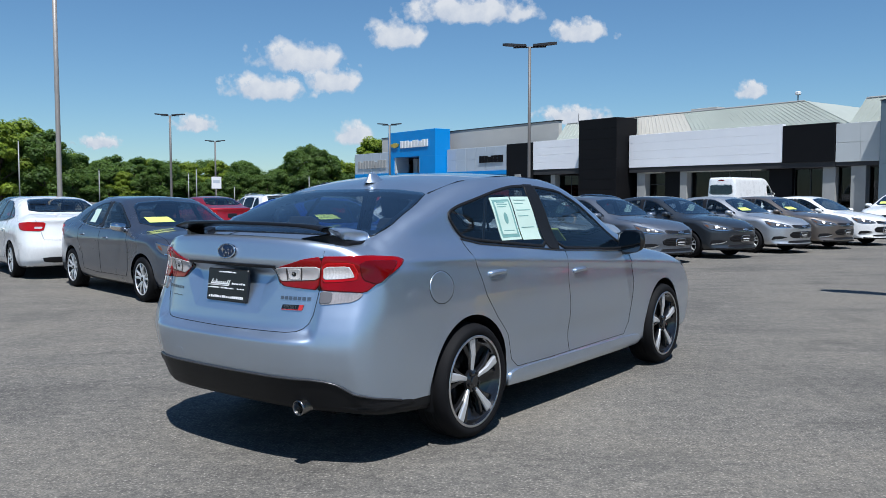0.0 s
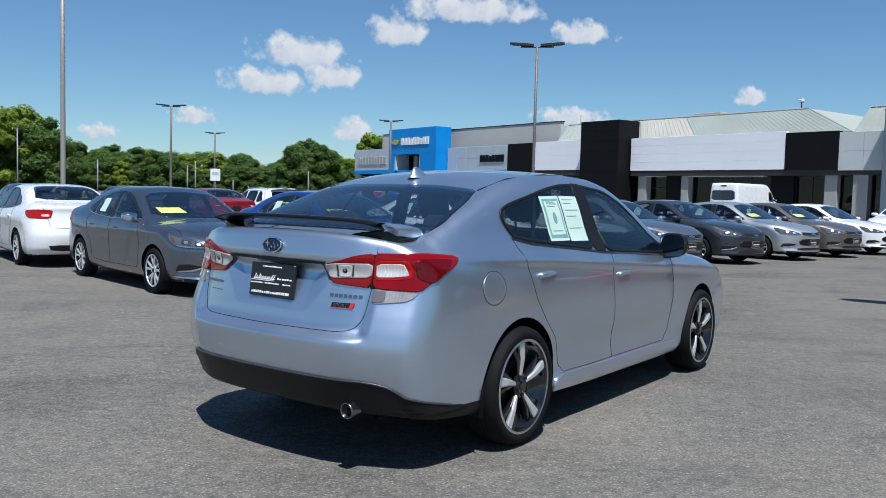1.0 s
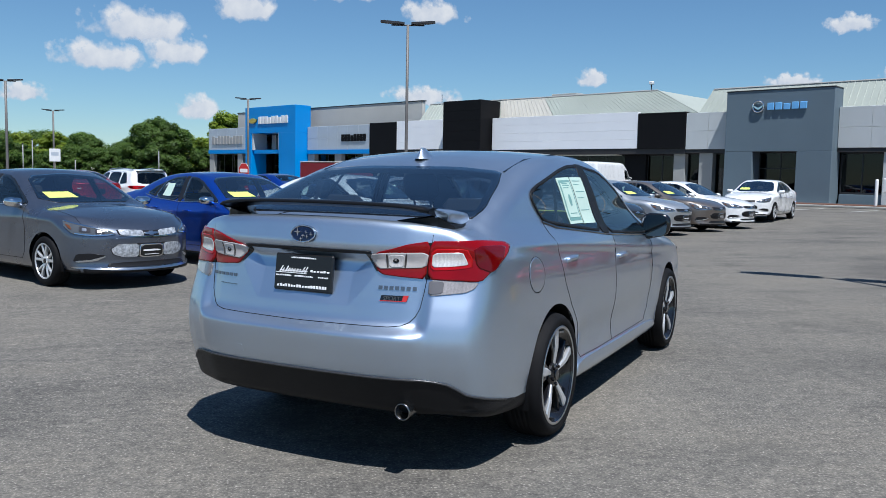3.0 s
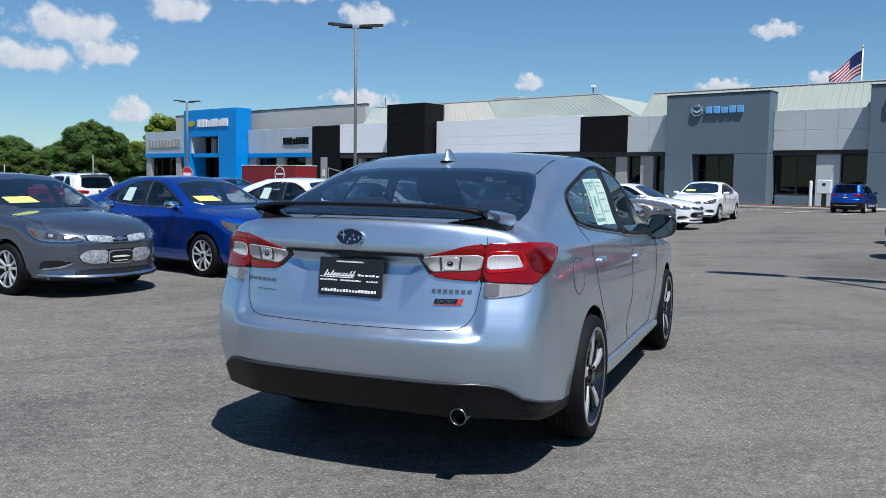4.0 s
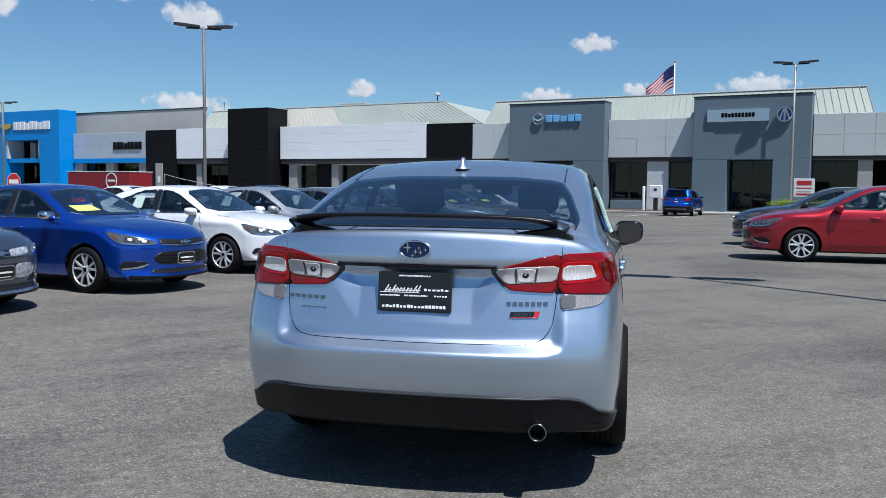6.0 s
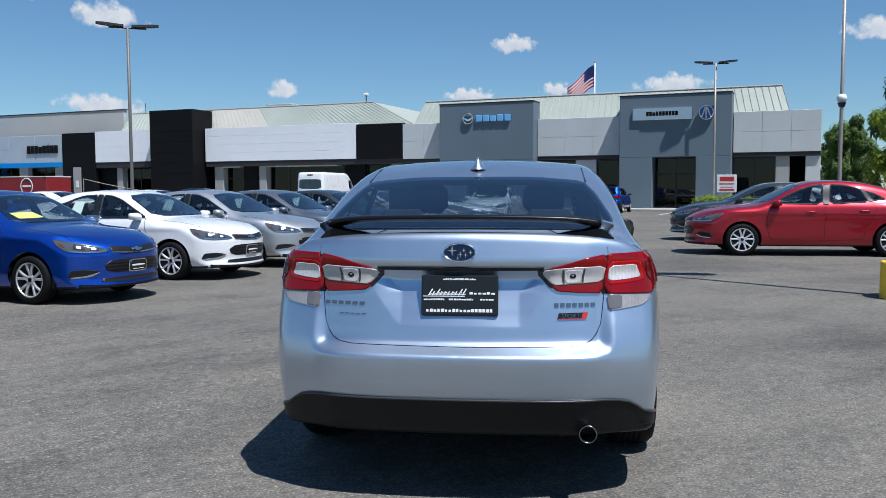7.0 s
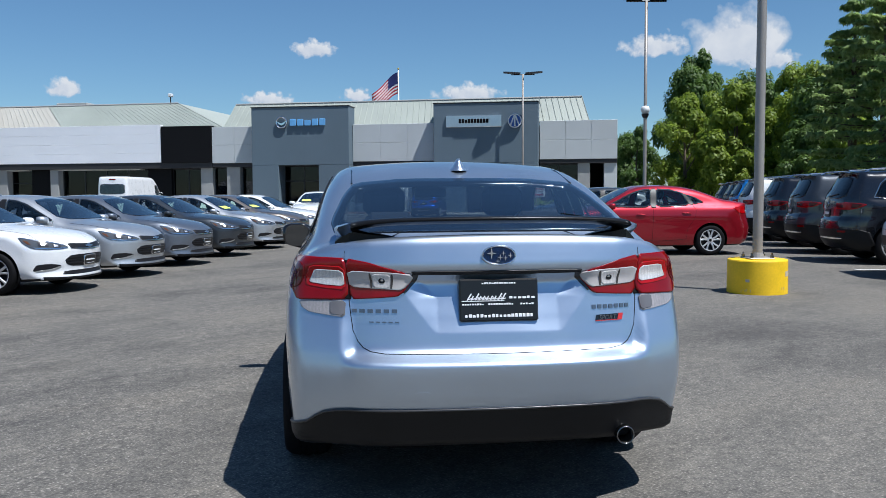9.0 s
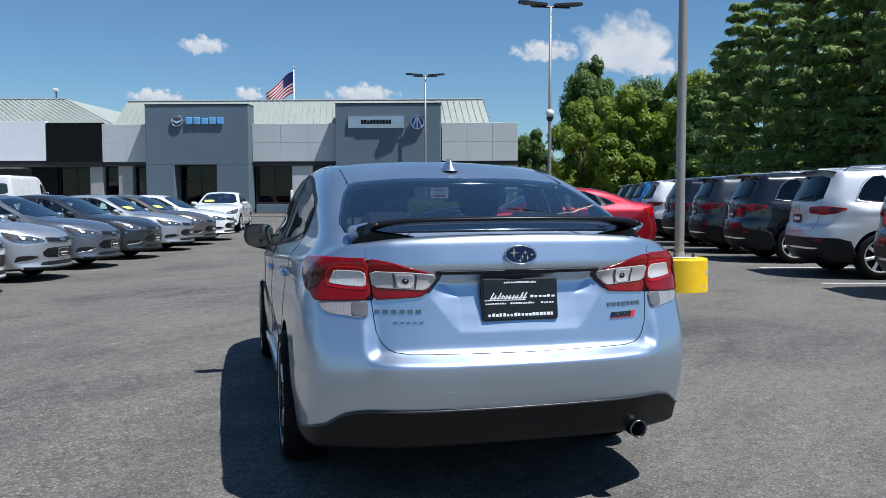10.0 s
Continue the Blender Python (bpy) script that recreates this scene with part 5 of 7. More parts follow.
storefront(-71.6, -68.5, 0.5, 0.14, 3.5, 2)
storefront(-67.3, -64.1, 0.5, 0.14, 3.5, 2)

# black and white fascias
slab("black_fascia", -63.0, -59.25, -0.05, 0.5, 0.14, 6.45, M_FASCIA_BLACK, None, "matt black pier fascia")
slab("pier", -61.75, -60.85, -0.10, 0.2, 0.14, 3.45, M_PIER)
panelled("white_fascia", -59.2, -52.0, 0.0, 0.4, 3.85, 6.5, M_FASCIA_WHITE, 1, 4, "plain white panelled fascia", 0.008)
tower = slab("black_tower", -51.95, -47.6, -1.3, 1.2, 0.14, 7.9, M_FASCIA_BLACK, None, "tall matt black entrance tower")
for j in range(9):
    part("panel", cbox(-51.93, -47.62, -1.32, -1.30, 0.2 + 0.855 * j, 1.03 + 0.855 * j, 0.006), M_FASCIA_BLACK, tower)
panelled("white_fascia", -47.4, -33.45, 0.0, 0.4, 3.72, 6.4, M_FASCIA_WHITE, 1, 4, "plain white panelled fascia", 0.008)
slab("black_fascia", -33.42, -29.62, -0.03, 0.5, 3.68, 6.27, M_FASCIA_BLACK, None, "matt black fascia")
slab("soffit_band", -59.2, -52.0, 0.05, 1.2, 3.35, 3.85, M_SHADEDARK)
slab("soffit_band", -47.4, -29.6, 0.05, 1.2, 3.3, 3.72, M_SHADEDARK)
for u0, u1 in ((-57.1, -56.5), (-46.75, -45.9), (-42.4, -41.75), (-30.6, -29.7)):
    slab("pier", u0, u1, 0.3, 1.1, 0.14, 3.35, M_PIER)
for u0, u1 in ((-59.2, -57.1), (-44.1, -42.4), (-34.8, -33.0)):
    slab("dark_wall", u0, u1, 0.6, 1.1, 0.14, 3.35, M_FASCIA_BLACK)
storefront(-56.5, -52.0, 0.9, 0.14, 3.3, 3)
storefront(-45.9, -44.1, 0.9, 0.14, 3.3, 1, True)
storefront(-41.7, -34.8, 0.9, 0.14, 3.3, 4)
storefront(-33.0, -30.6, 0.9, 0.14, 3.3, 2)
slab("awning_rail", -45.9, -44.1, 0.2, 0.9, 3.22, 3.32, M_UPPERWALL)
slab("awning_rail", -41.7, -35.2, 0.2, 0.9, 3.22, 3.32, M_UPPERWALL)

# slate blocks and gray panels between them
for u0, u1, cols in ((-29.58, -26.27, 2), (-19.33, -13.57, 3), (-6.6, -1.56, 3)):
    panelled("gray_fascia", u0, u1, 0.0, 0.4, 3.62, 6.15, M_FASCIA_GRAY, cols, 2, "light gray panelled fascia", 0.02)
    slab("soffit_band", u0, u1, 0.05, 1.2, 3.35, 3.62, M_SHADEDARK)


def slate_block(u0, u1, w0, w1, top):
    """A projecting rendered block with a deep entrance."""
    head = slab("slate_block", u0, u1, -0.9, 0.6, 3.4, top, M_SLATE, None, "slate gray rendered entrance block", 0.02)
    part("block_leg", cbox(u0, w0, -0.9, 0.6, 0.14, 3.4, 0.02), M_SLATE, head)
    part("block_leg", cbox(w1, u1, -0.9, 0.6, 0.14, 3.4, 0.02), M_SLATE, head)
    part("coping", cbox(u0 - 0.03, u1 + 0.03, -0.94, 0.62, top, top + 0.06, 0.01), M_FRAME, head)
    storefront(w0 + 0.02, w1 - 0.02, 0.3, 0.14, 3.4, 2, True)


slate_block(-26.25, -19.35, -24.35, -21.5, 7.32)
slate_block(-13.55, -6.65, -11.45, -8.75, 7.32)
slab("pier", -28.6, -27.6, 0.2, 0.9, 0.14, 3.35, M_PIER)
storefront(-29.7, -28.6, 0.7, 0.14, 3.35, 1)
storefront(-27.6, -26.7, 0.7, 0.14, 3.35, 1)
slab("pier", -16.7, -15.3, 0.2, 0.9, 0.14, 3.35, M_FASCIA_GRAY)
slab("plinth", -19.2, -16.7, 0.3, 0.9, 0.14, 0.75, M_SLATE)
storefront(-19.2, -16.7, 0.5, 0.75, 3.35, 2)
storefront(-15.3, -13.85, 0.5, 0.3, 3.35, 1)
slab("plinth", -6.6, -4.1, 0.3, 0.9, 0.14, 0.75, M_SLATE)
storefront(-6.6, -4.1, 0.5, 0.75, 3.35, 2)
slab("pier", -4.1, -3.3, 0.2, 0.9, 0.14, 3.5, M_PIER)
slab("pier", -2.4, -1.56, 0.2, 3.2, 0.14, 3.62, M_FASCIA_GRAY)


def seamed_roof(u0, u1, z0, z1, d0, d1, mats, hip0, hip1):
    """A sloped metal fascia roof with raised seams; hips lean its ends inwards."""
    def at(u, t):
        k = (u - u0) / (u1 - u0)
        return (u0 + hip0 * t) + ((u1 - hip1 * t) - (u0 + hip0 * t)) * k, d0 + (d1 - d0) * t, z0 + (z1 - z0) * t
    first = None
    for a, b, mat in mats:
        vs = [at(a, 0), at(b, 0), at(b, 1), at(a, 1)]
        vs += [(x, d + 0.3, z - 0.05) for x, d, z in vs]
        fs = [(0, 1, 2, 3), (4, 7, 6, 5), (0, 4, 5, 1), (1, 5, 6, 2), (2, 6, 7, 3), (3, 7, 4, 0)]
        sheet = part("metal_roof", (vs, fs), mat, building, "ribbed standing seam metal fascia roof")
        first = first or sheet
        n = int((b - a) / 0.42)
        for i in range(n + 1):
            u = a + (b - a) * i / max(1, n)
            p, q = Vector(at(u, 0)), Vector(at(u, 1))
            off = Vector((0, -0.012, 0.008))
            part("seam_rib", tube([p + off, q + off], 0.022, 4), mat, sheet)
    e0, e1 = Vector(at(u0, 1)), Vector(at(u1, 1))
    part("ridge_cap", tube([e0, e1], 0.07, 6), M_PIER, first)
    for end, t0 in ((u0, hip0), (u1, hip1)):
        if t0:
            p, q = Vector(at(end, 0)), Vector(at(end, 1))
            r, s_ = Vector((p.x, 12, p.z)), Vector((q.x, 12, q.z))
            part("hip_sheet", ([tuple(v) for v in (p, r, s_, q)], [(0, 1, 2, 3)]), mats[0][2], building)


seamed_roof(-28.9, -3.35, 6.12, 7.85, 0.5, 1.5, [(-28.9, -3.35, M_ROOFMETAL)], 0.55, 0.5)
seamed_roof(-57.3, -29.2, 6.25, 8.15, 0.9, 2.3, [(-57.3, -47.2, M_ROOFMETAL), (-47.2, -41.6, M_ROOFBEIGE), (-41.6, -29.2, M_ROOFMETAL)], 0.3, 4.0)
upper = slab("upper_parapet", -88.5, -57.4, 1.6, 2.0, 5.9, 8.45, M_UPPERWALL, None, "plain warm gray parapet wall set back")
part("coping", cbox(-88.6, -57.3, 1.55, 2.05, 8.45, 8.53, 0.01), M_FRAME, upper)
slab("roof_vent", -43.5, -41.0, 3.0, 4.0, 7.6, 8.45, M_UPPERWALL)
beacon = part("roof_beacon_mast", tube([(-34.15, 3.0, 7.9), (-34.15, 3.0, 8.7)], 0.04, 6), M_FRAME, building)
part("beacon_head", cbox(-34.32, -33.98, 2.85, 3.15, 8.7, 8.95, 0.05), M_SIGNWHITE, beacon, "small white roof beacon")
part("antenna_mast", tube([(-56.2, 3.0, 7.9), (-56.2, 3.0, 9.1)], 0.025, 5), M_FRAME, building)


def sign(name, label):
    """A sign that hangs on the front: a thing of its own."""
    ob = new(name)
    ob.matrix_world = plan(54.4, 0)
    return tagged(ob, label, "sign", "signs on the showroom front")


def letters(ob, u0, u1, z0, z1, d, mat, count, seed=1):
    rnd = random.Random(seed)
    w = (u1 - u0) / count
    for i in range(count):
        a = u0 + i * w
        h = z1 - (z1 - z0) * rnd.choice((0, 0, 0.0, 0.16))
        part("letter_block", cbox(a + w * 0.08, a + w * 0.88, d - 0.10, d, z0, h, 0.02), mat, ob)


sg = sign("fascia_sign", "white block lettering with gold emblem on blue portal")
letters(sg, -79.7, -74.2, 6.75, 7.55, -1.5, M_SIGNWHITE, 9, 3)
part("emblem", prism([(-82.8, 0), (-82.2, 0), (-82.2, 0.1), (-81.6, 0.1), (-81.6, 0), (-81.05, 0), (-81.3, -0.35), (-81.6, -0.35), (-81.6, -0.45), (-82.2, -0.45), (-82.2, -0.35), (-82.6, -0.35)], 0, 0.12), M_GOLD, sg).matrix_local = Matrix.Translation((1.15, -1.5, 7.3)) @ Matrix.Rotation(radians(90), 4, "X")
sg = sign("fascia_sign", "dark script lettering on silver fascia")
letters(sg, -67.3, -63.5, 4.75, 5.45, 0.0, M_FASCIA_BLACK, 8, 5)
sg = sign("fascia_sign", "dull silver lettering on silver fascia")
letters(sg, -91.6, -85.0, 4.75, 5.7, 0.0, M_PIER, 10, 6)
sg = sign("fascia_sign", "pale blue lettering with chrome emblem on slate block")
letters(sg, -23.5, -20.9, 6.05, 6.5, -0.94, M_SIGNBLUE, 5, 7)
ring = lathe([(0.36 + 0.06 * math.cos(a), 0.06 * math.sin(a)) for a in np.linspace(0, 2 * np.pi, 8, endpoint=False)], 28, "z", True)
em = part("emblem", moved(join(ring, prism([(-0.36, 0.1), (0, -0.08), (0.36, 0.1), (0.2, -0.12), (0, -0.22), (-0.2, -0.12)], -0.04, 0.05)), Matrix.Translation((-24.05, -1.0, 6.3)) @ Matrix.Rotation(radians(90), 4, "X")), M_CHROME, sg)
sg = sign("fascia_sign", "silver name board with dark lettering on slate block")
part("board", cbox(-12.7, -9.0, -1.04, -0.89, 5.75, 6.5, 0.02), M_ALLOY, sg)
letters(sg, -11.85, -9.85, 6.0, 6.27, -1.04, M_FASCIA_BLACK, 10, 8)
sg = sign("round_sign", "round white and blue emblem sign on slate block")
part("disc", moved(lathe([(0, 0.10), (0.40, 0.10), (0.46, 0.0), (0.46, -0.1)], 32, "z"), Matrix.Translation((-8.15, -0.98, 6.1)) @ Matrix.Rotation(radians(90), 4, "X")), M_ROUNDBLUE, sg)
part("emblem_ring", moved(join(lathe([(0.42 + 0.035 * math.cos(a), 0.035 * math.sin(a)) for a in np.linspace(0, 2 * np.pi, 8, endpoint=False)], 32, "z", True), cbox(-0.05, 0.05, -0.36, 0.36, -0.02, 0.05), moved(cbox(-0.045, 0.045, -0.34, 0.34, -0.02, 0.05), pose(0.17, 0, 0, 0, 0, 20)), moved(cbox(-0.045, 0.045, -0.34, 0.34, -0.02, 0.05), pose(-0.17, 0, 0, 0, 0, -20))), Matrix.Translation((-8.15, -1.08, 6.1)) @ Matrix.Rotation(radians(90), 4, "X")), M_SIGNWHITE, sg)


# ---------------------------------------------------------------- poles, flag, signs
def lamp_post(a_xy, height, r=0.08, base=False, turn=0.0, globe=None, arms=2.5, mat=M_POLE):
    post = new("street_lamp")
    post.matrix_world = pose(a_xy[0], a_xy[1], fall_xy(*a_xy), 0, 0, turn)
    pole = part("pole", tube([(0, 0, 0.0), (0, 0, 0.5), (0, 0, height * 0.5), (0, 0, height)], [r, r, r * 0.9, r * 0.8], 14), mat, post, smooth=True)
    arm = part("cross_arm", tube([(-arms * 0.3, 0, height - 0.02), (arms * 0.3, 0, height - 0.02)], 0.035, 6), M_POLEHEAD, post)
    for sgn in (-1, 1):
        h = arms / 2
        poly = [(sgn * 0.16, -0.16), (sgn * h * 0.8, -0.20), (sgn * h, -0.10), (sgn * h, 0.10), (sgn * h * 0.8, 0.20), (sgn * 0.16, 0.16)]
        if sgn < 0:
            poly = poly[::-1]
        g = prism(poly, 0, 0.09)
        part("lamp_head", moved(g, pose(0, 0, height + 0.0, 0, -sgn * 4, 0)), M_POLEHEAD, post, "flat dark twin lamp head")
    if base:
        foot = part("concrete_base", lathe([(0.0, 0.0), (0.382, 0.0), (0.382, 0.03), (0.378, 0.425), (0.371, 0.440), (0.358, 0.446), (0.0, 0.447)], 120), M_YELLOW, post, "yellow painted concrete base with chips", smooth=False)
        part("base_plate", cbox(-0.17, 0.17, -0.17, 0.17, 0.446, 0.466, 0.008), M_POLE, post)
        for k in range(4):
            x, y = 0.135 * (1 if k % 2 else -1), 0.135 * (1 if k > 1 else -1)
            part("anchor_bolt", join(tube([(x, y, 0.44), (x, y, 0.53)], 0.012, 6), tube([(x, y, 0.466), (x, y, 0.496)], 0.024, 6)), M_STEEL, post)
        part("weld_collar", tube([(0, 0, 0.466), (0, 0, 0.53)], [r * 1.35, r * 1.05], 14), M_POLE, post)
        rnd = random.Random(4)
        for k in range(7):
            an = -1.2 + rnd.random() * 2.2
            z = 0.02 + rnd.random() * 0.3
            s = 0.02 + 0.03 * rnd.random()
            part("chip", moved(cbox(-s, s, -0.004, 0.004, -s * 0.7, s * 0.7, 0.003), pose(0.377 * math.sin(an), -0.377 * math.cos(an), z, 0, 0, math.degrees(an))), M_CHIP, foot)
    else:
        part("footing", lathe([(0.0, 0.0), (0.30, 0.0), (0.30, 0.45), (0.0, 0.46)], 20), M_KERB, post)
    if globe:
        part("globe", lathe([(0.0, globe - 0.17), (0.09, globe - 0.15), (0.16, globe - 0.06), (0.17, globe + 0.02), (0.13, globe + 0.12), (0.0, globe + 0.17)], 16), M_SIGNWHITE, post, "white globe fitting", smooth=True)
        part("globe_collar", tube([(0, 0, globe - 0.3), (0, 0, globe - 0.15)], [0.09, 0.15], 12), M_POLEHEAD, post)
    return tagged(post, "tall bronze lamp post with twin heads" + (" on yellow base" if base else ""), "lamp post", "lot lamp posts")


lamp_post((6.95, 7.43), 8.4, 0.066, True, -40)
lamp_post((2.93, 39.2), 8.35, 0.078, turn=-8, mat=M_POLEFAR)
lamp_post((36.72, 38.42), 8.96, 0.075, turn=-45)
lamp_post((23.3, 20.2), 8.45, 0.068, turn=-40, globe=4.44)
lamp_post((-25.1, 70.7), 8.3, 0.11, turn=8, mat=M_POLEFAR)
lamp_post((-32.1, 106.4), 8.3, 0.12, turn=8, mat=M_POLEFAR)
lamp_post((-7.9, 85.9), 8.6, 0.12, turn=0, mat=M_POLEFAR)
lamp_post((-12.24, 25.1), 9.5, 0.076, turn=15)
lamp_post((-57, 104), 9.0, 0.12, turn=10, mat=M_POLEFAR)


def short_pole(x, y, h):
    """A plain slim post at the lot's far edge."""
    q = new("light_pole")
    q.matrix_world = pose(x, y, fall_xy(x, y))
    part("pole", tube([(0, 0, 0), (0, 0, h)], [0.07, 0.055], 8), M_PIER, q, smooth=True)
    part("cap", lathe([(0.08, h - 0.05), (0.08, h + 0.05), (0, h + 0.10)], 8), M_POLEHEAD, q)
    tagged(q, "slim pale pole at the far edge of the lot", "pole", "slim poles")


for az, d, h in ((-28.4, 100, 7.4), (-23.9, 104, 4.5), (-18.5, 108, 4.2), (-18.0, 104, 4.6), (-10.7, 108, 3.9), (-15.6, 110, 2.6)):
    short_pole(d * math.sin(radians(az)), d * math.cos(radians(az)), h)
bn = new("banner_sign")
bn.matrix_world = pose(-31.7, 105.4, fall_xy(-31.7, 105.4), 0, 0, 16)
part("panel", cbox(-0.6, 0.6, -0.2, -0.14, 2.3, 3.8, 0.02), M_SIGNWHITE, bn)
part("print_bar", cbox(-0.4, 0.4, -0.21, -0.2, 3.0, 3.4, 0.002), M_ALU, bn)
part("post", tube([(0, -0.1, 0), (0, -0.1, 3.7)], 0.05, 6), M_POLE, bn)
tagged(bn, "square white banner sign by a lamp post", "sign")
tp = new("barrier_tape")
tp.matrix_world = plan(52.4, 0)
part("tape", tube([(-58.6, 0, 2.4), (-56.5, 0, 2.0), (-54.0, 0, 1.6), (-51.4, 0, 1.28)], 0.022, 5), M_ROOFBEIGE, tp)
for u, z in ((-58.6, 2.45), (-51.4, 1.35)):
    part("post", tube([(u, 0, 0.14), (u, 0, z)], 0.03, 6), M_POLE, tp)
tagged(tp, "pale yellow barrier line slung before the showroom", "barrier")
for u, z in ((-61.3, 2.04), (-56.6, 1.91), (-53.7, 2.27)):
    ps = mesh_ob("poster", *cbox(u - 0.16, u + 0.16, -0.13, -0.10, z - 0.35, z + 0.25, 0.005), M_SIGNWHITE)
    ps.matrix_world = plan(54.4, 0) @ pose(0, 0.0 if u < -60 else 0.95, 0)
    tagged(ps, "small white notice on the showroom front", "sign")


def flag_pole():
    f = new("flagpole")
    f.matrix_world = plan(192.0, -46.2, 0) @ Matrix.Diagonal((3.3, 3.3, 3.3, 1)) @ pose(0, 0, -1.35)
    part("pole", tube([(0, 0, 1.35), (0, 0, 10.6)], [0.07, 0.04], 10), M_SIGNWHITE, f, smooth=True)
    part("finial", lathe([(0, 10.58), (0.07, 10.64), (0.07, 10.7), (0, 10.78)], 10), M_GOLD, f, smooth=True)
    def cloth(s, t):
        x = -1.9 * s
        return (x, 0.25 * math.sin(5.2 * s + 1.2 * t) * s, 10.45 - 1.5 * t - 1.25 * s - 0.25 * s * s + 0.12 * math.sin(6 * s))
    def strip(s0, s1, t0, t1, n=14):
        vs, fs = [], []
        for i in range(n + 1):
            s = s0 + (s1 - s0) * i / n
            for t in (t0, t1):
                x, y, z = cloth(s, t)
                vs += [(x, y - 0.006, z), (x, y + 0.006, z)]
        for i in range(n):
            k = 4 * i
            fs += [(k, k + 4, k + 6, k + 2), (k + 1, k + 3, k + 7, k + 5)]
        return vs, fs
    for j in range(13):
        part("stripe", strip(0.40 if j < 7 else 0.0, 1.0, j / 13, (j + 1) / 13), M_FLAGRED if j % 2 == 0 else M_FLAGWHITE, f)
    part("canton", strip(0.0, 0.40, 0, 7 / 13), M_FLAGBLUE, f)
    tagged(f, "striped red and white flag with blue canton flying on a pole", "flag")


flag_pole()


def board_sign(a, b, z, w, h, label, face, bars, post_h, turn=0.0):
    s = new("sign_board")
    s.matrix_world = plan(a, b, 0, turn)
    part("post", tube([(0, 0.03, 0), (0, 0.03, post_h)], 0.03, 8), M_POLE, s)
    part("board", cbox(-w / 2, w / 2, -0.03, 0.0, z - h / 2, z + h / 2, 0.01), face, s)
    for k, (dz, bw, bh, mat) in enumerate(bars):
        part("print_bar", cbox(-bw / 2, bw / 2, -0.038, -0.03, z + dz - bh / 2, z + dz + bh / 2, 0.002), mat, s)
    return tagged(s, label, "sign")


board_sign(48.4, -6.5, 1.65, 1.05, 1.0, "white sign board with red emblem bar on a post", M_SIGNWHITE, [(0.26, 0.75, 0.24, M_SIGNRED), (-0.02, 0.8, 0.06, M_SIGNRED), (-0.2, 0.7, 0.05, M_PIER), (-0.36, 0.8, 0.10, M_SIGNRED)], 2.2)
oct8 = [(0.42 * math.cos(a), 0.42 * math.sin(a)) for a in np.arange(8) * math.pi / 4 + math.pi / 8]
st = new("stop_sign")
st.matrix_world = plan(24.65, -39.5, -0.15 - 0.55, 20) @ Matrix.Diagonal((0.82, 0.82, 0.97, 1))
part("post", tube([(0, 0.04, 0.6), (0, 0.04, 2.6)], 0.035, 8), M_POLE, st)
part("plate", moved(prism([(x * 1.06, y * 1.06) for x, y in oct8], -0.012, 0.0), Matrix.Translation((0, 0, 2.25)) @ Matrix.Rotation(radians(90), 4, "X")), M_SIGNWHITE, st)
part("red_face", moved(prism(oct8, 0.0, 0.012), Matrix.Translation((0, 0, 2.25)) @ Matrix.Rotation(radians(90), 4, "X")), M_SIGNRED, st)
part("word_bar", cbox(-0.3, 0.3, -0.022, -0.012, 2.15, 2.35, 0.003), M_SIGNWHITE, st)
tagged(st, "red octagonal stop sign on a post", "stop sign")

tr = new("box_trailer")
tr.matrix_world = plan(47.8, -60.1)
part("box", cbox(-3.7, 3.7, -1.2, 1.2, 0.6, 2.45, 0.05), M_MAROON, tr, "maroon painted box")
part("roof_rail", cbox(-3.72, 3.72, -1.22, 1.22, 2.45, 2.53, 0.02), M_UPPERWALL, tr)
for x in (-0.9, 0.3):
    for y in (-1.12, 1.12):
        part("wheel", moved(lathe([(0, -0.1), (0.3, -0.1), (0.35, -0.05), (0.35, 0.05), (0.3, 0.1), (0, 0.1)], 20, "y"), pose(x, y, 0.35)), M_RUBBER, tr)
part("axle_frame", cbox(-3.4, 3.4, -0.9, 0.9, 0.42, 0.6, 0.03), M_UNDER, tr)
part("round_emblem", moved(lathe([(0.62 + 0.05 * math.cos(a), 0.02 * math.sin(a)) for a in np.linspace(0, 2 * np.pi, 8, endpoint=False)], 32, "z", True), Matrix.Translation((1.6, -1.22, 1.75)) @ Matrix.Rotation(radians(90), 4, "X")), M_SIGNWHITE, tr)
part("word_bar", cbox(1.15, 2.05, -1.225, -1.2, 1.68, 1.84, 0.004), M_SIGNWHITE, tr)
tagged(tr, "maroon box trailer with round white emblem by the showroom", "trailer")

ch = new("charging_post")
ch.matrix_world = plan(51.0, -15.2)
part("cabinet", cbox(-0.4, 0.4, -0.15, 0.15, 0.95, 1.75, 0.04), M_SIGNWHITE, ch)
part("stem", cbox(-0.12, 0.12, -0.1, 0.1, 0.14, 0.95, 0.02), M_FRAME, ch)
part("screen", cbox(-0.1, 0.1, -0.158, -0.15, 1.4, 1.55, 0.004), M_FRAME, ch)
tagged(ch, "white electric charging cabinet on a dark stem", "charger")
bo = new("bollard")
bo.matrix_world = plan(51.0, -15.95)
part("post", lathe([(0.09, 0.14), (0.09, 1.6), (0.07, 1.68), (0, 1.70)], 16), M_SIGNWHITE, bo, smooth=True)
tagged(bo, "slim white steel bollard on the walk", "bollard")


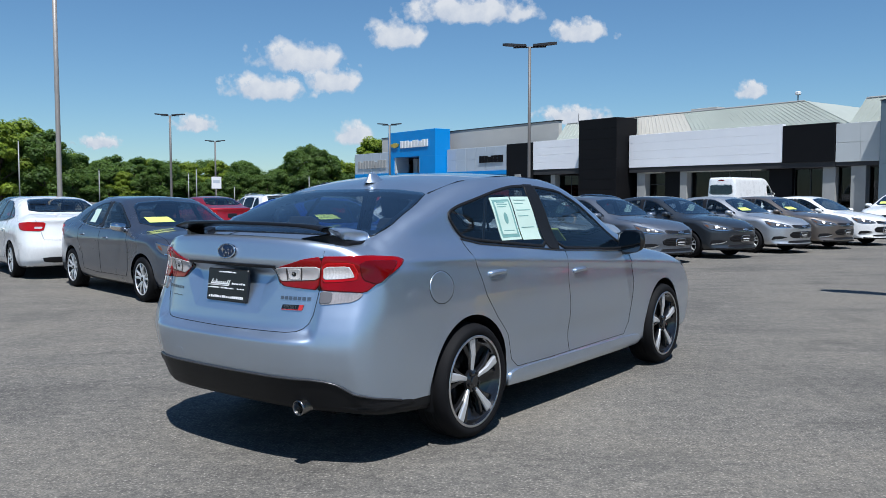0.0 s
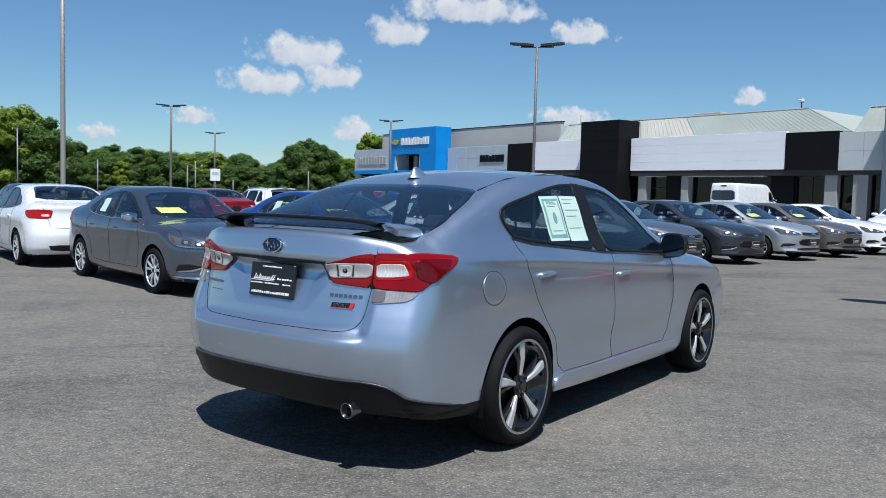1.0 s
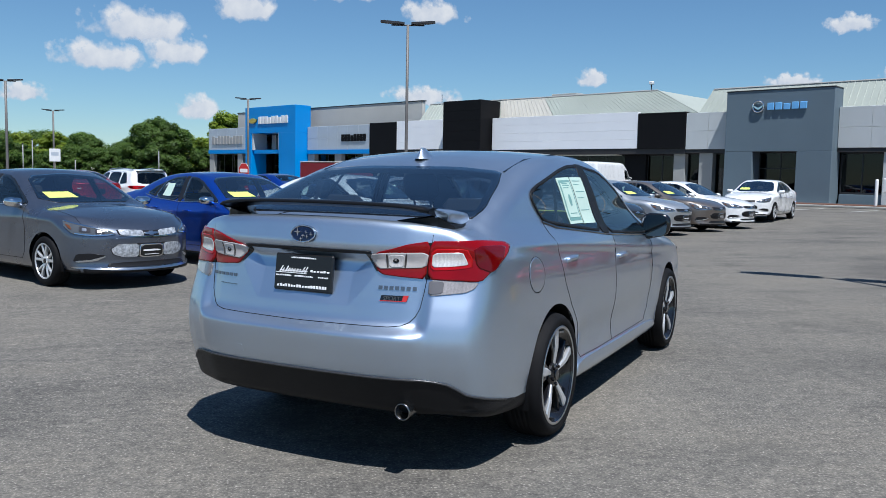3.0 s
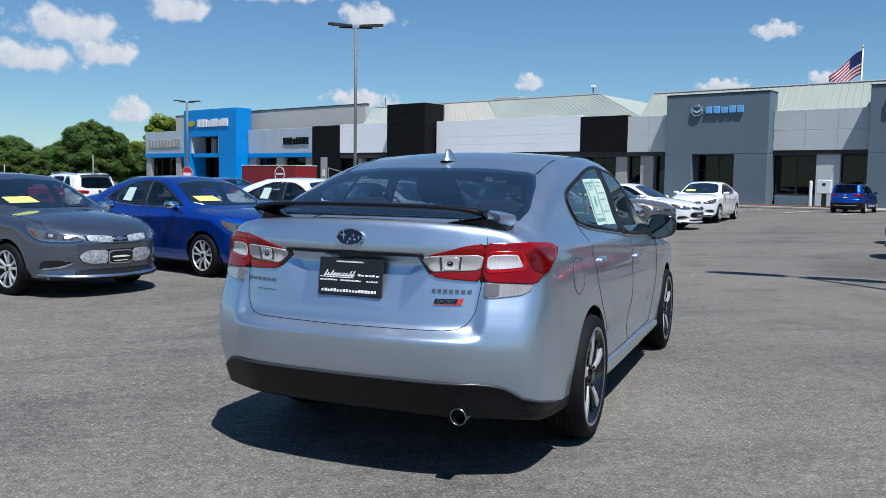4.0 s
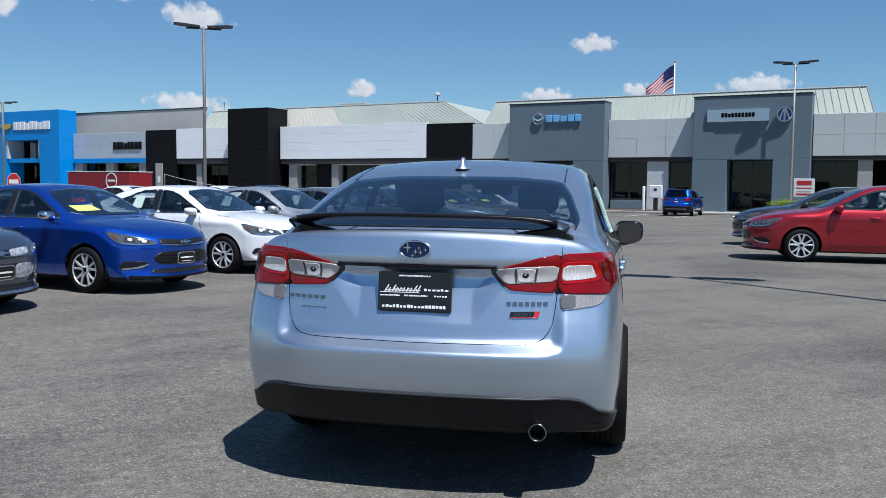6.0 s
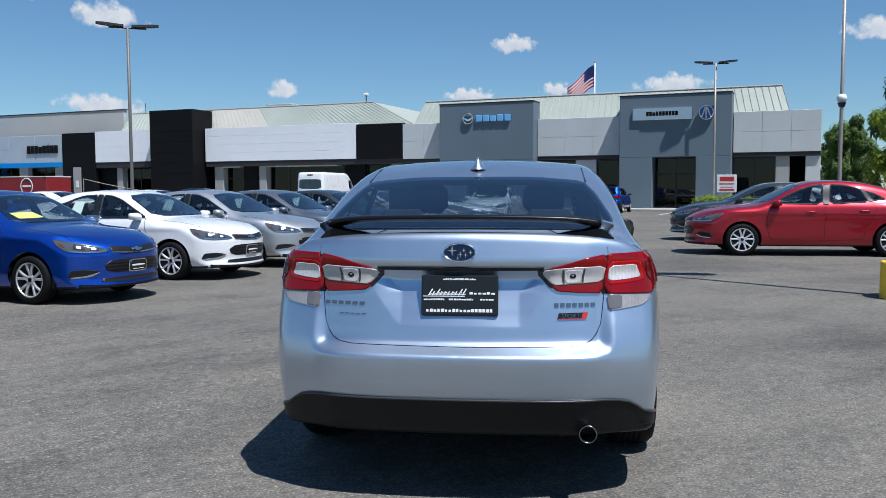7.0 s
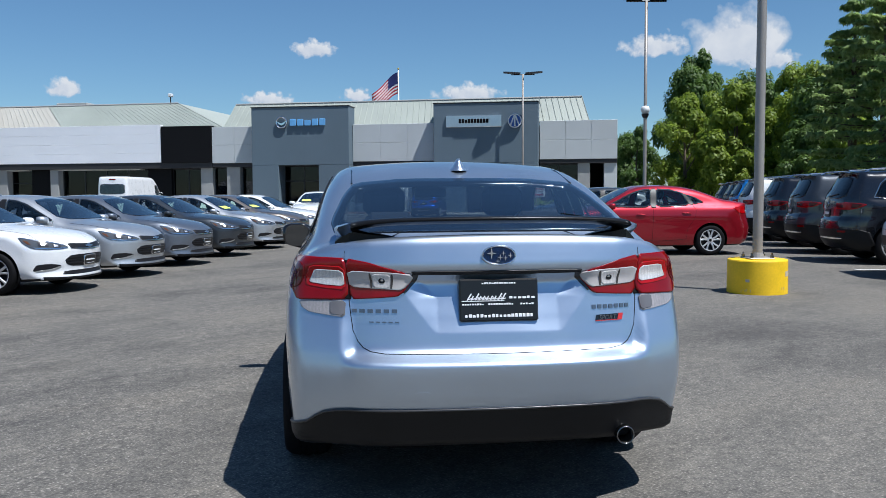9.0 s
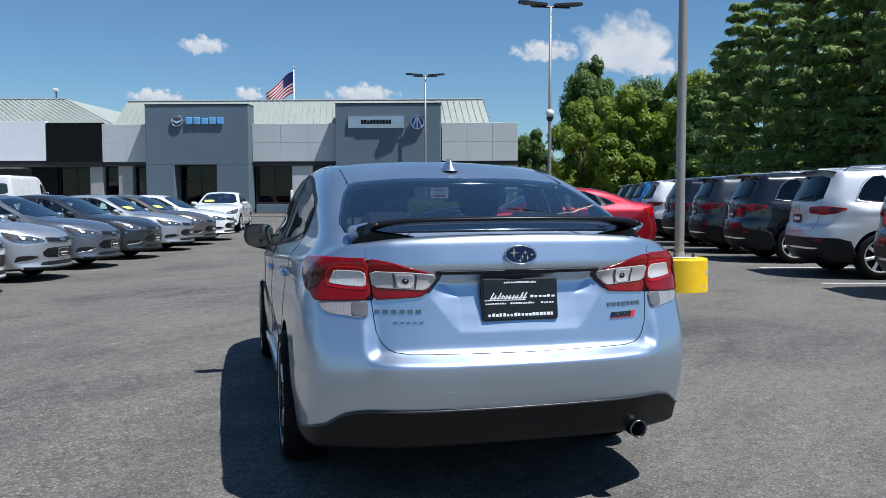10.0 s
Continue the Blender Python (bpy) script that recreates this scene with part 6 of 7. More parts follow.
# ---------------------------------------------------------------- trees
def leaves_geo(rng, centres, radii, count, size, flatten=1.0, up=0.7, out=0.0, slim=0.55):
    """Many small leaf cards on the shells of clumps."""
    k = rng.integers(0, len(centres), count)
    d = rng.normal(size=(count, 3))
    d /= np.linalg.norm(d, axis=1, keepdims=True)
    rad = radii[k] * (0.55 + 0.5 * rng.random(count))
    p = centres[k] + d * rad[:, None] * np.array([1, 1, flatten])
    nrm = d + rng.normal(scale=0.32, size=(count, 3)) + np.array([0, 0, up])
    axis = centres[k] * np.array([1, 1, 0])
    nrm += out * axis / np.maximum(np.linalg.norm(axis, axis=1, keepdims=True), 0.1)
    nrm /= np.linalg.norm(nrm, axis=1, keepdims=True)
    t = np.cross(nrm, rng.normal(size=(count, 3)))
    t /= np.linalg.norm(t, axis=1, keepdims=True)
    b = np.cross(nrm, t)
    s = size * (0.6 + 0.8 * rng.random(count))[:, None]
    q = np.stack([p - t * s, p - b * s * slim + nrm * s * 0.15, p + t * s, p + b * s * slim + nrm * s * 0.15], 1).reshape(-1, 3)
    return q, np.arange(count * 4).reshape(-1, 4)


def fast_mesh(name, v, f, mat, parent):
    me = bpy.data.meshes.new(name)
    me.vertices.add(len(v))
    me.vertices.foreach_set("co", v.astype(np.float32).ravel())
    me.loops.add(f.size)
    me.loops.foreach_set("vertex_index", f.astype(np.int32).ravel())
    me.polygons.add(len(f))
    me.polygons.foreach_set("loop_start", np.arange(len(f), dtype=np.int32) * 4)
    me.update(calc_edges=True)
    me.materials.append(mat)
    ob = new(name, me)
    ob.parent = parent
    return ob


def broad_tree(seed, h, w, mat, count, size):
    """A broad-leaved tree: trunk, limbs and a crown of uneven clumps."""
    rng = np.random.default_rng(seed)
    t = new("tree")
    lean = rng.normal(scale=0.03, size=2) * h
    trunk = [tube([(0, 0, -0.1), (lean[0] * 0.3, lean[1] * 0.3, h * 0.3), (lean[0], lean[1], h * 0.8)], [h * 0.022 + 0.05, h * 0.016 + 0.03, 0.03], 8)]
    n = 58
    cs, rs = [], []
    for i in range(n):
        z = 0.12 + 0.84 * rng.random() ** 0.85
        env = (math.sin(math.pi * min(1, 0.16 + z * 0.86)) ** 0.65) * w * 0.5
        a = rng.random() * 2 * math.pi
        r = env * (0.25 + 0.75 * math.sqrt(rng.random()))
        cs.append((lean[0] * z + r * math.cos(a), lean[1] * z + r * math.sin(a), z * h))
        rs.append(w * (0.075 + 0.085 * rng.random()))
    for c in cs[:12]:
        z0 = max(h * 0.15, c[2] * 0.6)
        trunk.append(tube([(lean[0] * z0 / h, lean[1] * z0 / h, z0), tuple(np.array(c) * np.array([0.5, 0.5, 0]) + np.array([0, 0, (z0 + c[2]) / 2])), c], [0.07 * h / 10, 0.05 * h / 10, 0.015], 5))
    part("trunk", join(*trunk), M_BARK, t, smooth=True)
    v, f = leaves_geo(rng, np.array(cs), np.array(rs), count, size, 0.8)
    fast_mesh("crown", v, f, mat, t)
    return t


def pine_tree(seed, h, w, count, size):
    """A shaggy conifer with layered boughs."""
    rng = np.random.default_rng(seed)
    t = new("pine_tree")
    geo = [tube([(0, 0, -0.1), (0, 0, h * 0.5), (0, 0, h * 0.98)], [0.028 * h, 0.017 * h, 0.02], 8)]
    cs, rs = [], []
    z = 0.08 * h
    while z < h * 0.98:
        k = 1 - z / h
        reach = w * 0.5 * (k ** 0.75) * (0.85 + 0.3 * rng.random()) + 0.3
        m = 5 if k > 0.25 else 4
        a0 = rng.random() * 6.28
        for i in range(m):
            a = a0 + 6.283 * i / m + rng.normal(scale=0.25)
            l = reach * (0.7 + 0.45 * rng.random())
            tip = (l * math.cos(a), l * math.sin(a), z + l * (0.12 * rng.random() - 0.02))
            geo.append(tube([(0, 0, z), (tip[0] * 0.6, tip[1] * 0.6, z + 0.02 * l), tip], [0.05, 0.035, 0.01], 4, False))
            for q in (0.3, 0.5, 0.7, 0.88, 1.0):
                cs.append((tip[0] * q, tip[1] * q, z + (tip[2] - z) * q + 0.1))
                rs.append((0.32 + 0.36 * rng.random()) * (0.55 + 0.6 * (1 - q)) * (0.6 + w * 0.07))
        z += h * (0.042 + 0.02 * rng.random())
    part("trunk", join(*geo), M_BARK, t, smooth=True)
    v, f = leaves_geo(rng, np.array(cs), np.array(rs), count, size, 0.36, 1.1, 0.25, 0.32)
    fast_mesh("crown", v, f, M_NEEDLE, t)
    return t


def put(proto, used, x, y, s, turn, label, cat, group):
    m = pose(x, y, fall_xy(x, y), 0, 0, turn) @ Matrix.Diagonal((s[0], s[0], s[1], 1))
    if proto not in used:
        used.append(proto)
        proto.matrix_world = m
        ob = proto
    else:
        ob = copy_thing(proto, pose(x, y, fall_xy(x, y), 0, 0, turn))
        ob.scale = (s[0], s[0], s[1])
    return tagged(ob, label, cat, group)


used = []
T_A = broad_tree(11, 10.0, 8.0, M_LEAF, 21000, 0.165)
T_B = broad_tree(12, 10.0, 7.0, M_LEAFBRIGHT, 21000, 0.165)
T_C = broad_tree(13, 10.0, 9.0, M_LEAF, 23000, 0.165)
P_A = pine_tree(14, 15.0, 9.5, 17000, 0.25)
P_B = pine_tree(15, 15.0, 8.0, 15500, 0.25)
rnd = random.Random(21)
# far tree line past the end of the lot
for row, (dist, hh) in enumerate(((122, 0.56), (133, 0.70), (148, 0.82))):
    for i in range(17):
        az = radians(-31 + 1.75 * i + rnd.uniform(-0.6, 0.6) + row * 0.5)
        d = dist + rnd.uniform(-4, 4)
        k = hh * rnd.uniform(0.78, 1.18) * (1.0 if math.degrees(az) < -20 else 0.85)
        put(rnd.choice((T_A, T_A, T_B, T_C)), used, d * math.sin(az), d * math.cos(az), (k * 1.35, k), rnd.uniform(0, 360), "leafy green tree in the far tree line", "tree", "far tree line")
for az, d, k in ((-29.5, 112, 1.02), (-28.0, 116, 1.08), (-27.0, 113, 0.95), (-11.0, 120, 0.86), (-9.9, 119, 0.80), (-6.5, 128, 1.01), (-5.6, 131, 0.98)):
    put(T_B if k > 1 else T_A, used, d * math.sin(radians(az)), d * math.cos(radians(az)), (k * 1.1, k), rnd.uniform(0, 360), "tall leafy green tree in the far tree line", "tree", "far tree line")
# trees on the verge at the side of the lot
for a, b, kind, k, kz in ((92.6, 8.4, T_A, 1.0, 1.66), (95.5, 10.0, T_C, 0.85, 1.45), (70, 4.6, T_B, 0.72, 0.93), (67.4, 8.0, T_B, 0.85, 1.0), (103, 2.6, T_A, 0.7, 0.95), (110, 1.6, T_C, 0.7, 0.9), (76.8, 11.8, T_C, 0.85, 1.18), (72.5, 13.4, T_B, 0.8, 1.18), (66.2, 13.4, T_B, 0.75, 1.1), (91.5, 15.0, T_A, 1.0, 1.15), (80, 8.2, T_B, 0.8, 1.05),
                       (48.4, 11.0, P_A, 0.72, 0.83), (44.0, 11.2, P_B, 0.80, 0.92), (39.7, 11.8, P_A, 0.80, 0.93), (36, 12.6, P_B, 0.85, 0.95), (32, 13.2, P_A, 0.80, 0.95), (27.5, 12.5, P_B, 0.9, 1.0), (23, 13.5, P_A, 0.9, 1.0), (18, 13, P_B, 0.9, 1.0),
                       (61.3, 15.8, T_C, 0.95, 1.22), (56.4, 18.2, P_B, 1.0, 0.98), (51.5, 19.3, P_A, 1.0, 0.98), (43, 20, P_B, 1.1, 1.1), (35, 20, P_A, 1.1, 1.1), (55, 12.6, T_B, 0.6, 0.62), (60, 11.8, T_A, 0.6, 0.66), (47, 18.5, T_B, 1.0, 1.05), (40.5, 18.5, T_B, 1.1, 1.15), (33.5, 18.2, T_B, 1.1, 1.15), (27, 18.5, T_B, 1.2, 1.15)):
    m = plan(a, b)
    put(kind, used, m.translation.x, m.translation.y, (k, kz), rnd.uniform(0, 360), "tall shaggy dark green pine on the verge" if kind in (P_A, P_B) else "leafy broad green tree on the verge", "tree", "trees on the verge")
for a, b, s in ((50.2, -7.7, 1.15), (50.2, -6.6, 1.2), (50.2, -5.6, 1.1)):
    rng = np.random.default_rng(int(a * 10))
    sh_ = new("shrub")
    cs = np.array([(rng.normal(scale=0.35), rng.normal(scale=0.3), 0.35 + 0.25 * rng.random()) for _ in range(10)]) * s
    v, f = leaves_geo(rng, cs, np.full(10, 0.35 * s), 1500, 0.06)
    part("stem", tube([(0, 0, 0), (0.05, 0, 0.5)], [0.04, 0.015], 6), M_BARK, sh_)
    fast_mesh("foliage", v, f, M_LEAFBRIGHT, sh_)
    sh_.matrix_world = plan(a, b)
    tagged(sh_, "low clipped green shrub by the showroom walk", "shrub")


# ---------------------------------------------------------------- clouds, far off
def cloud_mat(seed, w, h):
    m, nt, b = nodes_of("cloud")
    nt.nodes.remove(b)
    tc = nt.nodes.new("ShaderNodeTexCoord")
    sep = nt.nodes.new("ShaderNodeSeparateXYZ")
    nt.links.new(tc.outputs["Object"], sep.inputs[0])

    def mth(op, a, b_=None):
        n = nt.nodes.new("ShaderNodeMath")
        n.operation = op
        for s, v in ((n.inputs[0], a), (n.inputs[1], b_)):
            if v is None:
                continue
            if hasattr(v, "is_output"):
                nt.links.new(v, s)
            else:
                s.default_value = v
        return n.outputs[0]
    mp = nt.nodes.new("ShaderNodeMapping")
    mp.inputs["Location"].default_value = (seed * 7.3, seed * 3.1, 0)
    nt.links.new(tc.outputs["Object"], mp.inputs[0])
    tex = nt.nodes.new("ShaderNodeTexNoise")
    tex.inputs["Scale"].default_value, tex.inputs["Detail"].default_value, tex.inputs["Roughness"].default_value = 2.6 / h, 6, 0.52
    nt.links.new(mp.outputs[0], tex.inputs["Vector"])
    x = mth("DIVIDE", sep.outputs[0], w * 0.5)
    y0 = mth("DIVIDE", mth("ADD", sep.outputs[1], h * 0.18), h * 0.5)
    low = mth("MULTIPLY", mth("MINIMUM", y0, 0.0), 1.9)
    y = mth("ADD", mth("MAXIMUM", y0, 0.0), low)
    r = mth("SQRT", mth("ADD", mth("MULTIPLY", x, x), mth("MULTIPLY", y, y)))
    dens = mth("ADD", mth("SUBTRACT", 0.80, r), mth("MULTIPLY", mth("SUBTRACT", tex.outputs["Fac"], 0.5), 1.5))
    alpha = ramp(nt, dens, [(0.02, (0, 0, 0)), (0.14, (0.35,) * 3), (0.34, (0.96,) * 3)])
    # sunlit top and shaded underside painted into the card's own glow
    painted_shade = ramp(nt, mth("ADD", mth("MULTIPLY", tex.outputs["Fac"], 0.7), mth("MULTIPLY", y0, 0.28)), [(0.18, (0.60, 0.65, 0.73)), (0.50, (0.88, 0.875, 0.86))])
    em, trn, mx = nt.nodes.new("ShaderNodeEmission"), nt.nodes.new("ShaderNodeBsdfTransparent"), nt.nodes.new("ShaderNodeMixShader")
    nt.links.new(painted_shade, em.inputs["Color"])
    em.inputs["Strength"].default_value = 0.66
    nt.links.new(alpha, mx.inputs[0])
    nt.links.new(trn.outputs[0], mx.inputs[1])
    nt.links.new(em.outputs[0], mx.inputs[2])
    nt.links.new(mx.outputs[0], nt.nodes["Material Output"].inputs["Surface"])
    return m


CLOUDS = [(-11.3, 9.6, 5.8, 2.2), (-13.5, 7.5, 5.4, 1.8), (-9.2, 8.1, 3.9, 1.8), (-4.9, 11.2, 3.6, 2.1), (0.1, 12.7, 8.9, 1.9), (7.5, 11.2, 3.9, 1.6), (7.1, 5.7, 4.6, 1.3), (18.4, 7.0, 2.0, 1.2), (-7.7, 4.6, 2.5, 1.7), (-18.0, 5.0, 2.7, 1.2), (-23.9, 3.6, 2.5, 0.9), (61.6, 10.6, 5.4, 3.6), (56.6, 9.9, 4.0, 1.4), (63.4, 8.6, 3.7, 1.2), (33.8, 9.9, 2.9, 1.1), (44.2, 7.1, 4.1, 1.2), (30.8, 6.6, 3.2, 0.9), (36.7, 6.9, 1.9, 0.9)]
for i, (az, el, w, h) in enumerate(CLOUDS):
    d = 3200 + 40 * i
    w, h = d * radians(w) * 1.42, d * radians(h) * 1.75
    p = Vector((math.sin(radians(az)) * math.cos(radians(el)), math.cos(radians(az)) * math.cos(radians(el)), math.sin(radians(el)))) * d
    ob = mesh_ob("cloud", [(-w / 2, -h / 2, 0), (w / 2, -h / 2, 0), (w / 2, h / 2, 0), (-w / 2, h / 2, 0)], [(0, 1, 2, 3)], cloud_mat(i, w, h))
    ob.matrix_world = look(p, p * 2)
    tagged(ob, "small white fair-weather cloud far away", "cloud", "clouds", "structure")

SUV = dict(SEDAN)
SUV.update(
    tint=M_PRIVACY, glass=M_PRIVACY,
    chrome=[([(-0.36, 1.185), (0.18, 1.13), (1.15, 1.108), (2.26, 1.13)], "side"), ([(-0.36, 1.185), (-0.24, 1.43), (-0.07, 1.575), (0.2, 1.585), (1.1, 1.585), (1.5, 1.555)], "side")],
    tail_dark=0.42, dark_below=0.34,
    base=2.79, tyre=0.352, tyre_w=0.235, rim=0.245, track=0.905, arch=0.40, core=(-0.30, 2.95, 0.75), inner=(0.6, 1.3), middle=1.0, belt=1.12, crown=0.05, flare=0.015, crease=(1.03, 0.014), k_rear=0.06, k_top=0.10,
    top=[(-1.2, 1.60), (-0.80, 1.645), (-0.4, 1.675), (0.4, 1.70), (1.0, 1.70), (1.4, 1.675), (1.65, 1.60), (1.95, 1.42), (2.3, 1.22), (2.5, 1.13), (2.9, 1.08), (3.3, 0.99), (3.55, 0.88), (3.8, 0.75)],
    rear=[(0.10, -0.70), (0.30, -0.86), (0.45, -0.95), (0.62, -0.97), (0.78, -0.95), (0.84, -0.91), (1.10, -0.89), (1.20, -0.86), (1.40, -0.745), (1.58, -0.645), (1.66, -0.60), (1.8, -0.54)],
    front=[(0.10, 3.40), (0.25, 3.56), (0.45, 3.68), (0.65, 3.70), (0.85, 3.67), (0.95, 3.60), (1.8, 3.4)],
    wide=[(0.10, 0.78), (0.25, 0.83), (0.35, 0.885), (0.60, 0.905), (0.85, 0.915), (1.0, 0.905), (1.10, 0.875), (1.16, 0.84), (1.35, 0.78), (1.55, 0.70), (1.70, 0.62)],
    gplan=[(-1.1, 0.94), (-0.6, 0.965), (0.0, 0.985), (0.6, 1.0), (1.2, 1.0), (1.8, 0.98), (2.3, 0.94), (3.7, 0.85)],
    under=[(-1.1, 0.34), (-0.9, 0.28), (-0.5, 0.24), (0.3, 0.22), (2.4, 0.22), (3.0, 0.23), (3.5, 0.26)],
    side_glass=[[(1.22, 1.12), (2.05, 1.125), (2.28, 1.14), (2.02, 1.28), (1.72, 1.45), (1.50, 1.54), (1.18, 1.565)],
                [(0.28, 1.135), (1.12, 1.12), (1.08, 1.57), (0.22, 1.57)],
                [(-0.34, 1.195), (0.18, 1.14), (0.12, 1.565), (-0.06, 1.555), (-0.22, 1.42)]],
    rear_glass=[(-0.62, 1.165), (0.62, 1.165), (0.53, 1.52), (0.30, 1.56), (-0.30, 1.56), (-0.53, 1.52)],
    wind_glass=[(-0.70, 1.16), (0.70, 1.16), (0.56, 1.55), (0.0, 1.60), (-0.56, 1.55)],
    seat_x=1.25, seat_z=0.55, dash_x=1.95, mirror=(2.08, 0.86, 1.17), mirror_in=(1.70, 1.46), handles=[(0.42, 1.02), (1.42, 1.0)],
    patches=[
        ("head_lamp", [(22, 0.82), (40, 0.88), (52, 0.91), (50, 0.84), (34, 0.77), (22, 0.76)], "head", M_HEADLENS, 0.006),
        ("grille", [(-0.46, 0.86), (0.46, 0.86), (0.46, 0.74), (-0.46, 0.74)], "front", M_GLOSSBLACK, 0.005),
        ("lower_intake", [(-0.6, 0.56), (0.6, 0.56), (0.5, 0.36), (-0.5, 0.36)], "front", M_TRIM, 0.005),
        ("tail_lamp", [(26, 1.085), (45, 1.10), (64, 1.075), (66, 1.055), (56, 0.985), (45, 0.965), (27, 0.985)], "tail", M_BRIGHTRED, 0.008),
        ("tail_lamp_core", [(27, 1.055), (40.5, 1.06), (40.5, 1.00), (28, 1.005)], "tail", M_DARKRED, 0.011),
        ("tail_lamp_tip", [(51, 1.085), (62, 1.068), (56, 1.00), (50, 0.995)], "tail", M_DARKRED, 0.011),
        ("rear_plate", [(-0.16, 0.97), (0.16, 0.97), (0.16, 0.83), (-0.16, 0.83)], "rear", M_PLATE, 0.012),
        ("plate_lettering", [(-0.12, 0.925), (0.12, 0.925), (0.12, 0.875), (-0.12, 0.875)], "rear", M_LETTER, 0.015),
        ("badge", [(0.055 * math.cos(a), 1.06 + 0.055 * math.sin(a)) for a in np.linspace(0, 2 * np.pi, 14, endpoint=False)], "rear", M_CHROME, 0.014),
        ("rear_valance", [(-68, 0.62), (0, 0.62), (68, 0.62), (76, 0.30), (0, 0.29), (-76, 0.30)], "tailwide", M_VALANCE, 0.006),
        ("bumper_trim", [(-0.66, 0.47), (0.66, 0.47), (0.60, 0.44), (-0.60, 0.44)], "rear", M_CHROME, 0.012),
        ("rear_reflector", [(36, 0.60), (46, 0.60), (46, 0.565), (36, 0.565)], "tail", M_REDLENS, 0.012),
    ],
    seams=[
        ([(-41, 1.14), (-39, 0.86), (-34, 0.72), (0, 0.70), (34, 0.72), (39, 0.86), (41, 1.14)], "tail", False),
        ([(0.28, 1.12), (0.30, 0.80), (0.50, 0.55), (0.54, 0.38), (1.2, 0.36)], "side", False),
        ([(1.18, 1.10), (1.20, 0.36)], "side", False),
        ([(1.20, 0.36), (2.16, 0.37), (2.26, 0.50), (2.30, 0.80), (2.28, 1.12)], "side", False),
    ],
)
VAN = dict(SUV)
VAN.update(
    tint=M_GLASS, glass=M_GLASS,
    chrome=[], tail_dark=0.30, dark_below=0.245,
    base=3.75, core=(-0.4, 4.0, 0.9), inner=(0.8, 2.6), middle=2.0, belt=1.35, crown=0.03, k_top=0.12, tyre=0.345, arch=0.40, track=0.98,
    top=[(-1.4, 2.45), (-0.9, 2.50), (0.0, 2.53), (2.4, 2.53), (2.8, 2.48), (3.1, 2.30), (3.6, 1.85), (4.0, 1.45), (4.2, 1.32), (4.5, 1.22), (4.8, 1.0)],
    rear=[(0.10, -0.95), (0.4, -1.05), (0.9, -1.08), (1.8, -1.05), (2.6, -0.96)],
    front=[(0.10, 4.45), (0.35, 4.62), (0.7, 4.70), (1.0, 4.66), (1.2, 4.5), (2.5, 4.2)],
    wide=[(0.10, 0.90), (0.3, 0.97), (0.7, 1.0), (1.2, 1.0), (1.4, 0.985), (2.0, 0.93), (2.6, 0.86)],
    plan=[(-1.2, 0.97), (-0.6, 0.99), (0, 1.0), (3.2, 1.0), (4.0, 0.96), (4.7, 0.88)],
    gplan=[(-1.2, 0.96), (-0.6, 0.99), (0, 1.0), (2.8, 1.0), (3.6, 0.94), (4.7, 0.80)],
    rear_corner=[(0, 0), (0.6, 0.01), (0.8, 0.04), (0.9, 0.10), (0.97, 0.25), (1.1, 0.6)],
    front_corner=[(0, 0), (0.4, 0.06), (0.7, 0.2), (0.85, 0.36), (1.0, 0.7)],
    under=[(-1.2, 0.36), (0, 0.28), (4.0, 0.28), (4.7, 0.33)],
    side_glass=[[(2.85, 1.40), (3.75, 1.42), (3.45, 1.78), (3.2, 2.02), (2.85, 2.05)]],
    rear_glass=[(-0.78, 1.45), (0.78, 1.45), (0.74, 2.05), (-0.74, 2.05)], wind_glass=[(-0.78, 1.50), (0.78, 1.50), (0.70, 2.10), (-0.70, 2.10)],
    seat_x=2.7, seat_z=0.8, dash_x=3.3, mirror=(3.5, 0.96, 1.5), mirror_in=(3.0, 2.0), handles=[(2.75, 1.15)],
    patches=[("tail_lamp", [(0.86, 1.25), (0.93, 1.25), (0.93, 0.85), (0.86, 0.85)], "rear2", M_REDLENS, 0.008), ("head_lamp", [(24, 1.02), (40, 1.12), (40, 0.95), (24, 0.90)], "head", M_HEADLENS, 0.006), ("grille", [(-0.5, 0.95), (0.5, 0.95), (0.5, 0.72), (-0.5, 0.72)], "front", M_TRIM, 0.005),
             ("roof_vent_cover", [(-0.2, 2.28), (0.2, 2.28), (0.2, 2.36), (-0.2, 2.36)], "rear", M_DARKRED, 0.01)],
    seams=[([(2.75, 1.35), (2.75, 0.5)], "side", False), ([(0.0, 2.4), (0.0, 0.6)], "rear", False)],
)

# ---------------------------------------------------------------- the silver sedan in front
hero, hsh, hbody = build_car("sedan_car", SILVER_SEDAN, M_SILVER, "split", True)
hero.matrix_world = pose(-0.655, 5.122, 0, 0, 0, 54.56) @ Matrix.Diagonal((1, 1, 1.02, 1))
tagged(hero, "silver metallic sedan with black spoiler and split-spoke alloy wheels", "car")


def wing_section(y, x0, x1, z, thick, k=1.0):
    """A thin aerofoil outline across the car at y."""
    out = []
    for t in np.linspace(0, 1, 9):
        out.append((x0 + (x1 - x0) * t, y, z + thick * k * math.sin(math.pi * t ** 0.7) * 0.7 + 0.02 * (1 - t)))
    for t in np.linspace(1, 0, 9)[1:-1]:
        out.append((x0 + (x1 - x0) * t, y, z - thick * 0.3 * math.sin(math.pi * t) + 0.02 * (1 - t)))
    return out


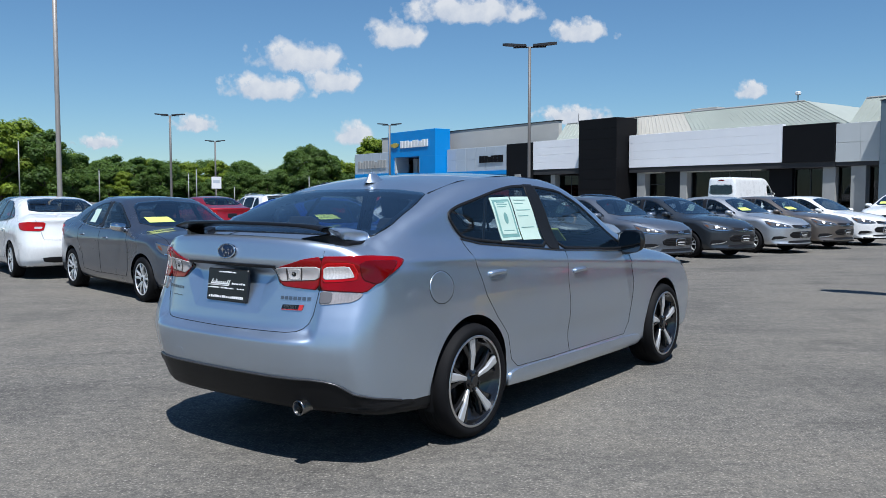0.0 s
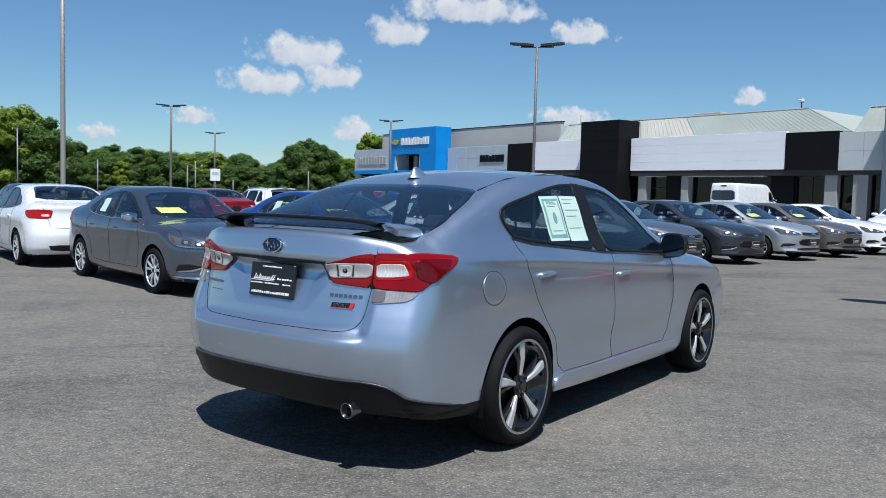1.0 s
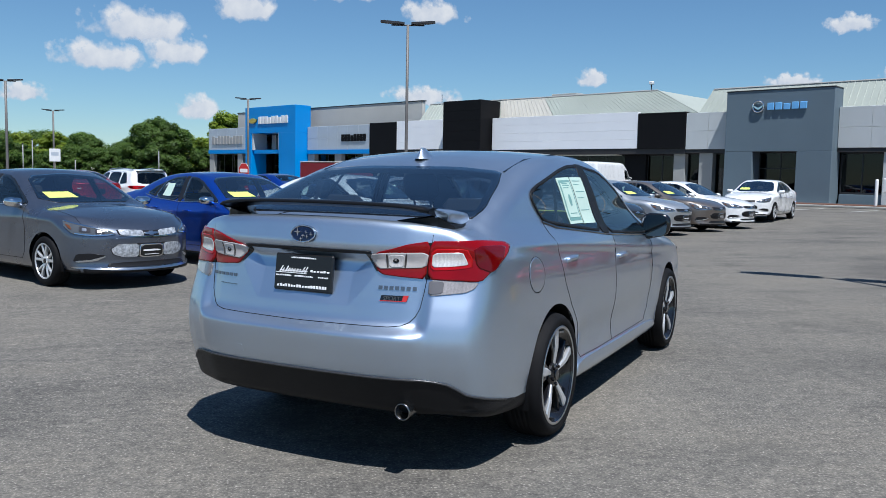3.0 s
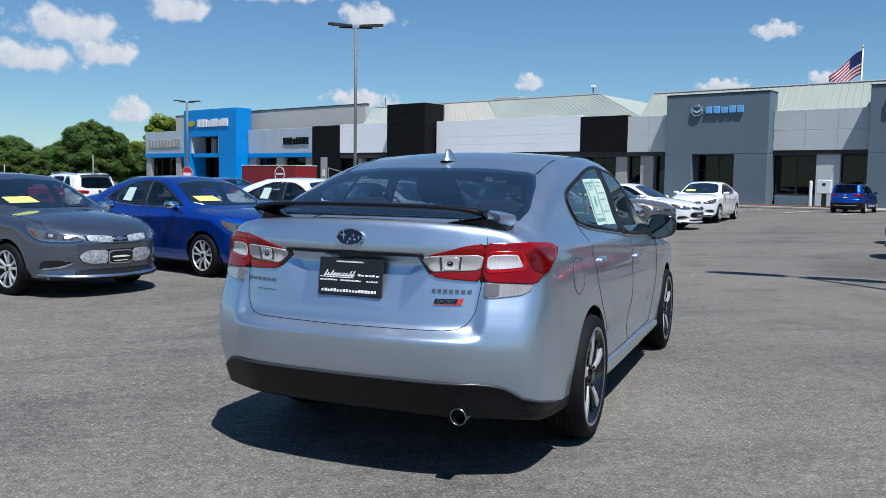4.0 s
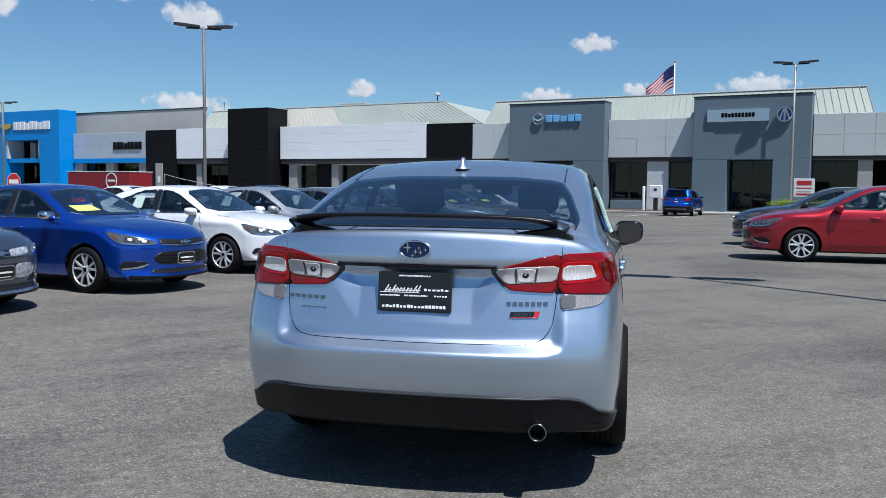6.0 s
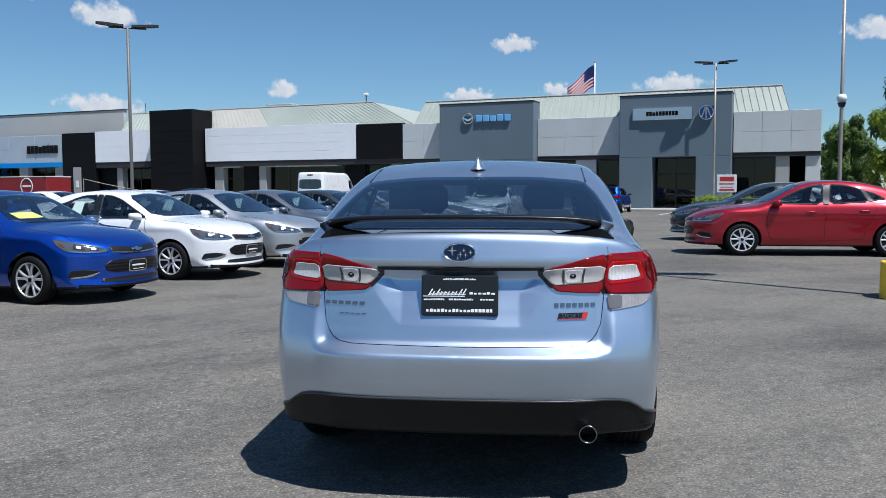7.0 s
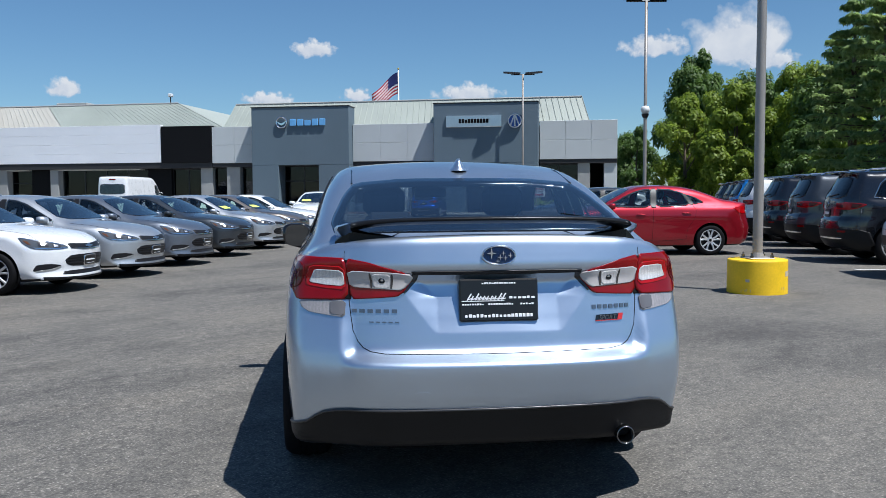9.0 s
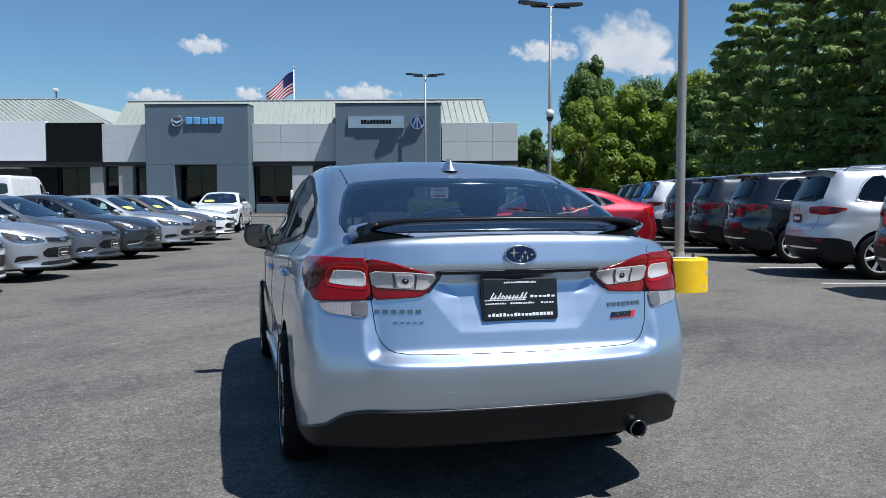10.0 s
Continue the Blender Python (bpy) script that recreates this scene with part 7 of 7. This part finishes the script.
def loft(sections, close_ends=True):
    n = len(sections[0])
    vs = [p for s in sections for p in s]
    fs = []
    for i in range(len(sections) - 1):
        for k in range(n):
            fs.append((i * n + k, (i + 1) * n + k, (i + 1) * n + (k + 1) % n, i * n + (k + 1) % n))
    if close_ends:
        fs += [tuple(range(n))[::-1], tuple(range((len(sections) - 1) * n, len(sections) * n))]
    return vs, fs


spoiler = part("spoiler", loft([wing_section(y, -0.852 + 0.08 * (y / 0.6) ** 2, -0.665 + 0.08 * (y / 0.6) ** 2, 1.166 - 0.012 * (y / 0.6) ** 2 - 0.022 * abs(y / 0.6) ** 8, 0.027 + 0.010 * abs(y / 0.6) ** 6) for y in np.linspace(-0.585, 0.585, 41)]), M_WING, hero, "gloss black wing spoiler", smooth=True)
def block(sections, cut=0.16):
    """Four-cornered sections with their corners cut, lofted."""
    out = []
    for sec in sections:
        q = [np.array(p) for p in sec]
        out.append([tuple(q[k] + (q[(k + d) % 4] - q[k]) * cut) for k in range(4) for d in (-1, 1)])
    return loft(out)


for sgn in (-1, 1):
    wedge = [((-0.728, 0.583, 1.172), (-0.694, 0.645, 1.152), (-0.640, 0.604, 1.094), (-0.662, 0.575, 1.096)),
             ((-0.700, 0.583, 1.176), (-0.672, 0.651, 1.155), (-0.618, 0.616, 1.090), (-0.640, 0.575, 1.092)),
             ((-0.600, 0.585, 1.172), (-0.590, 0.655, 1.155), (-0.560, 0.640, 1.090), (-0.575, 0.575, 1.092)),
             ((-0.520, 0.600, 1.156), (-0.520, 0.654, 1.150), (-0.490, 0.645, 1.106), (-0.485, 0.600, 1.108)),
             ((-0.500, 0.610, 1.146), (-0.500, 0.648, 1.142), (-0.474, 0.640, 1.110), (-0.470, 0.606, 1.112))]
    wedge = [[(x, sgn * y, z) for x, y, z in sec] for sec in wedge]
    part("spoiler_end", block(wedge if sgn < 0 else wedge[::-1]), M_SILVER, spoiler, "silver wedge-shaped spoiler end cap", smooth=True)
    # black foot; its outer end stands in for the shadow under the cap
    foot = [[(x0, sgn * y, z0), (x1, sgn * y, z0), (x1, sgn * y, z1), (x0, sgn * y, z1)] for y, x0, x1, z0, z1 in ((0.648, -0.635, -0.465, 1.078, 1.096), (0.590, -0.690, -0.490, 1.080, 1.150), (0.520, -0.716, -0.600, 1.086, 1.134), (0.460, -0.724, -0.660, 1.090, 1.126), (0.405, -0.728, -0.700, 1.094, 1.116))]
    part("spoiler_foot", block(foot if sgn < 0 else foot[::-1]), M_WING, spoiler, "black mounting foot of the spoiler with painted shade under the end cap")
fin = []
for z, l, w in ((0.0, 0.20, 0.050), (0.006, 0.19, 0.046), (0.016, 0.155, 0.034), (0.032, 0.115, 0.024), (0.050, 0.075, 0.015), (0.064, 0.040, 0.008)):
    c = 0.29 + (z * -0.55)
    fin.append([(c + l * 0.5 * math.cos(a) + 0.0, w * math.sin(a), 1.406 + z) for a in np.linspace(0, 2 * np.pi, 16, endpoint=False)])
part("shark_fin_antenna", loft(fin), M_SILVER, hero, smooth=True)
# emblem, plate, badges
rearx = lambda y, z, off=0.0: hsh.project([(y, z)], "rear")[0] + np.array([-off, 0, 0])
oval = [(0.066 * math.cos(a), 1.046 + 0.036 * math.sin(a)) for a in np.linspace(0, 2 * np.pi, 28, endpoint=False)]
emb = part("emblem", patch(hsh, oval, "rear", 0.010, 0.01, 0.012, 0), M_BADGEBLUE, hero, "oval dark blue emblem with chrome rim", smooth=True)
ringp = hsh.project(oval + oval[:1], "rear") + np.array([-0.011, 0, 0])
part("emblem_rim", tube(ringp, 0.0038, 6), M_CHROME, emb, smooth=True)
for sx, sz, r in ((0.030, 0.008, 0.021), (-0.004, -0.008, 0.012), (-0.018, 0.008, 0.010), (-0.026, -0.010, 0.011), (-0.046, 0.0, 0.010), (0.006, -0.022, 0.010)):
    px = rearx(sx, 1.046 + sz, 0.0125)
    star = [(r * (1 if i % 2 == 0 else 0.26) * math.cos(i * math.pi / 4), r * (1.5 if i % 4 == 2 else 1) * (1 if i % 2 == 0 else 0.26) * math.sin(i * math.pi / 4)) for i in range(8)]
    part("star", moved(prism([(v * 0.75, u) for u, v in star][::-1], 0, 0.003), Matrix.Translation(px) @ Matrix.Rotation(radians(-90), 4, "Y")), M_CHROME, emb)
plate_x = min(rearx(y, z)[0] for y in (-0.16, 0, 0.16) for z in (0.80, 0.875, 0.95))
pm = Matrix.Translation((plate_x + 0.004, 0, 0.870)) @ Matrix.Rotation(radians(7), 4, "Y")
plate = part("plate", moved(cbox(-0.010, 0.012, -0.160, 0.160, -0.083, 0.083, 0.006), pm), M_PLATE, hero, "black dealer plate with white lettering bars")
def stroke(y0, z0, y1, z1, w):
    """A slim raised bar on the plate between two points."""
    d = Vector((y1 - y0, z1 - z0)).normalized() * w / 2
    n = Vector((-d.y, d.x))
    q = [(y0 - d.x + n.x, z0 - d.y + n.y), (y0 - d.x - n.x, z0 - d.y - n.y), (y1 + d.x - n.x, z1 + d.y - n.y), (y1 + d.x + n.x, z1 + d.y + n.y)]
    return [(-0.0115, y, z) for y, z in q] + [(-0.0095, y, z) for y, z in q], [(0, 3, 2, 1), (4, 5, 6, 7), (0, 1, 5, 4), (1, 2, 6, 5), (2, 3, 7, 6), (3, 0, 4, 7)]


rb = random.Random(6)
for k in range(10):
    y, tall = 0.128 - 0.0155 * k, 0.020 if k in (0, 2, 8, 9) else 0.010
    pieces = [stroke(y, 0.002, y - 0.0075 * tall / 0.010, 0.004 + tall, 0.0048), stroke(y - 0.003, 0.003, y - 0.013, 0.006, 0.0036)]
    if rb.random() < 0.6:
        pieces.append(stroke(y - 0.006, 0.013, y - 0.013, 0.011, 0.0034))
    part("lettering", moved(join(*pieces), pm), M_LETTER, plate)
part("lettering", moved(stroke(0.150, -0.0035, -0.020, -0.0035, 0.0030), pm), M_LETTER, plate)
for y0, y1, z0, z1 in ((-0.040, -0.148, 0.004, 0.014), (0.150, 0.060, -0.020, -0.013), (0.045, -0.060, -0.020, -0.013), (-0.085, -0.142, -0.020, -0.013), (0.140, -0.140, -0.068, -0.055), (0.07, -0.07, 0.062, 0.069)):
    n = max(1, int(abs(y0 - y1) / (0.0155 if z1 - z0 > 0.008 else 0.010)))
    for k in range(n):
        a, b = y0 + (y1 - y0) * (k + 0.06) / n, y0 + (y1 - y0) * (k + rb.choice((0.72, 0.82, 0.9))) / n
        zt = z1 - (z1 - z0) * rb.choice((0, 0, 0.25))
        part("lettering", moved(cbox(-0.0115, -0.009, min(a, b), max(a, b), z0, zt, 0.001), pm), M_LETTER, plate)
for y0, y1, z0, z1, n in ((0.585, 0.395, 0.824, 0.838, 6), (0.515, 0.390, 0.787, 0.791, 5), (-0.390, -0.565, 0.824, 0.840, 7)):
    for k in range(n):
        a, b = y0 + (y1 - y0) * k / n, y0 + (y1 - y0) * (k + 0.66) / n
        part("badge", patch(hsh, [(a, z0), (b, z0), (b, z1), (a, z1)], "rear", 0.004, 0.02, 0.004, 0), M_BADGE, hero)
trim_badge = part("sport_badge", patch(hsh, [(-0.402, 0.777), (-0.520, 0.779), (-0.526, 0.802), (-0.408, 0.800)], "rear", 0.004, 0.02, 0.005, 0), M_GLOSSBLACK, hero, "small black and red trim badge")
part("badge_end", patch(hsh, [(-0.500, 0.779), (-0.521, 0.779), (-0.527, 0.802), (-0.506, 0.802)], "rear", 0.0055, 0.02, 0.005, 0), M_BADGERED, trim_badge, "red badge end")
part("badge_edge", patch(hsh, [(-0.402, 0.775), (-0.520, 0.776), (-0.520, 0.779), (-0.402, 0.778)], "rear", 0.0058, 0.02, 0.005, 0), M_BADGERED, trim_badge)


def word(text, size, m, mat, name, parent):
    """Raised lettering in the built-in font."""
    cu = bpy.data.curves.new(name, "FONT")
    cu.body, cu.size, cu.extrude, cu.align_x, cu.shear = text, size, 0.0008, "CENTER", 0.2
    tmp = bpy.data.objects.new(name, cu)
    scene.collection.objects.link(tmp)
    bpy.context.view_layer.update()
    me = bpy.data.meshes.new_from_object(tmp.evaluated_get(bpy.context.evaluated_depsgraph_get()))
    bpy.data.objects.remove(tmp)
    me.transform(m)
    me.materials.clear()
    me.materials.append(mat)
    ob = new(name, me)
    ob.parent = parent
    return ob


b0, b1 = rearx(-0.41, 0.789), rearx(-0.50, 0.789)
turn = math.atan2(b1[0] - b0[0], -(b1[1] - b0[1]))
word("SPORT", 0.026, Matrix.Translation(((b0[0] + b1[0]) / 2 - 0.0075, -0.455, 0.7805)) @ Matrix.Rotation(turn, 4, "Z") @ Matrix(((0, 0, -1, 0), (-1, 0, 0, 0), (0, 1, 0, 0), (0, 0, 0, 1))), M_BADGE, "badge_lettering", trim_badge)
# pale bead that paints the highlight along the valance's upper bevel
part("valance_lip", seam(hsh, [(sg * a, z) for sg, run in ((-1, 1), (1, -1)) for a, z in [(66, 0.320), (56, 0.358), (50.3, 0.385), (47.5, 0.414), (45.2, 0.434), (42, 0.446), (38, 0.453), (20, 0.457), (0.5, 0.458)][::run]], "tail", 0.0055, 0.005), M_LIPHIGHLIGHT, hero, "satin top edge of the dark valance, highlight painted in", smooth=True)
part("bumper_cap", patch(hsh, [(0.285, 0.49), (0.345, 0.49), (0.345, 0.53), (0.285, 0.53)], "rear", 0.0008, 0.02, 0.001), M_SILVER, hero)
ex = lathe([(0.026, 0.10), (0.036, 0.10), (0.0385, 0.0), (0.0385, -0.09), (0.036, -0.10), (0.032, -0.095), (0.031, 0.08), (0.0, 0.085)], 28, "z")
part("exhaust_tip", moved(ex, Matrix.Translation((-0.785, -0.53, 0.316)) @ Matrix.Rotation(radians(87), 4, "Y")), M_STEEL, hero, "bright steel exhaust tip", smooth=True)
part("muffler", moved(lathe([(0.0, -0.24), (0.09, -0.24), (0.12, -0.20), (0.12, 0.20), (0.09, 0.24), (0.0, 0.24)], 20, "y"), pose(-0.52, -0.42, 0.335)), M_STEEL, hero, smooth=True)
part("exhaust_pipe", tube([(-0.74, -0.53, 0.315), (-0.6, -0.52, 0.32), (-0.5, -0.45, 0.33)], 0.028, 8), M_STEEL, hero, smooth=True)
for sgn, hw in ((1, "left"), (-1, "right")):
    part("side_skirt", patch(hsh, [(0.50, 0.222), (2.30, 0.222), (2.36, 0.262), (2.28, 0.300), (0.60, 0.306), (0.50, 0.292)], hw, 0.022, 0.03, 0.034), M_SILVER, hero, smooth=True)
    part("belt_trim", seam(hsh, [(0.13, 1.090), (0.30, 1.056), (1.08, 0.986), (2.08, 0.935)], hw, 0.007, 0.002), M_GLOSSBLACK, hero)
    part("roof_moulding", tube(hsh.project([(x, sgn * y) for x, y in ((0.10, 0.565), (0.4, 0.56), (0.8, 0.565), (1.2, 0.575), (1.5, 0.59))], "up"), 0.006, 6), M_GLOSSBLACK, hero)
part("fuel_door_gap", seam(hsh, [(-0.160 + 0.104 * math.cos(a), 0.853 + 0.085 * math.sin(a)) for a in np.linspace(0, 2 * np.pi, 28, endpoint=False)], "right", 0.0014, 0.001, True, 0.02), M_UNDER, hero)
# stickers
sticker = part("window_sticker", patch(hsh, [(0.512, 1.062), (0.727, 1.062), (0.727, 1.318), (0.512, 1.312)], "right", 0.009, 0.03, 0.002, 0), M_PAPER, hero, "pale sales sticker with dark border in rear side window")
part("sticker_border", patch(hsh, [(0.530, 1.078), (0.715, 1.078), (0.712, 1.302), (0.530, 1.298)], "right", 0.0105, 0.03, 0.002, 0), M_PAPERBLUE, sticker)
part("sticker_sheet", patch(hsh, [(0.545, 1.096), (0.697, 1.096), (0.695, 1.288), (0.545, 1.284)], "right", 0.012, 0.03, 0.002, 0), M_PAPER, sticker)
price = part("price_sheet", patch(hsh, [(0.741, 1.058), (0.948, 1.055), (0.950, 1.318), (0.741, 1.318)], "right", 0.009, 0.03, 0.002, 0), M_PAPER, hero, "pale green price sheet in rear side window")
for k, z in enumerate((1.115, 1.255, 1.268, 1.278)):
    part("print_line", patch(hsh, [(0.565, z), (0.672 - 0.02 * (k % 2), z), (0.672 - 0.02 * (k % 2), z + 0.005), (0.565, z + 0.005)], "right", 0.0132, 0.03, 0.0015, 0), M_PAPERBLUE, sticker)
part("sticker_oval", patch(hsh, [(0.62 + 0.020 * math.cos(a), 1.19 + 0.034 * math.sin(a)) for a in np.linspace(0, 2 * np.pi, 14, endpoint=False)], "right", 0.0132, 0.03, 0.002, 0), M_PAPERBLUE, sticker)
for z, x1 in ((1.295, 0.90), (1.275, 0.86), (1.235, 0.92), (1.20, 0.88), (1.13, 0.91)):
    part("print_line", patch(hsh, [(0.765, z), (x1, z), (x1, z + 0.004), (0.765, z + 0.004)], "right", 0.0105, 0.03, 0.0015, 0), M_PAPERBLUE, price)
part("yellow_card", moved(cbox(-0.005, 0.005, -0.25, 0.25, -0.08, 0.08, 0.002), pose(1.88, -0.2, 1.04, 0, -55, 0)), M_YELLOWCARD, hero, "yellow card behind windshield")
part("parcel_shelf", cbox(-0.42, 0.12, -0.56, 0.56, 1.05, 1.08, 0.01), M_INTERIOR, hero)

# ---------------------------------------------------------------- parked cars
def dress(car, sh, card=True, sheet=True):
    """Sales papers in the windows."""
    if card:
        part("yellow_card", patch(sh, [(-0.52, 1.072), (-0.15, 1.080), (-0.20, 1.150), (-0.54, 1.146)], "front", 0.007, 0.06, 0.002, 0), M_YELLOWCARD, car, "yellow price card in the windshield")
    if sheet:
        part("price_sheet", patch(sh, [(0.62, 1.06), (0.86, 1.05), (0.86, 1.26), (0.66, 1.255)], "right", 0.007, 0.06, 0.002, 0), M_PAPER, car, "pale price sheet in a side window")


sed, ssh, _ = build_car("sedan_car", SEDAN, M_GRAY, "ten")
dress(sed, ssh)
suv, vsh, _ = build_car("suv_car", SUV, M_DARK, "seven")
for sgn in (-1, 1):
    part("roof_rail", tube([(-0.45, sgn * 0.60, 1.63), (-0.35, sgn * 0.60, 1.69), (0.6, sgn * 0.60, 1.725), (1.3, sgn * 0.60, 1.70), (1.45, sgn * 0.60, 1.65)], 0.016, 6), M_CHROME, suv)
part("roof_spoiler", loft([wing_section(y, -0.715, -0.45, 1.628 - 0.035 * (y / 0.6) ** 2, 0.03) for y in np.linspace(-0.56, 0.56, 21)]), M_GLOSSBLACK, suv, smooth=True)
part("wiper", tube([(-0.885, 0.0, 1.20), (-0.83, -0.36, 1.25)], 0.01, 5), M_TRIM, suv)
van, _, _ = build_car("cargo_van", VAN, M_WHITE, "seven")
first = {}


def park(proto, m, paint_mat, label, group, keep=()):
    """Place a copy of a car and give it its own paint."""
    if proto.name not in first:
        first[proto.name] = proto
        proto.matrix_world = m
        ob = proto
    else:
        ob = copy_thing(proto, m)
    own = proto.get("own_paint")
    for o in ob.children_recursive:
        if o.type == "MESH" and o.material_slots and o.data.materials[0].name == own:
            o.material_slots[0].link = "OBJECT"
            o.material_slots[0].material = paint_mat
    return tagged(ob, label, "car", group)


sed["own_paint"], suv["own_paint"], van["own_paint"] = M_GRAY.name, M_DARK.name, M_WHITE.name


def row_car(a, b, mat, label, turn=0.0, proto=None, scale=None):
    """A car whose front axle stands at b, facing along b."""
    proto = proto or sed
    base = SEDAN["base"] if proto is sed else SUV["base"]
    return plan(a, b, None, turn) @ Matrix.Diagonal((1.03, 1.03, 1.03, 1)) @ pose(-base, 0, 0)


GROUP = "cars in the front row"
COPIES = [
    (sed, row_car(4.59, -12.17, 0, 0, 6.2), M_GRAY, "graphite gray sedan parked nose-out with yellow windshield card", GROUP),
    (sed, row_car(7.40, -12.13, 0, 0, 2.5), M_BLUE, "bright blue sedan parked nose-out with yellow windshield card", GROUP),
    (sed, row_car(10.45, -12.46, 0, 0, 2.8), M_WHITE, "white sedan parked nose-out", GROUP),
    (sed, row_car(12.85, -12.60, 0, 0), M_LIGHTSILVER, "light silver sedan parked nose-out", GROUP),
    (sed, row_car(15.35, -12.77, 0, 0), M_MIDGRAY, "mid gray sedan parked nose-out", GROUP),
    (sed, row_car(17.95, -12.88, 0, 0), M_DARK, "dark gray sedan parked nose-out", GROUP),
    (sed, row_car(20.8, -13.05, 0, 0), M_LIGHTSILVER, "light silver sedan parked nose-out with yellow card", GROUP),
    (sed, row_car(23.4, -13.25, 0, 0), M_BRONZE, "taupe sedan parked nose-out", GROUP),
    (sed, row_car(25.95, -13.42, 0, 0), M_WHITE, "white sedan at the far end of the row", GROUP),
    (sed, plan(32.6, -14.55, None, -82), M_WHITE, "white hatchback parked apart facing the lot", GROUP),
    (sed, plan(3.75, -17.25, None, 182), M_WHITE, "white sedan parked nose-in showing its red tail lamps", GROUP),
    (sed, plan(17.7, -1.36, 0, 193) @ Matrix.Diagonal((1.03, 1.03, 1.03, 1)), M_RED, "bright red sedan standing across the lane", ""),
    (sed, plan(22.2, -2.25, 0, 190), M_DARK, "dark gray sedan behind the red one", ""),
    (sed, plan(28.5, -0.5, 0, 180), M_MIDGRAY, "gray sedan farther along the lane", ""),
]
G2 = "cars in the back row"
for a, b, mat, col, kind in ((5.2, -27.5, M_DARK, "dark gray", sed), (8.2, -27.5, M_DARK, "dark gray", sed), (11.0, -27.5, M_RED, "red", sed), (13.4, -28.5, M_WHITE, "white", suv), (16.4, -28.5, M_BLACKPAINT, "black", sed), (19.6, -28.5, M_BLUE, "dark blue", sed), (22.6, -28.4, M_WHITE, "white", sed), (25.6, -28.5, M_DARK, "dark gray", sed), (28.8, -29, M_WHITE, "white", sed), (32, -29, M_BLACKPAINT, "black", sed), (2.2, -27.5, M_MIDGRAY, "gray", sed), (-1.0, -27.5, M_BLACKPAINT, "black", sed)):
    COPIES.append((kind, plan(a, b, None, 180) @ Matrix.Diagonal((0.92, 0.92, 0.92, 1) if kind is suv else (1, 1, 1, 1)), mat, col + " car parked in the row behind", G2))
G3 = "suvs on the right side"
for a, b, mat, col in ((9.4, 1.95, M_BLACKPAINT, "black"), (12.4, 1.85, M_PEARL, "pearl white"), (15.5, 1.72, M_BLACKPAINT, "black"), (18.1, 1.65, M_DARK, "dark gray"), (20.7, 1.6, M_BLACKPAINT, "black"), (23.4, 1.5, M_WHITE, "white"), (26.2, 1.7, M_SKYBLUE, "bright blue"), (29.3, 2.0, M_DARK, "dark gray"), (32.5, 2.2, M_BLACKPAINT, "black")):
    COPIES.append((suv, plan(a, b, 0, 0) @ Matrix.Diagonal((1.03, 1.03, 1.03, 1)), mat, col + " suv parked nose-in along the verge", G3))
COPIES.append((suv, plan(46.6, -12.8, 0, 90) @ Matrix.Diagonal((0.86, 0.93, 0.89, 1)), M_BLUE, "small dark blue hatchback parked facing the showroom", ""))
COPIES.append((van, plan(45.4, -31.4, 0, 95.4), M_WHITE, "white cargo van parked before the showroom", ""))
for proto, m, mat, label, group in COPIES:
    ob = park(proto, m, mat, label, group)
    if abs(m.to_scale().x - 1) > 0.01:
        ob.matrix_world = m
    if group == GROUP and mat is not M_GRAY:
        for o in [c for c in ob.children if c.name.startswith("lower_trim")]:
            bpy.data.objects.remove(o)
    if mat is M_RED:
        for o in [c for c in ob.children if c.name.startswith(("chrome_trim", "lower_trim", "yellow_card"))]:
            bpy.data.objects.remove(o)
    if group == GROUP and mat in (M_GRAY, M_BLUE):
        for o in [c for c in ob.children if c.name.startswith("door_mirror")]:
            o.material_slots[0].material = M_CHROME
    if group == GROUP and mat not in (M_GRAY, M_BLUE, M_BRONZE) and "apart" not in label and "yellow" not in label:
        for o in [c for c in ob.children if c.name.startswith("yellow_card")]:
            bpy.data.objects.remove(o)
# the graphite sedan still wears its shipping film over the grille
for sgn in (-1, 1):
    part("protective_film", patch(ssh, [(sgn * y, z) for y, z in ((0.172, 0.560), (0.40, 0.560), (0.49, 0.50), (0.46, 0.435), (0.36, 0.40), (0.172, 0.40))], "front", 0.012, 0.05, 0.004), M_FILM, sed, "crinkled white protective film")
    part("protective_film", patch(ssh, [(sgn * y, z) for y, z in ((0.105, 0.712), (0.40, 0.731), (0.385, 0.664), (0.16, 0.646), (0.105, 0.646))], "front", 0.012, 0.05, 0.004), M_FILM, sed, "crinkled white protective film")
